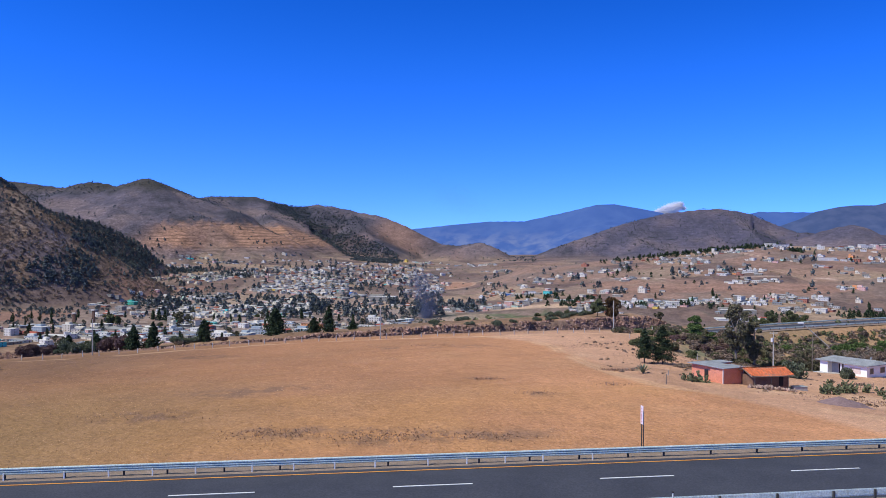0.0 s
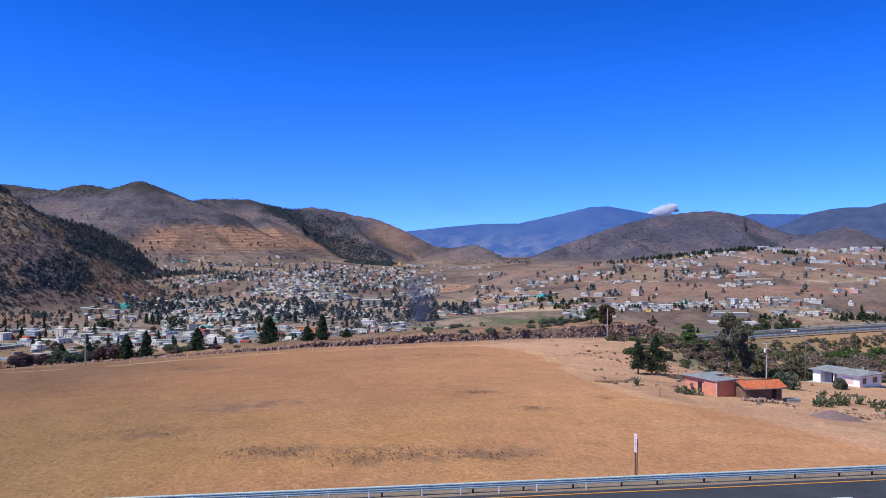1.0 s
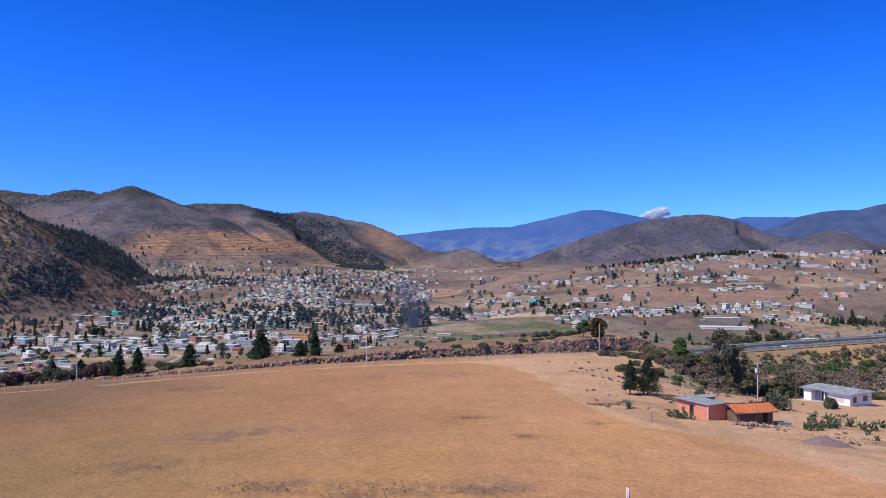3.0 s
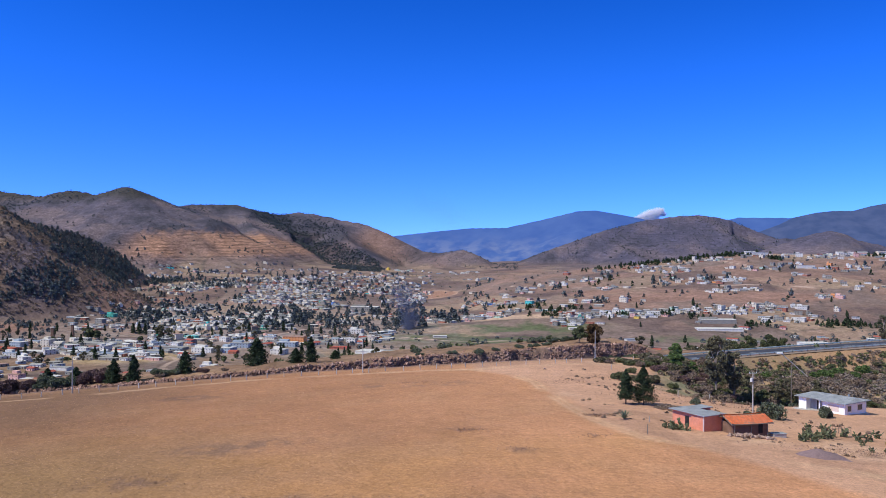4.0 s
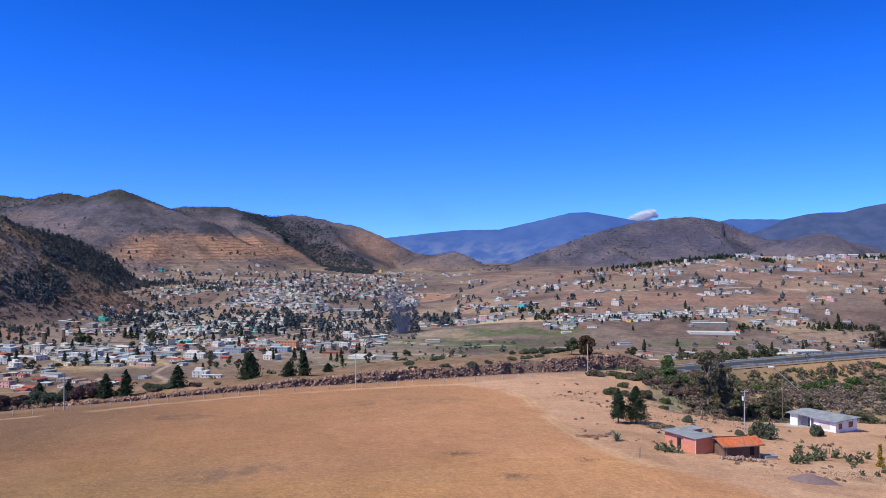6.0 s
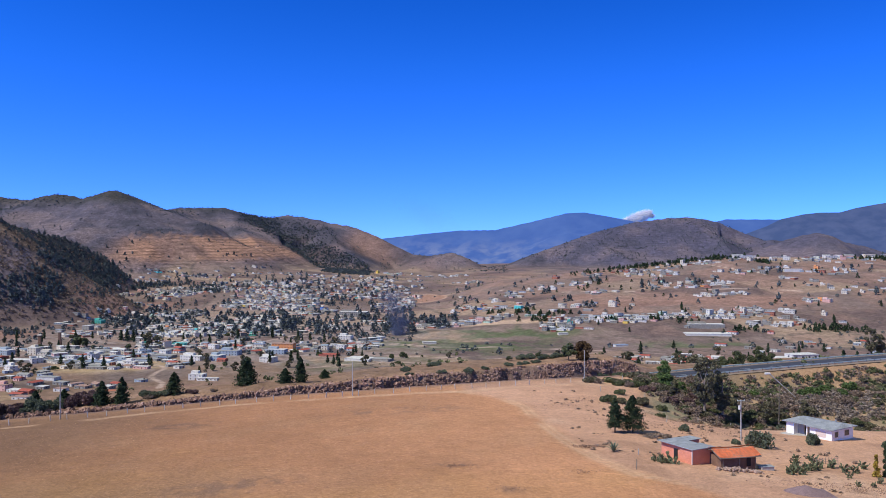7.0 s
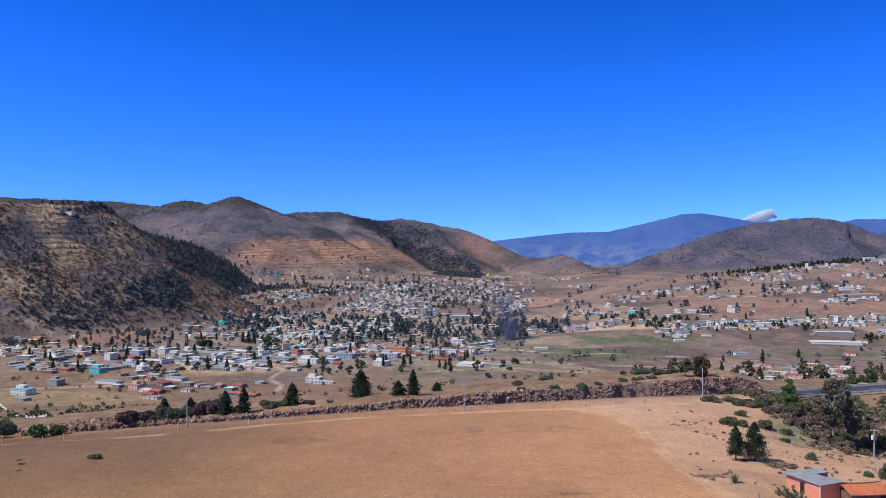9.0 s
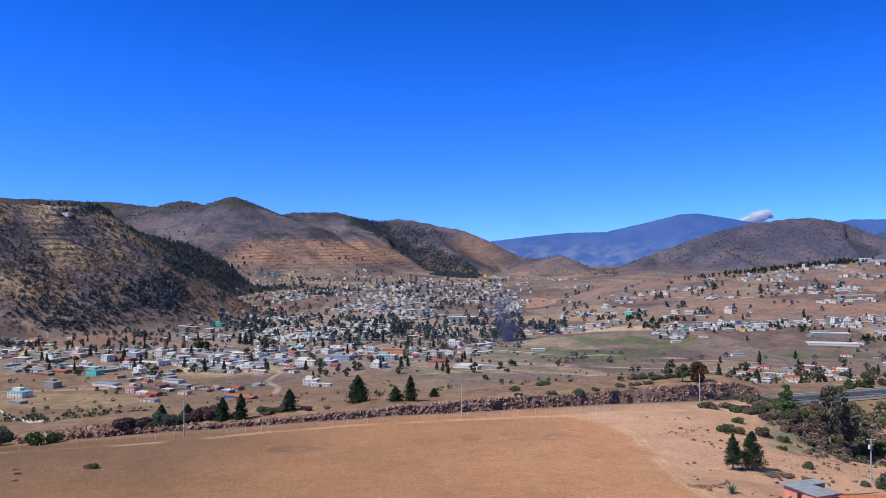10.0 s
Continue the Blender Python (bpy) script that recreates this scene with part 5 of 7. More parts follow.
def pink_house(x, y, turn):
    z = ground(x, y) - 0.1
    h = thing("house", x, y, z, turn, "salmon pink single-storey house with a flat grey roof", "house")
    add_box("wall", h, (-0.6, 0, -0.6, 4.7, 3.4, 3.05), MAT_PINK, 0.02)
    add_box("wall", h, (0.1, 3.4, -0.6, 4.3, 9.2, 2.95), MAT_PINK, 0.02)
    add_box("wall", h, (4.3, 6.6, -0.6, 8.0, 9.2, 2.95), MAT_PINK, 0.02)
    add_box("patio_wall", h, (4.7, 3.2, -0.6, 7.6, 3.4, 2.0), MAT_ADOBE, 0.02)
    bm = bmesh.new()
    box(bm, -1.0, -0.45, 3.05, 5.1, 3.6, 3.2, 0.03)
    box(bm, -0.7, 3.6, 3.0, 4.6, 9.6, 3.15, 0.03)
    box(bm, 4.6, 6.4, 2.95, 8.5, 9.6, 3.1, 0.03)
    part("roof", bm, MAT_SHEET, h)
    for a in ((-0.68, -0.06), (4.6, -0.06)):
        add_box("corner_trim", h, (a[0], a[1], 0, a[0] + 0.2, a[1] + 0.2, 3.04), MAT_PALE_TRIM)
    # solid panels painted dark for the unlit insides
    add_box("doorway_shade", h, (0.02, 4.6, 0.05, 0.08, 5.6, 2.2), MAT_DARK)
    add_box("doorway_shade", h, (4.28, 4.2, 0.05, 4.36, 6.2, 2.4), MAT_DARK)
    add_box("step", h, (-0.8, 4.4, -0.3, 0.1, 5.8, 0.08), MAT_CONCRETE, 0.02)


pink_house(54.4, 162.3, 27)


def shack(x, y, turn):
    z = ground(x, y) - 0.1
    h = thing("shack", x, y, z, turn, "low adobe shack with a sagging red clay tile roof", "shack")
    h.scale = (1.18, 1.15, 1.15)
    add_box("wall", h, (0, 0, -0.5, 6.4, 4.6, 1.9), MAT_ADOBE, 0.05)
    add_box("doorway_shade", h, (4.7, -0.03, 0.1, 5.5, 0.02, 1.7), MAT_DARK)
    for px in (0.2, 3.2, 6.2):
        bm = bmesh.new()
        rod(bm, (px, -0.35, -0.2), (px, -0.3, 1.95), 0.08, 0.07, 6)
        part("roof_post", bm, MAT_WOOD, h)
    bm = bmesh.new()
    rod(bm, (-0.5, -0.35, 1.98), (6.9, -0.35, 1.98), 0.1, 0.1, 6)
    part("beam", bm, MAT_WOOD, h)
    rows_ = 9
    roof = part("roof", _roof_deck(), MAT_WOOD, h)
    bm = bmesh.new()
    segs = 5
    for k in range(segs):
        a0, a1 = math.pi * k / segs, math.pi * (k + 1) / segs
        v = [bm.verts.new((0.11 * math.cos(a), yy, 0.07 * math.sin(a) + zz)) for a, yy, zz in ((a0, 0, 0), (a1, 0, 0), (a1, 0.5, 0.02), (a0, 0.5, 0.02))]
        bm.faces.new(v)
    tile = mesh_of("tile", bm, MAT_TILE)
    rng = np.random.default_rng(3)
    for side in (0, 1):
        for i in range(28):
            for j in range(5):
                u = -0.55 + i * 0.275
                sag = -0.18 * math.sin(math.pi * (u + 0.5) / 7.4) + rng.normal(0, 0.015)
                if side == 0:
                    m = pose(u, -0.75 + j * 0.5, 2.0 + sag + j * 0.19, 21, 0, rng.normal(0, 4))
                else:
                    m = pose(u, 5.1 - j * 0.48, 2.05 + sag + j * 0.19, 21, 0, 180 + rng.normal(0, 4))
                share("tile", tile, roof, m)


def _roof_deck():
    bm = bmesh.new()
    for y0, y1, z0, z1 in ((-0.8, 2.05, 1.86, 2.86), (5.2, 2.05, 1.86, 2.86)):
        v = [bm.verts.new(p) for p in ((-0.65, y0, z0), (7.05, y0, z0), (7.05, y1, z1), (-0.65, y1, z1), (-0.65, y0, z0 - 0.1), (7.05, y0, z0 - 0.1), (7.05, y1, z1 - 0.1), (-0.65, y1, z1 - 0.1))]
        for f in ((0, 1, 2, 3), (7, 6, 5, 4), (0, 4, 5, 1), (1, 5, 6, 2), (3, 2, 6, 7), (0, 3, 7, 4)):
            bm.faces.new([v[k] for k in f])
    bmesh.ops.recalc_face_normals(bm, faces=bm.faces)
    return bm


shack(58.9, 160.4, 12)


def stone_pile():
    """Pale stones stacked in front of the shack."""
    pile = thing("stone_pile", 58.2, 158.6, ground(58.2, 158.6), 0, "low heap of pale field stones before the shack", "stones")
    rng = np.random.default_rng(8)
    kinds = []
    for _ in range(4):
        bm = bmesh.new()
        geo = bmesh.ops.create_icosphere(bm, subdivisions=1, radius=0.28)
        for v in geo["verts"]:
            v.co = Vector((v.co.x * rng.uniform(0.8, 1.3), v.co.y * rng.uniform(0.7, 1.1), v.co.z * rng.uniform(0.6, 0.95)))
        kinds.append(mesh_of("stone", bm, MAT_STONE))
    for k in range(150):
        lx = rng.uniform(-0.8, 8)
        top = 0.75 * (1 - abs(lx - 3) / 7)
        ly, lz = rng.normal(0, 0.45), rng.uniform(0, max(0.1, top))
        gx, gy = 58.2 + lx, 158.6 + ly
        share("stone", kinds[k % 4], pile, pose(lx, ly, ground(gx, gy) - ground(58.2, 158.6) + lz, *rng.uniform(0, 360, 3)))


stone_pile()


def white_house(x, y, turn):
    z = ground(x + 5, y - 2) + 0.1
    h = thing("house", x, y, z, turn, "white single-storey house with a low grey sheet roof and porch", "house")
    h.scale = (1.13, 1.18, 1.13)
    add_box("plinth", h, (-0.5, -0.8, -2.2, 12.1, 8.3, 0.1), MAT_CONCRETE, 0.03)
    add_box("wall", h, (0, 2.4, 0, 11.6, 7.8, 2.75), MAT_WHITE_WALL, 0.02)
    add_box("wall", h, (6.4, 0, 0, 11.6, 2.4, 2.75), MAT_WHITE_WALL, 0.02)
    add_box("wall", h, (0, 0.9, 0, 1.9, 2.4, 2.75), MAT_WHITE_WALL, 0.02)
    # the recess's shade is put into this back panel's grey
    add_box("porch_back", h, (1.95, 2.33, 0.1, 6.35, 2.4, 2.7), material("porch shade", [(0.30, 0.31, 0.32), (0.4, 0.41, 0.42)], 1))
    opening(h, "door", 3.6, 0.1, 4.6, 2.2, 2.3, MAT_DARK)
    for px in (4.9,):
        add_box("column", h, (px, 0.9, 0, px + 0.28, 1.18, 2.75), MAT_WHITE_WALL, 0.02)
    opening(h, "window", 7.9, 0.95, 10.1, 2.05, 0, MAT_PALE_TRIM)
    end = new("gable")
    end.parent = h
    end.matrix_local = pose(11.6, 0, 0, 0, 0, 90)
    opening(end, "window", 1.0, 1.0, 2.2, 2.15, 0)
    opening(end, "window", 4.6, 1.0, 6.2, 2.15, 0)
    bm = bmesh.new()

    def slab(p):
        low = [bm.verts.new(v) for v in p]
        top = [bm.verts.new(Vector(v) + Vector((0, 0, 0.13))) for v in p]
        bm.faces.new(low[::-1])
        bm.faces.new(top)
        k = len(p)
        for i in range(k):
            bm.faces.new((low[i], low[(i + 1) % k], top[(i + 1) % k], top[i]))

    slab([(-0.7, 0.2, 2.72), (5.9, 0.2, 2.72), (5.9, 4.6, 3.4), (0.8, 4.6, 3.4)])
    slab([(5.9, -0.75, 2.72), (12.3, -0.75, 2.72), (11.2, 4.6, 3.4), (5.9, 4.6, 3.4)])
    slab([(0.8, 4.6, 3.4), (11.2, 4.6, 3.4), (12.3, 8.5, 2.75), (-0.7, 8.5, 2.75)])
    slab([(12.3, -0.75, 2.72), (12.3, 8.5, 2.75), (11.2, 4.6, 3.4)])
    slab([(-0.7, 8.5, 2.75), (-0.7, 0.2, 2.72), (0.8, 4.6, 3.4)])
    part("roof", bm, MAT_SHEET, h)
    bm = bmesh.new()
    rod(bm, (9, 5.5, 3.2), (9, 5.5, 3.9), 0.2, 0.2, 8)
    part("vent", bm, MAT_SHEET, h)
    add_box("terrace", h, (11.9, 1.0, -2.0, 13.6, 6.5, -0.7), MAT_CONCRETE, 0.03)


white_house(94.4, 212.9, -58)


def gravel_heap(x, y):
    h = thing("gravel_heap", x, y, ground(x, y), 0, "heap of purple-grey gravel beside the dirt track", "gravel")
    bm = bmesh.new()
    bmesh.ops.create_grid(bm, x_segments=22, y_segments=16, size=1)
    for v in bm.verts:
        r = math.hypot(v.co.x, v.co.y)
        z = max(0, 1 - r) ** 0.85 * 1.35 + 0.12 * noise.noise(v.co * 4) * (r < 1)
        v.co = Vector((v.co.x * 4.9, v.co.y * 3.0, z * 1.2 - 0.25))
    for f in bm.faces:
        f.smooth = True
    part("mound", bm, MAT_HEAP, h)


gravel_heap(67.4, 143.8)


def water_trough(x, y):
    t = thing("water_trough", x, y, ground(x, y), 8, "grey concrete water trough beside the shack", "trough")
    add_box("base", t, (0, 0, -0.4, 2.6, 1.6, 0.5), MAT_CONCRETE, 0.03)
    add_box("lid", t, (-0.1, -0.1, 0.5, 2.7, 1.7, 0.6), MAT_SHEET, 0.02)


water_trough(67.4, 161.5)


def yard_fence():
    f = thing("yard_fence", 84, 172, ground(84, 172), 0, "short weathered wooden picket fence in the yard", "fence")
    for k in range(9):
        bm = bmesh.new()
        rod(bm, (k * 0.7 - 1.5, 0.1 * k, -0.3), (k * 0.7 - 1.5, 0.1 * k, 1.2), 0.06, 0.05, 6)
        part("post", bm, MAT_WOOD, f)
    for h_ in (0.4, 0.9):
        bm = bmesh.new()
        rod(bm, (-1.5, 0, h_), (4.1, 0.8, h_), 0.035, 0.035, 5)
        part("rail", bm, MAT_WOOD, f)


yard_fence()
for k, (x, y, h_) in enumerate(((41.2, 155.5, 1.9), (66, 219, 1.8), (62, 240, 1.7), (80, 236, 1.8), (58, 262, 1.8), (72, 262, 1.7), (92, 243, 1.8), (45, 168.5, 1.2))):
    st = thing("stake", x, y, ground(x, y), 0, "lone weathered fence stake in dry ground", "stake", "old fence stakes")
    bm = bmesh.new()
    rod(bm, (0, 0, -0.3), (0.05, 0, h_), 0.1, 0.08, 6)
    part("shaft", bm, MAT_CONCRETE if k else MAT_WOOD, st)
    bm = bmesh.new()
    rod(bm, (0.05, -0.02, h_ - 0.12), (0.05, 0.3, h_ - 0.1), 0.03, 0.03, 5)
    part("bracket", bm, MAT_WIRE, st)

# ---- the town ----
WALLS = {
    "white": material("white wall", [(0.54, 0.505, 0.44), (0.72, 0.68, 0.60)], 0.4, fine=2),
    "cream": material("cream wall", [(0.58, 0.51, 0.39), (0.70, 0.62, 0.49)], 0.4, fine=2),
    "grey": material("bare grey block", [(0.21, 0.195, 0.165), (0.33, 0.305, 0.26)], 0.4, fine=2),
    "pink": material("pink wall", [(0.60, 0.33, 0.27), (0.68, 0.42, 0.36)], 0.4, fine=2),
    "orange": material("orange wall", [(0.66, 0.25, 0.09), (0.74, 0.33, 0.14)], 0.4, fine=2),
    "turquoise": material("turquoise wall", [(0.06, 0.44, 0.42), (0.12, 0.56, 0.52)], 0.4, fine=2),
    "blue": material("pale blue wall", [(0.27, 0.32, 0.36), (0.38, 0.43, 0.46)], 0.4, fine=2),
    "brick": material("red brick wall", [(0.30, 0.11, 0.075), (0.42, 0.17, 0.11)], 0.4, fine=3),
    "yellow": material("yellow wall", [(0.68, 0.44, 0.08), (0.76, 0.54, 0.14)], 0.4, fine=2),
    "teal wall": material("teal wall", [(0.05, 0.33, 0.24), (0.09, 0.42, 0.32)], 0.4, fine=2),
    "paint blue": material("bright blue wall", [(0.04, 0.14, 0.42), (0.08, 0.20, 0.52)], 0.4, fine=2),
    "green": material("pale green wall", [(0.34, 0.48, 0.36), (0.44, 0.58, 0.46)], 0.4, fine=2),
}
ROOFS = {
    "flat grey": material("concrete roof", [(0.23, 0.22, 0.195), (0.37, 0.355, 0.32)], 0.3, fine=2),
    "flat pale": material("pale roof", [(0.48, 0.46, 0.42), (0.66, 0.635, 0.58)], 0.3, fine=2),
    "teal sheet": material("turquoise roof", [(0.10, 0.36, 0.33), (0.20, 0.48, 0.44)], 0.3, fine=2),
    "tile": material("orange tiled roof", [(0.31, 0.10, 0.055), (0.42, 0.155, 0.085)], 0.6, fine=3),
    "red": material("red roof", [(0.29, 0.065, 0.045), (0.42, 0.12, 0.08)], 0.4, fine=3),
    "flat rust": material("stained roof", [(0.28, 0.17, 0.13), (0.38, 0.25, 0.19)], 0.3, fine=2),
    "bluish sheet": material("blue-grey sheet roof", [(0.20, 0.235, 0.27), (0.32, 0.36, 0.39)], 0.3, rough=0.5, fine=2),
}
bm = bmesh.new()
box(bm, -0.5, -0.05, 0, 0.5, 0.05, 1)
WINDOW_MESH = mesh_of("window", bm, MAT_GLASS)
bm = bmesh.new()
box(bm, -0.5, -0.05, 0, 0.5, 0.05, 1)
DOOR_MESH = mesh_of("door", bm, MAT_DOOR)
bm = bmesh.new()
rod(bm, (0, 0, 0), (0, 0, 1.0), 0.55, 0.5, 10)
TANK_MESH = mesh_of("water_tank", bm, MAT_DARK)


def town_house(x, y, turn, w, d, storeys, wall, roof, rng, label="", group="houses of the town", tank=True, name="house", lit=True):
    """A block house: walls, roof slab or pitched roof, parapet, windows, door and roof tank."""
    z = min(ground(x + a, y + b) for a in (-w / 3, w / 3) for b in (-d / 3, d / 3))
    h = 2.8 * storeys
    kind = {1: "single-storey", 2: "two-storey", 3: "three-storey"}[storeys]
    text = label or "%s %s house with a %s roof" % (wall, kind, roof)
    ob = thing(name, x, y, z, turn, text, "house" if name == "house" else name, group)
    add_box("wall", ob, (-w / 2, -d / 2, -2.0, w / 2, d / 2, h), WALLS[wall])
    if roof in ("red", "tile") or rng.random() < 0.12:
        bm = bmesh.new()
        e, r = 0.4, rng.uniform(0.9, 1.6)
        p = [(-w / 2 - e, -d / 2 - e, h), (w / 2 + e, -d / 2 - e, h), (w / 2 + e, d / 2 + e, h), (-w / 2 - e, d / 2 + e, h), (-w / 2 - e, 0, h + r), (w / 2 + e, 0, h + r)]
        v = [bm.verts.new(q) for q in p]
        for f in ((0, 1, 5, 4), (2, 3, 4, 5), (1, 2, 5), (3, 0, 4), (3, 2, 1, 0)):
            bm.faces.new([v[k] for k in f])
        part("roof", bm, ROOFS[roof], ob)
    else:
        add_box("roof", ob, (-w / 2 - 0.25, -d / 2 - 0.25, h, w / 2 + 0.25, d / 2 + 0.25, h + 0.18), ROOFS[roof])
        if storeys > 1 and rng.random() < 0.5:
            add_box("upper_room", ob, (-w / 2 + 0.2, 0, h + 0.18, 0.2, d / 2 - 0.2, h + 2.5), WALLS[wall])
        if tank and rng.random() < 0.6:
            share("water_tank", TANK_MESH, ob, pose(w * 0.25, d * 0.2, h + 0.18))
    for s in range(storeys if lit else 0):
        n = max(2, int(w / 3.6))
        for k in range(n):
            px = -w / 2 + (k + 0.5) * w / n
            if s == 0 and k == n // 2:
                share("door", DOOR_MESH, ob, pose(px, -d / 2, 0.05) @ Matrix.Diagonal((1.1, 1, 2.1, 1)))
            else:
                share("window", WINDOW_MESH, ob, pose(px, -d / 2, s * 2.8 + 1.0) @ Matrix.Diagonal((1.1, 1, 1.0, 1)))
        for side in (-1, 1):
            share("window", WINDOW_MESH, ob, pose(side * w / 2, 0, s * 2.8 + 0.95, 0, 0, 90) @ Matrix.Diagonal((1.2, 1, 1.2, 1)))
    return ob


rng_t = np.random.default_rng(2024)
taken = []


def free(x, y, gap):
    if any((x - a) ** 2 + (y - b) ** 2 < gap * gap for a, b in taken):
        return False
    d = near_line(np.array(x), np.array(y), ROAD_LINE)[0]
    if float(d) < 22 or any(float(near_line(np.array(x), np.array(y), lane)[0]) < 8 for lane in LANES):
        return False
    taken.append((x, y))
    return True


SPECIAL = []
SPECIAL += [
    (-457, 733, 5, 18, 12, 2, "white", "teal sheet", "white two-storey house with turquoise roof edges"),
    (-425, 680, 0, 13, 8, 1, "grey", "flat grey", "low grey block annex with a flat roof"),
    (-415, 812, 4, 27, 11, 1, "white", "bluish sheet", "long white shed with a blue-grey sheet roof"),
    (-352, 828, 3, 20, 10, 1, "white", "flat grey", "long pale shed with a grey sheet roof"),
    (-463, 880, -2, 16, 10, 2, "turquoise", "flat rust", "turquoise two-storey house with a rusty roof"),
    (-464, 799, 0, 14, 10, 2, "grey", "flat grey", "dark unfinished block house with open bays"),
    (-569, 919, 3, 46, 16, 1, "grey", "bluish sheet", "long low warehouse with a blue-grey sheet roof"),
    (-617, 996, 10, 19, 12, 2, "grey", "flat pale", "grey two-storey block with a pale roof"),
    (-579, 994, 4, 30, 14, 1, "grey", "flat grey", "wide grey hall with a flat sheet roof"),
    (-580, 1041, -2, 15, 12, 2, "grey", "bluish sheet", "grey two-storey block with a blue sheet roof"),
    (-506, 994, -3, 11, 12, 3, "white", "flat pale", "narrow white three-storey building"),
    (-490, 1008, -3, 25, 16, 1, "brick", "red", "red hall with a red sheet roof"),
    (-498, 1050, -3, 18, 12, 2, "blue", "flat pale", "pale blue two-storey block"),
    (-451, 935, 9, 17, 10, 2, "white", "bluish sheet", "white two-storey house with a grey-blue roof"),
    (-443, 972, 8, 32, 14, 1, "grey", "flat pale", "grey market hall with a pale sheet roof"),
]
SPECIAL += [
    (-462, 1048, 5, 12, 12, 3, "cream", "flat pale", "cream three-storey school block"),
    (-432, 1017, 10, 22, 12, 2, "cream", "flat grey", "cream two-storey school wing with dark windows"),
    (-413, 1054, 2, 56, 18, 1, "grey", "flat grey", "very long hall with a grey sheet roof"),
    (-403, 1004, 6, 48, 14, 1, "grey", "bluish sheet", "long low hall with a blue-grey roof"),
    (-352, 950, 5, 42, 14, 1, "white", "bluish sheet", "long white hall with a blue-grey sheet roof"),
    (-338, 945, 4, 17, 8, 1, "brick", "flat rust", "low brown shed with a rusty roof"),
    (-374, 1038, 3, 26, 12, 2, "grey", "flat grey", "grey two-storey block with a concrete roof"),
    (-331, 1027, 5, 23, 12, 1, "orange", "flat pale", "low orange building with a pale roof"),
    (-309, 977, 9, 19, 12, 1, "blue", "flat grey", "low slate-blue hall with a grey roof"),
    (-292, 999, -2, 28, 12, 1, "grey", "flat grey", "low grey hall among the houses"),
    (-253, 978, -2, 27, 12, 2, "white", "flat pale", "long white two-storey block with a flat roof"),
    (-208, 821, 10, 14, 11, 2, "white", "flat pale", "white two-storey house standing apart"),
    (-305, 1115, 3, 16, 10, 2, "turquoise", "teal sheet", "small turquoise house with a green roof"),
    (-334, 726, 5, 11, 9, 1, "grey", "red", "small house with a bright red roof"),
    (-335, 745, -1, 12, 9, 1, "brick", "red", "red-roofed house beside the bare field"),
]
SPECIAL += [
    (-320, 703, 6, 14, 9, 1, "white", "flat rust", "low white house with a rusty roof"),
    (-350, 756, -3, 13, 8, 1, "white", "flat pale", "low white house at the edge of the bare field"),
    (-258, 735, 4, 13, 9, 1, "paint blue", "tile", "bright blue house with an orange tiled roof"),
    (-385, 851, 9, 12, 9, 1, "white", "flat grey", "small white house with a grey roof"),
    (-409, 901, 5, 11, 8, 1, "white", "flat grey", "small white house with a grey roof"),
    (-401, 833, -3, 7, 7, 1, "grey", "flat grey", "small grey block hut in the fields"),
    (-394, 839, 8, 8, 7, 1, "grey", "flat pale", "small grey block hut with a pale roof"),
    (-330, 803, -2, 13, 8, 1, "grey", "flat grey", "grey block house beside the bare field"),
    (-336, 777, 4, 9, 8, 1, "grey", "flat pale", "small grey house on the slope"),
    (-312, 759, 6, 10, 8, 1, "white", "flat rust", "small white house with a rusty roof"),
    (-513, 903, -3, 20, 10, 1, "brick", "tile", "low house with an orange-red roof"),
    (-520, 881, 8, 17, 10, 1, "brick", "flat rust", "low house with a rusty roof"),
    (-751, 1249, -1, 16, 12, 2, "orange", "flat rust", "orange two-storey house at the foot of the hill"),
    (-731, 1225, -3, 18, 10, 1, "brick", "flat rust", "low brown house at the foot of the hill"),
    (-690, 1183, 4, 13, 10, 1, "grey", "flat pale", "low grey house at the foot of the hill"),
]
SPECIAL += [
    (-762, 1214, -1, 24, 10, 2, "grey", "flat grey", "grey house at the foot of the hill"),
    (-760, 1235, 6, 52, 12, 1, "grey", "flat pale", "long low wall-like hall at the foot of the hill"),
    (-714, 1285, 2, 11, 9, 1, "white", "flat pale", "small white house at the foot of the hill"),
    (-539, 1468, -2, 19, 12, 2, "teal wall", "teal sheet", "bright green two-storey house"),
    (-724, 1133, 8, 13, 9, 1, "grey", "flat grey", "small grey house in the fields"),
    (-162, 1059, 10, 27, 14, 3, "orange", "flat rust", "bright orange three-storey building"),
    (-165, 1023, 7, 23, 12, 2, "blue", "flat pale", "pale blue two-storey building"),
    (-162, 948, -1, 16, 12, 2, "white", "flat pale", "white house with a peach front"),
    (-225, 973, -3, 15, 14, 2, "blue", "flat pale", "pale blue two-storey block with a flat roof"),
    (-218, 1012, 9, 23, 14, 2, "blue", "flat grey", "slate-blue two-storey block with a flat roof"),
    (-215, 957, 5, 10, 8, 1, "brick", "red", "small bright red building"),
    (-238, 712, 4, 17, 10, 1, "brick", "tile", "low house with an orange tiled roof"),
    (-196, 812, 10, 20, 5, 1, "white", "flat pale", "low white outbuilding beside the house"),
    (-60, 955, -24, 30, 22, 1, "white", "flat pale", "low white warehouse with a pale flat roof"),
    (-36, 948, -24, 22, 14, 1, "grey", "flat grey", "dark grey warehouse bay with a flat roof"),
]
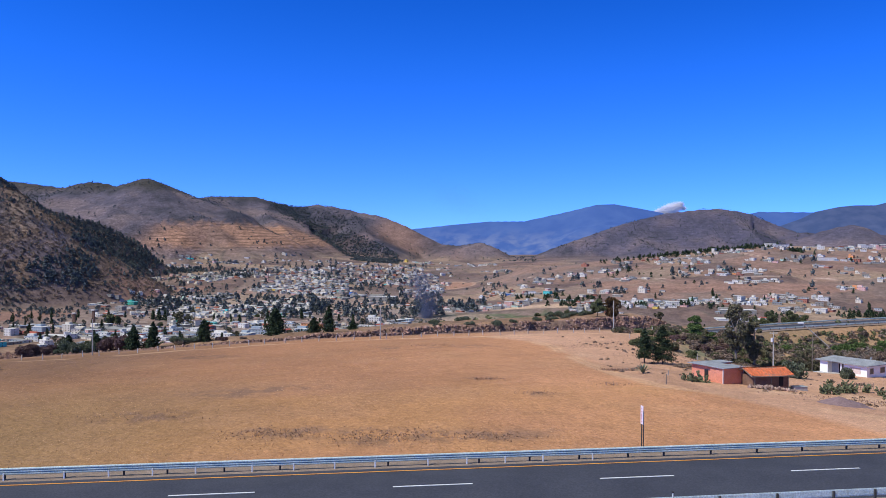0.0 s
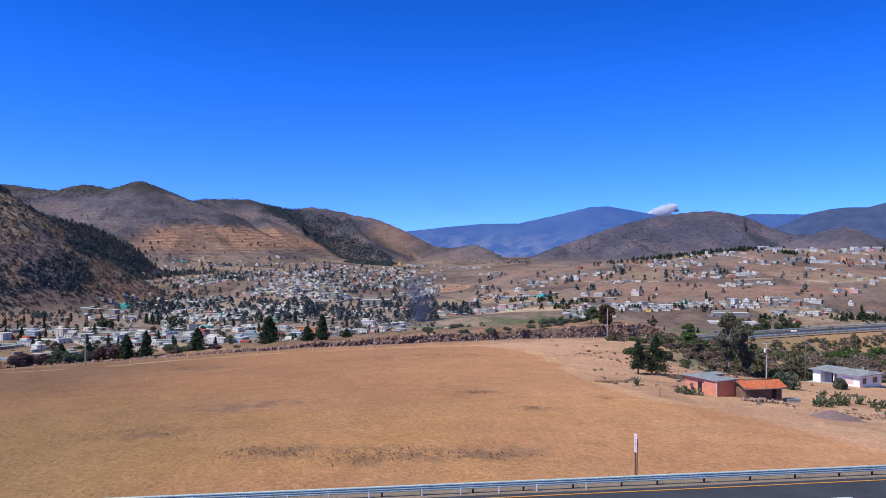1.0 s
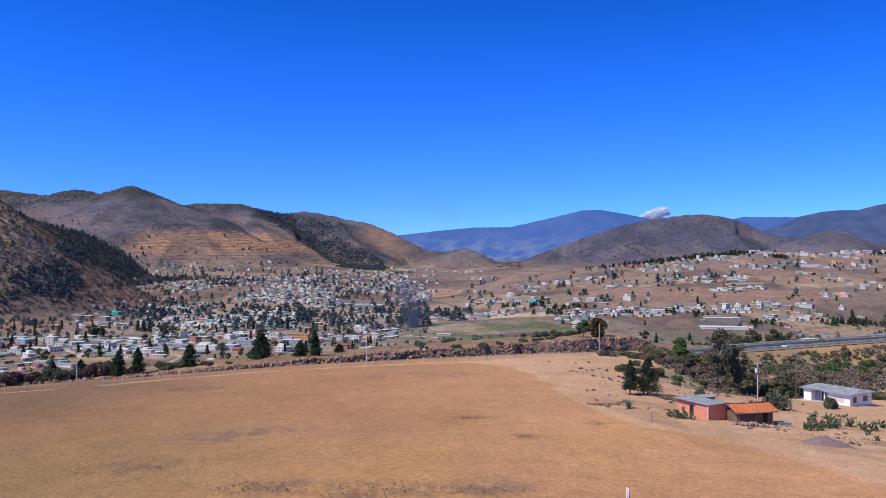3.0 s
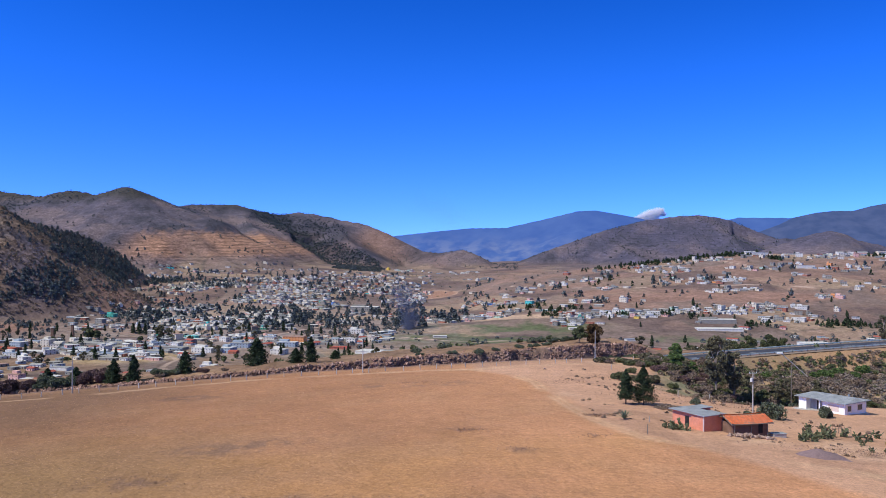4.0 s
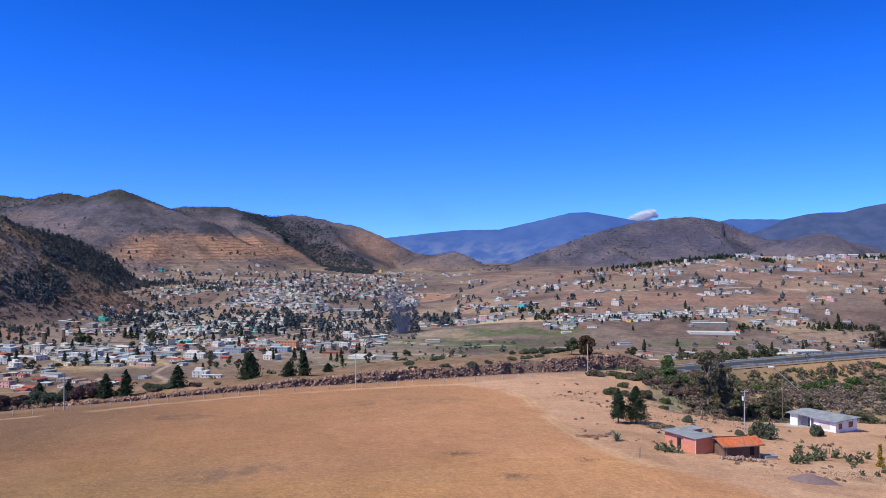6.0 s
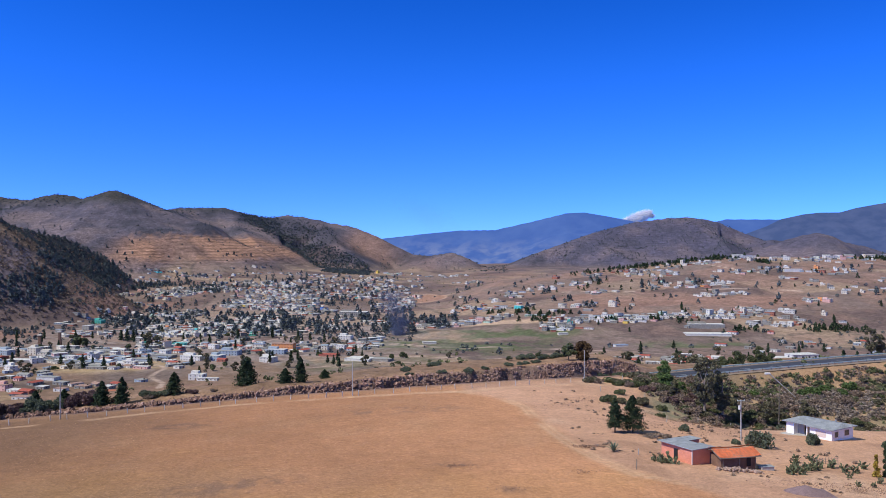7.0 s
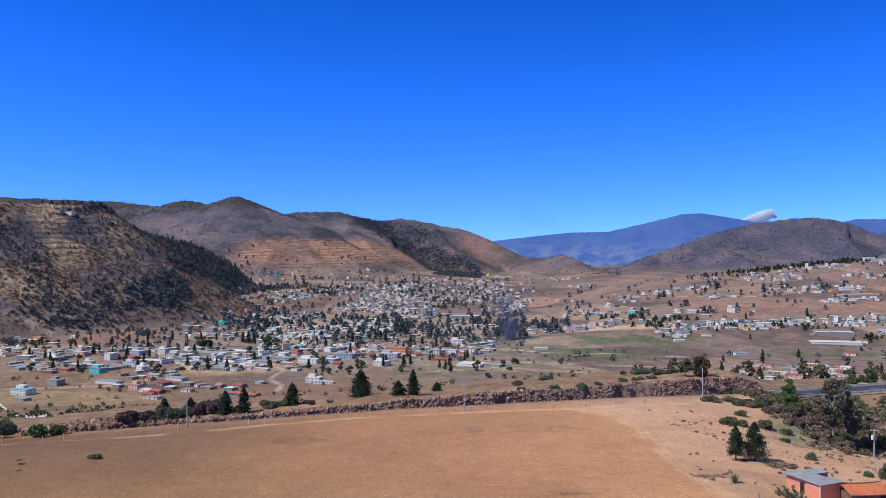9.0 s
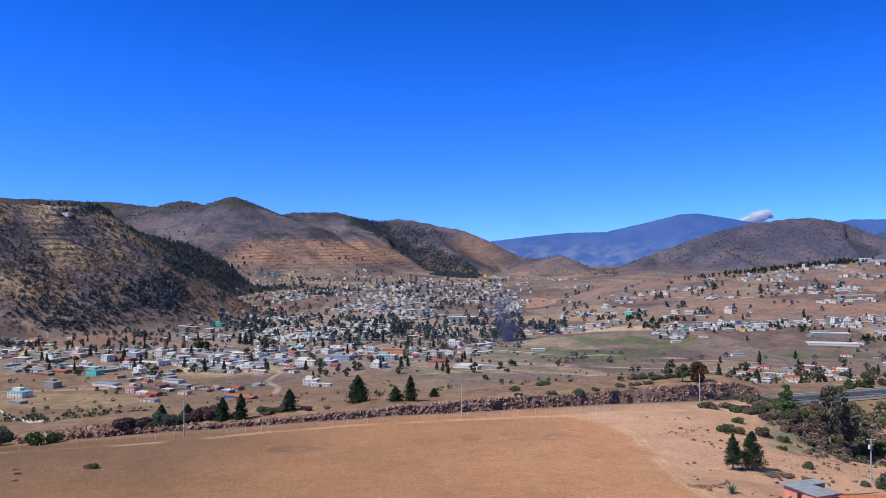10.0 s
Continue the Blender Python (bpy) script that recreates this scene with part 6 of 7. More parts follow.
SPECIAL += [
    (269, 1095, 10, 17, 10, 1, "white", "bluish sheet", "white shed with a blue roof alone in the fields"),
    (410, 1172, -6, 62, 24, 1, "white", "flat pale", "long white hall with a pale roof"),
    (425, 1222, -6, 50, 20, 2, "grey", "flat pale", "large grey workshop behind the long hall"),
    (-110, 1560, 10, 50, 26, 3, "grey", "flat pale", "large pale three-storey town building"),
    (-330, 1700, 10, 24, 16, 2, "yellow", "flat pale", "bright yellow two-storey building"),
    (222, 478, 8, 16, 9, 2, "white", "flat pale", "white two-storey building beside the highway"),
    (207, 476, 8, 12, 9, 1, "white", "flat pale", "low white building beside the highway"),
    (300, 560, -20, 18, 12, 2, "cream", "flat grey", "cream two-storey house with a balcony roof"),
    (-100, 1005, 6, 22, 14, 1, "brick", "red", "red brick hall with a red roof"),
    (-95, 1180, 6, 18, 14, 2, "white", "flat pale", "white two-storey house at the edge of the meadow"),
    (744, 1893, 4, 52, 16, 2, "white", "flat pale", "long white school on the crest across the valley"),
    (761, 1682, -4, 36, 14, 2, "white", "flat pale", "white hall with a wide dark gateway"),
    (884, 1862, 6, 34, 16, 1, "white", "teal sheet", "white hall with a turquoise roof on the crest"),
    (975, 1890, 4, 42, 16, 2, "pink", "flat pale", "pink and white two-storey building on the crest"),
    (940, 1884, 4, 30, 14, 2, "white", "flat pale", "white two-storey building on the crest"),
]
SPECIAL += [
    (1050, 1893, 8, 56, 16, 2, "cream", "flat rust", "cream building with a rusty roof on the crest"),
    (820, 1893, 2, 26, 12, 1, "cream", "flat pale", "low cream house on the crest"),
    (105, 1352, 4, 90, 9, 1, "cream", "flat pale", "long low cream building beside the sports field"),
    (200, 1372, -3, 40, 9, 1, "green", "flat pale", "low pale green building beside the sports field"),
    (360, 1288, -6, 40, 16, 2, "white", "flat pale", "white workshop with an arched front"),
    (20, 1120, 6, 18, 8, 1, "cream", "flat pale", "small cream barn on the meadow"),
    (210, 1190, 6, 14, 8, 1, "cream", "flat pale", "small cream barn on the valley floor"),
]
for x, y, turn, w, d, st, wall, roof, text in SPECIAL:
    taken.append((x, y))
    town_house(x, y, turn - 20 if x < 0 and turn > -10 else turn, w, d, st, wall, roof, rng_t, text, tank=False, lit=not any(k in text for k in ("hall", "shed", "warehouse", "boundary", "barn", "annex")))
TONES = ["white", "white", "white", "cream", "grey", "grey", "grey", "pink", "brick", "blue", "grey", "grey", "cream", "white"]
TOPS = ["flat grey", "flat grey", "flat pale", "flat pale", "flat rust", "red", "bluish sheet"]


def fan(a0, a1, y0, y1):
    """A spot in a wedge of the valley, evenly spread as seen along it."""
    y = 1 / rng_t.uniform(1 / y1, 1 / y0)
    return rng_t.uniform(a0, a1) * y, y


def settle(count, a0, a1, y0, y1, gap, tops=TOPS, tones=TONES, wide=5):
    made = tries = 0
    while made < count and tries < count * 40:
        tries += 1
        x, y = fan(a0, a1, y0, y1)
        if fractal(np.array(x), np.array(y), 110, 2, 131) < -0.25 or not free(x, y, gap):
            continue
        town_house(x, y, rng_t.choice([-45, -35, -25, -15, 50, 62]) + rng_t.normal(0, 5), rng_t.uniform(7, 9 + wide), rng_t.uniform(6, 10), int(rng_t.choice([1, 1, 1, 1, 2])),
                   str(rng_t.choice(tones)), str(rng_t.choice(tops)), rng_t)
        made += 1


settle(40, -0.30, -0.05, 985, 1120, 13)
settle(50, -0.50, -0.16, 940, 1075, 10, wide=8)
settle(95, -0.64, -0.26, 900, 1110, 12, ["flat grey", "flat grey", "flat rust", "flat pale", "bluish sheet", "flat pale"], wide=12)
settle(14, -0.50, -0.30, 760, 880, 18, ["red", "flat rust", "flat pale", "flat grey"])
settle(50, 0.238, 0.375, 850, 965, 9, ["red", "flat rust", "flat pale", "flat pale", "flat rust", "flat grey", "flat grey"])
settle(16, 0.30, 0.58, 1000, 1330, 20)


def chimney_tower(x, y, tall):
    t = thing("tower", x, y, ground(x, y), 0, "slender brown masonry tower among the houses", "tower", "pair of masonry towers")
    add_box("base", t, (-2.0, -2.0, -1, 2.0, 2.0, tall * 0.35), MAT_ADOBE, 0.05)
    add_box("shaft", t, (-1.5, -1.5, tall * 0.35, 1.5, 1.5, tall * 0.9), MAT_ADOBE, 0.05)
    add_box("cap", t, (-2.1, -2.1, tall * 0.9, 2.1, 2.1, tall), WALLS["cream"], 0.05)


chimney_tower(-497, 1142, 15)
chimney_tower(-470, 1140, 20)


def far_town():
    """The rest of the town and the hillside hamlets: too many and too small to count."""
    rng = np.random.default_rng(55)
    tones = [k for k in WALLS]
    weights = np.array([4.5, 3.6, 6, 0.7, 0.07, 0.05, 0.2, 1.0, 0.04, 0.06, 0.015, 0.2])
    spots = []

    def wedge(n, a0, a1, y0, y1, lo, gap=9):
        k = tries = 0
        mine = []
        while k < n and tries < n * 30:
            tries += 1
            y = 1 / rng.uniform(1 / y1, 1 / y0)
            x = rng.uniform(a0, a1) * y
            if fractal(np.array(x), np.array(y), 150, 3, 133) < lo or any(abs(x - a) < gap and abs(y - b) < gap for a, b in mine[-400:]) or any(abs(x - a) < gap + 4 and abs(y - b) < gap + 4 for a, b in taken):
                continue
            if any(float(near_line(np.array(x), np.array(y), lane)[0]) < 7 for lane in LANES):
                continue
            mine.append((x, y))
            k += 1
        spots.extend(mine)

    def hamlet(n, cx, cy, sx, sy):
        for _ in range(n):
            spots.append((rng.normal(cx, sx), rng.normal(cy, sy)))

    wedge(440, -0.32, -0.04, 1090, 1450, -0.35, 7)
    wedge(620, -0.30, 0.0, 1400, 2050, -0.15, 7)
    wedge(430, -0.36, 0.01, 2000, 2750, -0.05, 7)
    wedge(110, -0.42, -0.28, 1250, 2000, -0.2)
    wedge(30, -0.68, -0.55, 1050, 1250, -0.2)
    wedge(40, 0.0, 0.12, 1310, 1380, -0.6, 11)
    wedge(150, 0.15, 0.46, 1215, 1330, -0.35, 10)
    wedge(26, 0.05, 0.6, 1380, 1850, 0.2)
    for cx, cy, n, sx, sy in ((105, 1546, 14, 26, 18), (149, 1474, 18, 26, 20), (193, 1633, 10, 18, 18), (267, 1725, 12, 24, 18), (344, 1733, 10, 22, 14), (355, 1577, 9, 16, 14), (289, 1431, 16, 36, 16),
                              (434, 1845, 16, 40, 24), (483, 1795, 10, 20, 16), (517, 1746, 14, 26, 20), (560, 1850, 12, 30, 20), (506, 1617, 12, 22, 16), (537, 1577, 9, 16, 12), (645, 1830, 12, 26, 20), (507, 1474, 8, 16, 12), (585, 1577, 12, 24, 16), (554, 1467, 8, 16, 12)):
        hamlet(n, cx, cy, sx, sy)
    for cx, cy, n, sx, sy in ((665, 1699, 12, 24, 20), (744, 1870, 16, 40, 20), (727, 1738, 8, 20, 16), (563, 1344, 10, 22, 16), (717, 1608, 5, 16, 10), (745, 1553, 5, 16, 12), (690, 1405, 9, 14, 12), (824, 1670, 9, 28, 16), (889, 1686, 6, 22, 14), (779, 1478, 7, 20, 12),
                              (876, 1850, 18, 40, 22), (1000, 1880, 18, 40, 20), (1120, 1900, 14, 50, 20), (612, 1276, 8, 26, 18)):
        hamlet(n, cx, cy, sx, sy)
    for cx, cy, n in ((-60, 3000, 24), (120, 2900, 18), (-110, 2700, 30), (-170, 2560, 26), (160, 2500, 14), (-60, 2400, 16)):
        hamlet(n, cx, cy, 30, 30)
    hamlet(8, -905, 1576, 20, 12)
    spots_a = np.array(spots)
    hz = height(spots_a[:, 0], spots_a[:, 1])
    keep = ((hz < -30) & ((hz - lift(spots_a[:, 0], spots_a[:, 1]) < -80) | (spots_a[:, 0] > -0.31 * spots_a[:, 1]))) | (spots_a[:, 0] > 60) | (spots_a[:, 1] > 2900) | ((spots_a[:, 0] < -850) & (hz > 60) & (spots_a[:, 1] < 2000))
    spots, hz = spots_a[keep], hz[keep]
    for tone in tones:
        batch[tone] = ([], [])
    for roof in ROOFS:
        batch[roof] = ([], [])
    batch["dark"] = ([], [])

    def cuboid(key, m, x0, y0, z0, x1, y1, z1):
        v, f = batch[key]
        k = len(v)
        for z in (z0, z1):
            for px, py in ((x0, y0), (x1, y0), (x1, y1), (x0, y1)):
                v.append(tuple(m @ Vector((px, py, z))))
        f.extend([(k, k + 3, k + 2, k + 1), (k + 4, k + 5, k + 6, k + 7), (k, k + 1, k + 5, k + 4), (k + 1, k + 2, k + 6, k + 5), (k + 2, k + 3, k + 7, k + 6), (k + 3, k, k + 4, k + 7)])

    for (x, y), z in zip(spots, hz):
        tone = str(rng.choice(tones, p=weights / weights.sum()))
        roof = str(rng.choice(["flat grey", "flat pale", "flat pale", "flat pale", "flat rust", "flat grey", "bluish sheet"]))
        m = pose(x, y, z, 0, 0, rng.choice([-45, -32, -22, -12, 48]) + rng.normal(0, 8))
        w, d, st = rng.uniform(7, 15), rng.uniform(6, 10), int(rng.choice([1, 2, 3], p=[0.82, 0.16, 0.02]))
        h = 2.6 * st
        cuboid(tone, m, -w / 2, -d / 2, -2.5, w / 2, d / 2, h)
        cuboid(roof, m, -w / 2 - 0.3, -d / 2 - 0.3, h, w / 2 + 0.3, d / 2 + 0.3, h + 0.25)
        if rng.random() < 0.3:
            cuboid(tone, m, -w / 2 + 0.3, 0, h + 0.25, 0, d / 2 - 0.3, h + 2.6)
        for s in range(st):
            n = int(w / 4) + 1
            for k in range(n):
                px = -w / 2 + (k + 0.5) * w / n
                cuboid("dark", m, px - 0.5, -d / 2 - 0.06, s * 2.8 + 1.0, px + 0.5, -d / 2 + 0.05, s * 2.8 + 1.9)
            cuboid("dark", m, -w / 2 - 0.06, -0.5, s * 2.8 + 1.0, -w / 2 + 0.05, 0.5, s * 2.8 + 1.9)
    first = tagged(new("far_town"), "hundreds of small block houses across the valley", "houses", kind="stuff")
    for key, (v, f) in batch.items():
        if v:
            ob = new("far_houses" if key in WALLS else "far_windows" if key == "dark" else "far_roofs", grid_mesh(key, v, f, WALLS.get(key) or ROOFS.get(key) or MAT_DARK, smooth=False))
            ob.parent = first


batch = {}
far_town()
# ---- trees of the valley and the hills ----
# leaf colour paled and blued, the haze over far trees mixed in
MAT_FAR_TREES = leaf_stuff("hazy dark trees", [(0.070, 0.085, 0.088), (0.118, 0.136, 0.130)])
FAR_PINE = pine_meshes(41, 11, 3.4, 460, 0.7)
FAR_SLIM = pine_meshes(42, 11, 2.9, 400, 0.7)
FAR_ROUND = round_meshes(43, 8, 4.0, 9, 420, 0.75, MAT_LEAF_DARK, low=0.15)
FAR_GREEN = round_meshes(44, 8, 4.2, 9, 420, 0.75, MAT_LEAF_OLIVE, low=0.15)


def town_spots(n, a0, a1, y0, y1, lo=0.7, hi=1.25):
    out = []
    while len(out) < n:
        x, y = fan(a0, a1, y0, y1)
        if all((x - a) ** 2 + (y - b) ** 2 > 60 for a, b in taken):
            out.append((x, y, rng_t.uniform(lo, hi), rng_t.uniform(0.85, 1.25)))
    return out


grow("pine", FAR_PINE, [(-395, 1180, 1.5, 1.1), (-385, 1175, 1.5, 1.0), (-405, 1185, 1.4, 1.0), (-375, 1182, 1.3, 1.0), (-268, 1120, 1.3, 1.0), (240, 760, 1.1, 1.0), (-215, 855, 0.9, 0.9)] + town_spots(46, -0.62, -0.05, 900, 1300) + town_spots(26, 0.2, 0.5, 800, 1060) + town_spots(14, 0.2, 0.6, 1150, 1400), "dark pine among the houses of the town", "tree", "trees of the town")
grow("slim_pine", FAR_SLIM, town_spots(30, -0.62, -0.05, 900, 1300) + [(-380, 1290, 1.2, 1.1), (330, 640, 1.2, 1.1), (345, 648, 1.1, 1.1), (338, 655, 1.2, 1.0), (360, 660, 1.1, 1.0), (372, 650, 1.0, 1.2), (352, 640, 1.0, 1.1), (380, 668, 1.1, 1.1)], "slim dark conifer in the valley", "tree", "trees of the town")
grow("leafy_tree", FAR_ROUND, [(-345, 1110, 1.9, 1.2), (-333, 1112, 1.7, 1.1), (214, 640, 1.6, 1.1), (41, 985, 1.0, 0.9), (92, 360, 0.6, 0.9), (150, 885, 1.7, 1.35), (144, 878, 1.2, 1.1), (118, 935, 0.8, 0.9), (125, 940, 0.8, 0.9), (190, 590, 1.2, 1.0)] + town_spots(40, -0.62, -0.05, 860, 1300) + town_spots(22, 0.235, 0.40, 850, 980), "dull dark leafy tree among the houses", "tree", "trees of the town")
grow("leafy_tree", FAR_GREEN, [(-436, 1110, 2.2, 1.3), (-428, 1114, 1.9, 1.2), (-208, 880, 1.1, 1.2)] + town_spots(24, -0.62, 0.0, 860, 1300) + town_spots(10, 0.2, 0.55, 650, 1100), "olive leafy tree among the houses", "tree", "trees of the town")


def clump(seed, n, size, leaf, pointed):
    rng = np.random.default_rng(seed)
    h = rng.uniform(0, 1, n)
    r = (1 - h) ** 0.7 if pointed else np.sqrt(np.clip(1 - (2 * h - 0.9) ** 2, 0.05, 1))
    t = rng.uniform(0, 2 * math.pi, n)
    q = rng.uniform(0.4, 1, n)
    c = np.stack([np.cos(t) * r * q * size, np.sin(t) * r * q * size, h * size * (2.0 if pointed else 1.35)], 1)
    return quads(rng, c, leaf)


def wood(name, label, spots, shapes, mat, sizes, seed):
    rng = np.random.default_rng(seed)
    spots = np.asarray(spots)
    hz = height(spots[:, 0], spots[:, 1])
    pieces = []
    for (x, y), z in zip(spots, hz):
        v, f = shapes[rng.integers(len(shapes))]
        s = rng.uniform(*sizes)
        t = rng.uniform(0, 6.283)
        c, sn = math.cos(t) * s, math.sin(t) * s
        w = np.stack([v[:, 0] * c - v[:, 1] * sn + x, v[:, 0] * sn + v[:, 1] * c + y, v[:, 2] * s * rng.uniform(0.8, 1.2) + z - 0.2], 1)
        pieces.append((w, f))
    tagged(new(name, joined(name, pieces, mat)), label, "trees", kind="stuff")


def scatter(n, a0, a1, y0, y1, dense, seed):
    """Spots in a wedge where the density function allows it."""
    rng = np.random.default_rng(seed)
    y = 1 / rng.uniform(1 / y1, 1 / y0, n * 6)
    x = rng.uniform(a0, a1, n * 6) * y
    keep = rng.uniform(0, 1, n * 6) < dense(x, y)
    return np.stack([x[keep], y[keep]], 1)[:n]


CONES = [clump(k, 44, 2.5, 1.0, True) for k in range(4)]
DOMES = [clump(10 + k, 36, 2.7, 1.0, False) for k in range(4)]
SHRUBS = [clump(20 + k, 14, 1.5, 0.8, False) for k in range(4)]
tufty = lambda x, y: smooth(0.0, 0.5, fractal(x, y, 90, 3, 141))
wood("town_trees", "many small dark trees between the far houses", np.concatenate([
    scatter(520, -0.36, 0.0, 1250, 2900, lambda x, y: 0.15 + 0.85 * tufty(x, y), 1),
    scatter(110, 0.0, 0.6, 1400, 2500, lambda x, y: 0.03 + 0.9 * smooth(0.25, 0.6, fractal(x, y, 90, 3, 141)), 2),
    scatter(170, -0.3, 0.05, 1300, 1500, lambda x, y: 0.4 + 0 * x, 3),
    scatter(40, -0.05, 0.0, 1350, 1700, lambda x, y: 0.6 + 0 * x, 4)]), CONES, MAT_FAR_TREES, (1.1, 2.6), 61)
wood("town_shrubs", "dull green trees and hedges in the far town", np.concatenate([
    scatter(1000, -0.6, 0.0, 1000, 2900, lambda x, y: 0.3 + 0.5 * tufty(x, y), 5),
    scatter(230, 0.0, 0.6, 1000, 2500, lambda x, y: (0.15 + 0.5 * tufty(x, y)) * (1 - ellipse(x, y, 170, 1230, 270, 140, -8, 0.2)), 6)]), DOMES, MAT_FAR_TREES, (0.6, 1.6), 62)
above = lambda x, y: natural(x, y) - lift(x, y)
on_left = lambda x, y: smooth(-85, -50, above(x, y)) * (x < -480)
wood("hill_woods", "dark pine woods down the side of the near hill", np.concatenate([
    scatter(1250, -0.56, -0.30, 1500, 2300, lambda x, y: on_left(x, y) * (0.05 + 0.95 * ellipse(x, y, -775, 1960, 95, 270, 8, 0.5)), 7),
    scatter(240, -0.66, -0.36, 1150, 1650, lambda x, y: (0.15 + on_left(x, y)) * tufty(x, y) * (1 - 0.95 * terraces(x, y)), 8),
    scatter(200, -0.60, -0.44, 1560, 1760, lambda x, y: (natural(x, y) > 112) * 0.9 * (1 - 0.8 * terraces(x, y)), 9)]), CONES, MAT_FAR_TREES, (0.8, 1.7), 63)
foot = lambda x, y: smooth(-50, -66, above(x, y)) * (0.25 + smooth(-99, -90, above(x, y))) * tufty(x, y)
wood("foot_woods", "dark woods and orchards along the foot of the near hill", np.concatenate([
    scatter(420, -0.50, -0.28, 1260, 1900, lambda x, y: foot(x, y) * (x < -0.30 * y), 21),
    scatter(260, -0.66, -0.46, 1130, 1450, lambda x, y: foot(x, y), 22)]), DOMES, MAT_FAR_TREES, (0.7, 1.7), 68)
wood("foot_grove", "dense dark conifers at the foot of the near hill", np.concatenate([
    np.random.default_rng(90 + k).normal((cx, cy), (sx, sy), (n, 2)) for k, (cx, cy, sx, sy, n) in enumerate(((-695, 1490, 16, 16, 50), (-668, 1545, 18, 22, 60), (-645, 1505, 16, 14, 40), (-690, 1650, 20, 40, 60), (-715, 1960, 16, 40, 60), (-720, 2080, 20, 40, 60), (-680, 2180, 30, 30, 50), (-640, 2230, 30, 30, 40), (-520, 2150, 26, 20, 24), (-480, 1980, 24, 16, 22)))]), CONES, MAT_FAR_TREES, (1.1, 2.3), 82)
wood("hill_brush", "purple-brown leafless brush over the near hill", scatter(6500, -0.72, -0.30, 1120, 2250, lambda x, y: smooth(-97, -82, above(x, y)) * (x < -480) * (0.3 + 0.6 * smooth(0.3, -0.3, fractal(x, y, 70, 3, 147))) * (1 - 0.85 * terraces(x, y)), 23), SHRUBS, MAT_TWIG, (0.8, 2.0), 69)
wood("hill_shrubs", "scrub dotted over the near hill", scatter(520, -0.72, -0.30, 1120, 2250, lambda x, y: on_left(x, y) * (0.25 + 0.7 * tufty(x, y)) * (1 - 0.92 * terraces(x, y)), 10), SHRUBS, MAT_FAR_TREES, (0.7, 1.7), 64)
# tree clumps added to deepen the painted shadow in the ravine
wood("ravine_trees", "dark trees added to shade the ravine between two spurs", np.concatenate([
    scatter(3600, -0.24, -0.03, 2650, 3950, lambda x, y: ravine_shade(x, y), 31)]), DOMES, MAT_FAR_TREES, (0.7, 1.5), 81)
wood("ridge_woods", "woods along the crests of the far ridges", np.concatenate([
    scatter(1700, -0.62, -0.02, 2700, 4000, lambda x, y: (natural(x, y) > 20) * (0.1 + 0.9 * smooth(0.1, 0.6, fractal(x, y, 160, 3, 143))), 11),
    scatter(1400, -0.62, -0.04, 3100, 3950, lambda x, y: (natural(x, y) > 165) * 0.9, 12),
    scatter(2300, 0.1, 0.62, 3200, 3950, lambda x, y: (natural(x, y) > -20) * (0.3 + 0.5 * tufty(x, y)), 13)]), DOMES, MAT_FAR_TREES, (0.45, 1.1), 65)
wood("slope_shrubs", "scattered shrubs over the fields and slopes of the valley", np.concatenate([
    scatter(170, -0.62, 0.6, 340, 900, lambda x, y: 0.02 + 0.6 * smooth(0.25, 0.7, fractal(x, y, 70, 3, 144)), 14),
    scatter(420, -0.05, 0.16, 2050, 3350, lambda x, y: 0.1 + 0.7 * smooth(0.1, 0.5, fractal(x, y, 100, 3, 149)), 36),
    scatter(650, -0.6, 0.62, 1500, 3300, lambda x, y: 0.05 + 0.5 * smooth(0.2, 0.6, fractal(x, y, 120, 3, 145)), 15)]), SHRUBS, MAT_LEAF_OLIVE, (0.4, 1.1), 66)


def grove(n, cx, cy, sx, sy, seed):
    return np.random.default_rng(seed).normal((cx, cy), (sx, sy), (n, 2))


wood("valley_hedges", "dull olive hedges and small trees in the near valley", np.concatenate([
    scatter(190, -0.66, -0.12, 470, 930, lambda x, y: 0.12 + 0.7 * smooth(0.1, 0.5, fractal(x, y, 60, 3, 151)), 37),
    scatter(60, -0.05, 0.3, 700, 1050, lambda x, y: 0.1 + 0.7 * smooth(0.2, 0.6, fractal(x, y, 60, 3, 152)), 38)]), DOMES, MAT_LEAF_OLIVE, (0.35, 1.0), 83)
wood("gap_scrub", "dark scrub over the low hills at the head of the valley", scatter(420, -0.04, 0.11, 2900, 3600, lambda x, y: (natural(x, y) > -55) * 0.6, 39), DOMES, MAT_FAR_TREES, (0.4, 1.1), 84)
wood("grove_right", "dark grove on the crest of the hill across the valley", np.concatenate([
    grove(70, 470, 1890, 55, 14, 16), grove(60, 590, 1893, 34, 12, 17), grove(70, 690, 1890, 30, 12, 18), grove(26, 758, 1813, 9, 7, 19), grove(40, 1040, 1872, 30, 9, 20),
    grove(10, 135, 1424, 10, 8, 24), grove(12, 175, 1406, 12, 8, 25), grove(22, 220, 1368, 16, 10, 26), grove(10, 188, 1308, 14, 6, 27), grove(8, 296, 1290, 14, 8, 28), grove(8, 365, 1280, 12, 6, 29), grove(8, 409, 1255, 12, 6, 30),
    grove(12, 466, 1190, 14, 8, 32), grove(40, 600, 1187, 26, 8, 33), grove(14, 330, 1700, 60, 60, 34), grove(24, 620, 1600, 160, 120, 35)]), CONES, MAT_NEEDLES, (1.0, 1.8), 67)

MAT_BRUSH = leaf_stuff("pale dry brush", [(0.17, 0.135, 0.105), (0.30, 0.24, 0.195)])
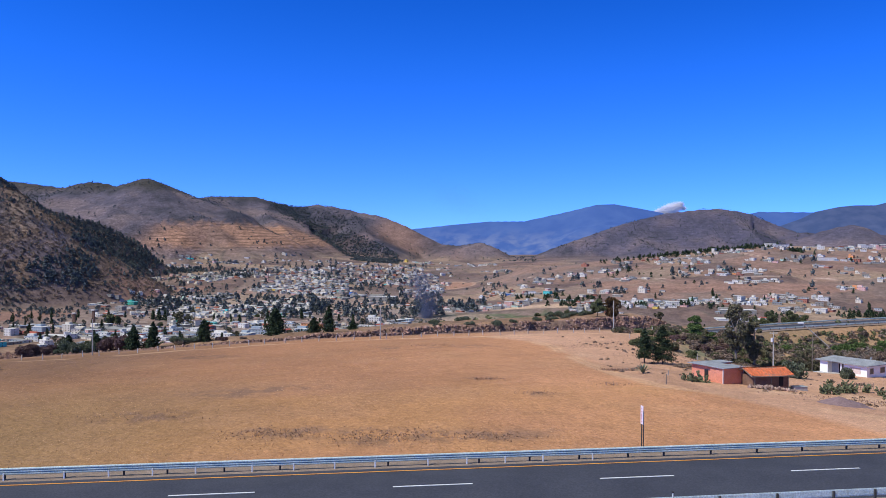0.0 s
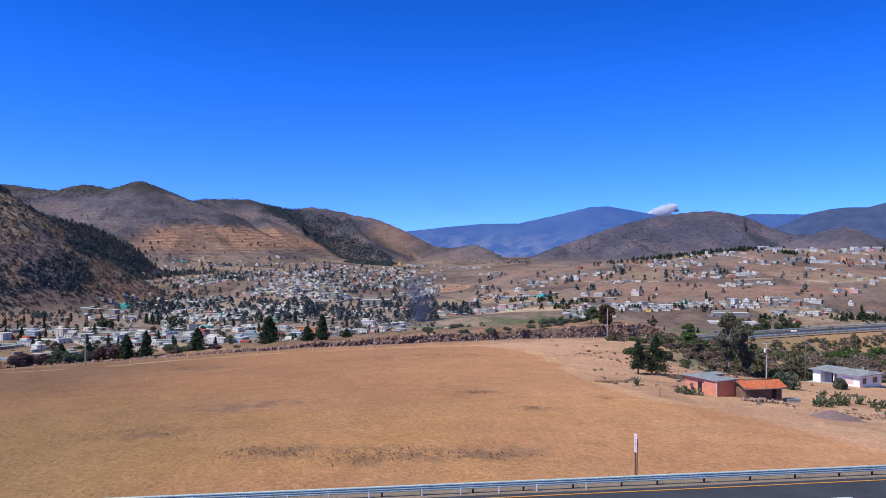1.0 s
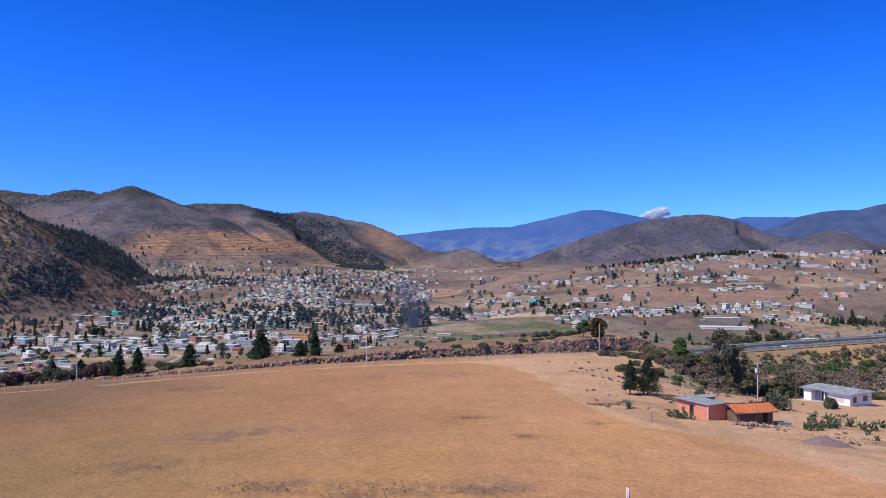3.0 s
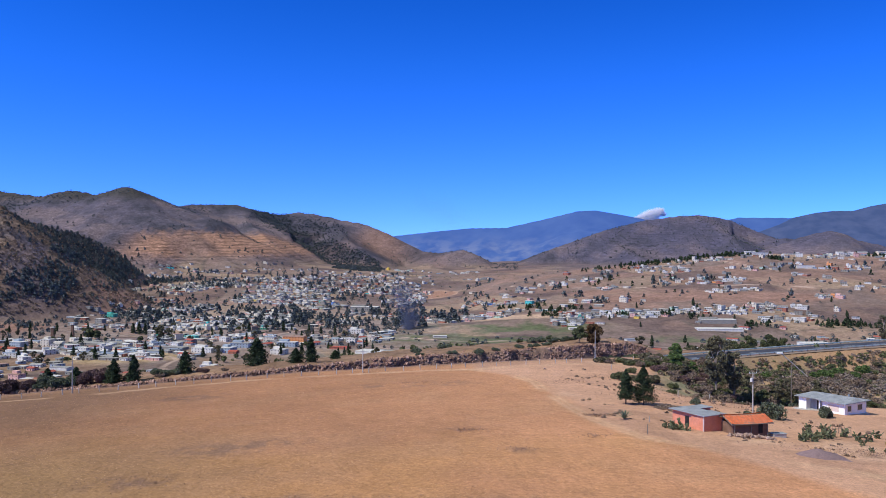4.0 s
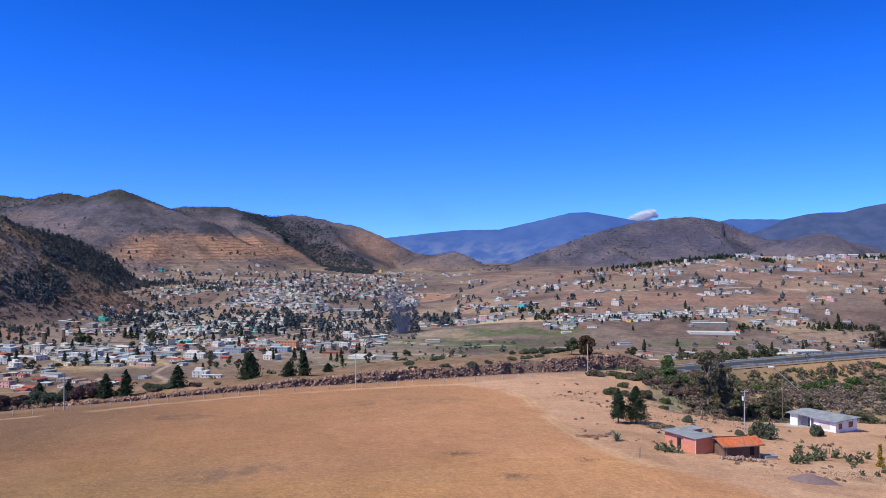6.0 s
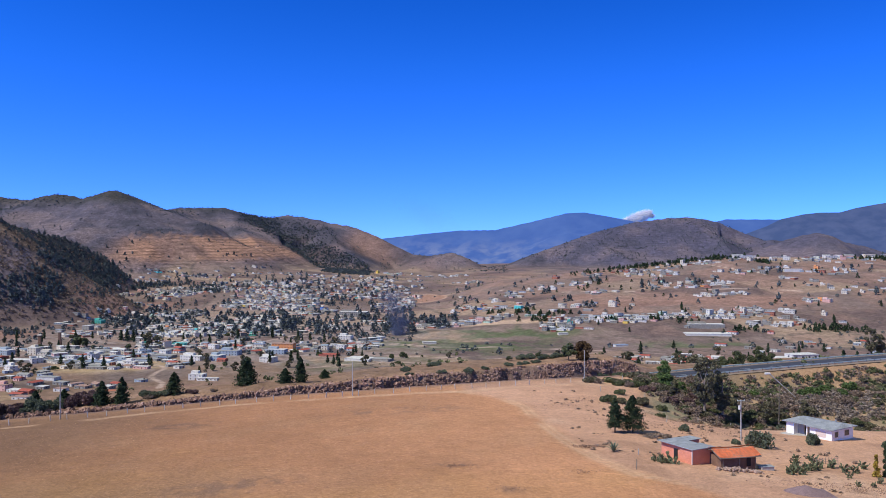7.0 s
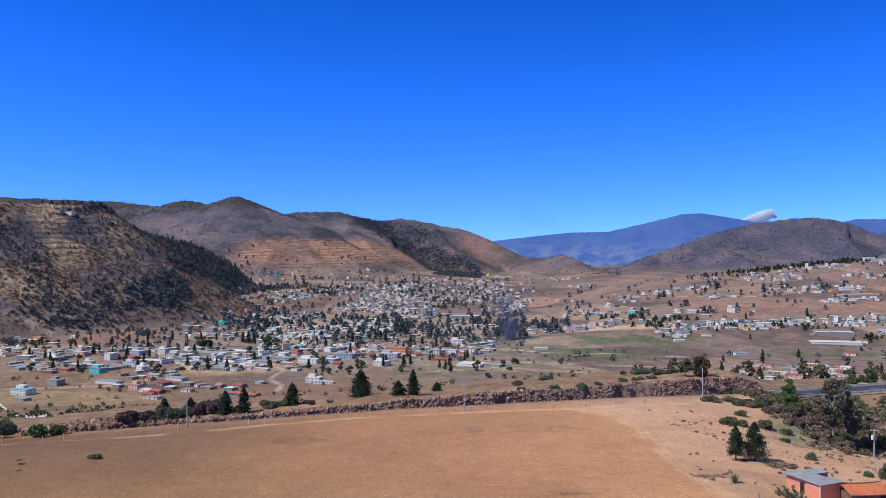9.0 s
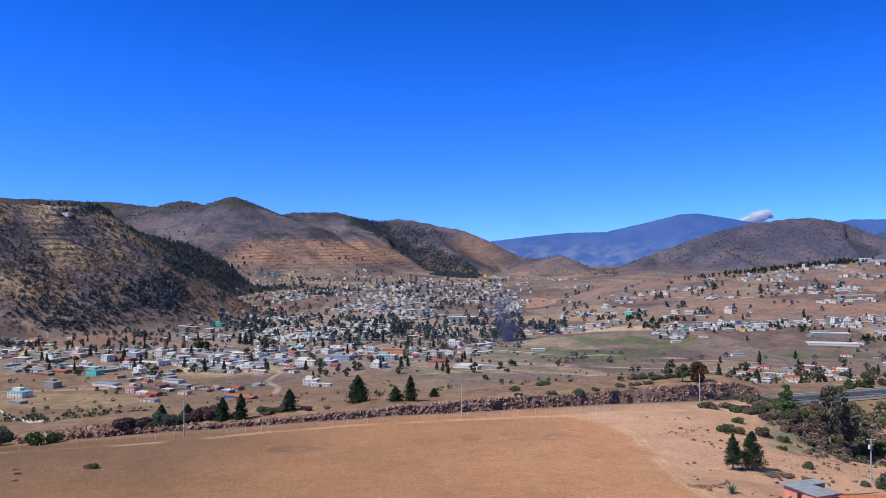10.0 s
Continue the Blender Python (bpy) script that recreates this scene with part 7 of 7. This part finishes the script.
TUFTS = [quads(np.random.default_rng(80 + k), ball(np.random.default_rng(90 + k), 46, (0, 0, 0.5), (0.9, 0.9, 0.6), 0.2), 0.26, 0.4, 1.4) for k in range(4)]


def bank_spots(n, seed, x0=74, x1=215):
    rng = np.random.default_rng(seed)
    x = rng.uniform(x0, x1, n * 2)
    lo, hi = 236 + 0.22 * (x - 90), cut_y(x) - 11
    y = lo + (hi - lo) * rng.uniform(0, 1, n * 2)
    keep = rng.uniform(-0.9, 0.6, n * 2) < fractal(x, y, 16, 3, 150 + seed)
    return np.stack([x[keep], y[keep]], 1)[:n]


wood("dry_scrub", "purple-brown dry scrub all over the ravine", bank_spots(650, 1), TUFTS, MAT_TWIG, (0.6, 1.5), 71)
wood("green_scrub", "dull green scrub in the ravine", bank_spots(380, 2), TUFTS, MAT_LEAF_OLIVE, (0.6, 1.5), 72)
verge = bank_spots(2600, 5, 92, 215)
gap = near_line(verge[:, 0], verge[:, 1], ROAD_LINE)[0]
verge = verge[(gap > 10.5) & (gap < 30)]
wood("bank_brush", "brown brush on the bank below the highway", verge[::2], TUFTS, MAT_TWIG, (0.6, 1.5), 77)
wood("bank_scrub", "olive scrub on the bank below the highway", verge[1::2], TUFTS, MAT_LEAF_OLIVE, (0.6, 1.6), 78)
brush = np.random.default_rng(73).normal((146, 297), (13, 7), (650, 2))
brush[:, 1] += 0.3 * (brush[:, 0] - 146)
wood("brush_heap", "pale leafless brush on the slope behind the white house", brush[near_line(brush[:, 0], brush[:, 1], ROAD_LINE)[0] > 12], TUFTS, MAT_BRUSH, (0.7, 1.5), 73)
litter_x = np.random.default_rng(74).uniform(36, 95, 420)
litter_y = np.random.default_rng(75).uniform(145, 262, 420)
ok = fractal(litter_x, litter_y, 12, 3, 160) > 0.1
wood("low_scrub", "low dry scrub dotted over the bare soil", np.stack([litter_x, litter_y], 1)[ok], TUFTS, MAT_TWIG, (0.25, 0.7), 76)

# ---- smoke over the town ----
MAT_SMOKE = material("dark smoke", [(0.13, 0.15, 0.22), (0.19, 0.215, 0.30)], 0.05, rough=1, spec=0)


def smoke(x, y):
    s = thing("smoke", x, y, ground(x, y), 0, "dark blue-grey smoke rising from the edge of town", "smoke", kind="stuff")
    rng = np.random.default_rng(4)
    n = 150000
    h = rng.uniform(0, 1, n) ** 1.6
    wide = 5 + 15 * np.sqrt(h)
    puff = 1 + 0.22 * np.sin(9 * h + 1) * np.sin(23 * h)
    px = rng.normal(0, 1, n) * wide * 0.55 * puff - 6 * h + 5 * np.sin(h * 6)
    c = np.stack([px, rng.normal(0, 5, n), 1 + h * 62 + rng.normal(0, 2, n)], 1)
    column = new("column", joined("column", [quads(rng, c, 0.15)], MAT_SMOKE))
    column.parent = s
    n = 7000
    c = np.stack([rng.normal(45, 24, n), rng.normal(0, 8, n), rng.normal(172, 12, n)], 1)
    c[:, 2] -= (c[:, 0] - 45) * 0.35
    drift = new("drift", joined("drift", [quads(rng, c, 0.17)], MAT_SMOKE))
    drift.parent = s


smoke(-24, 1236)
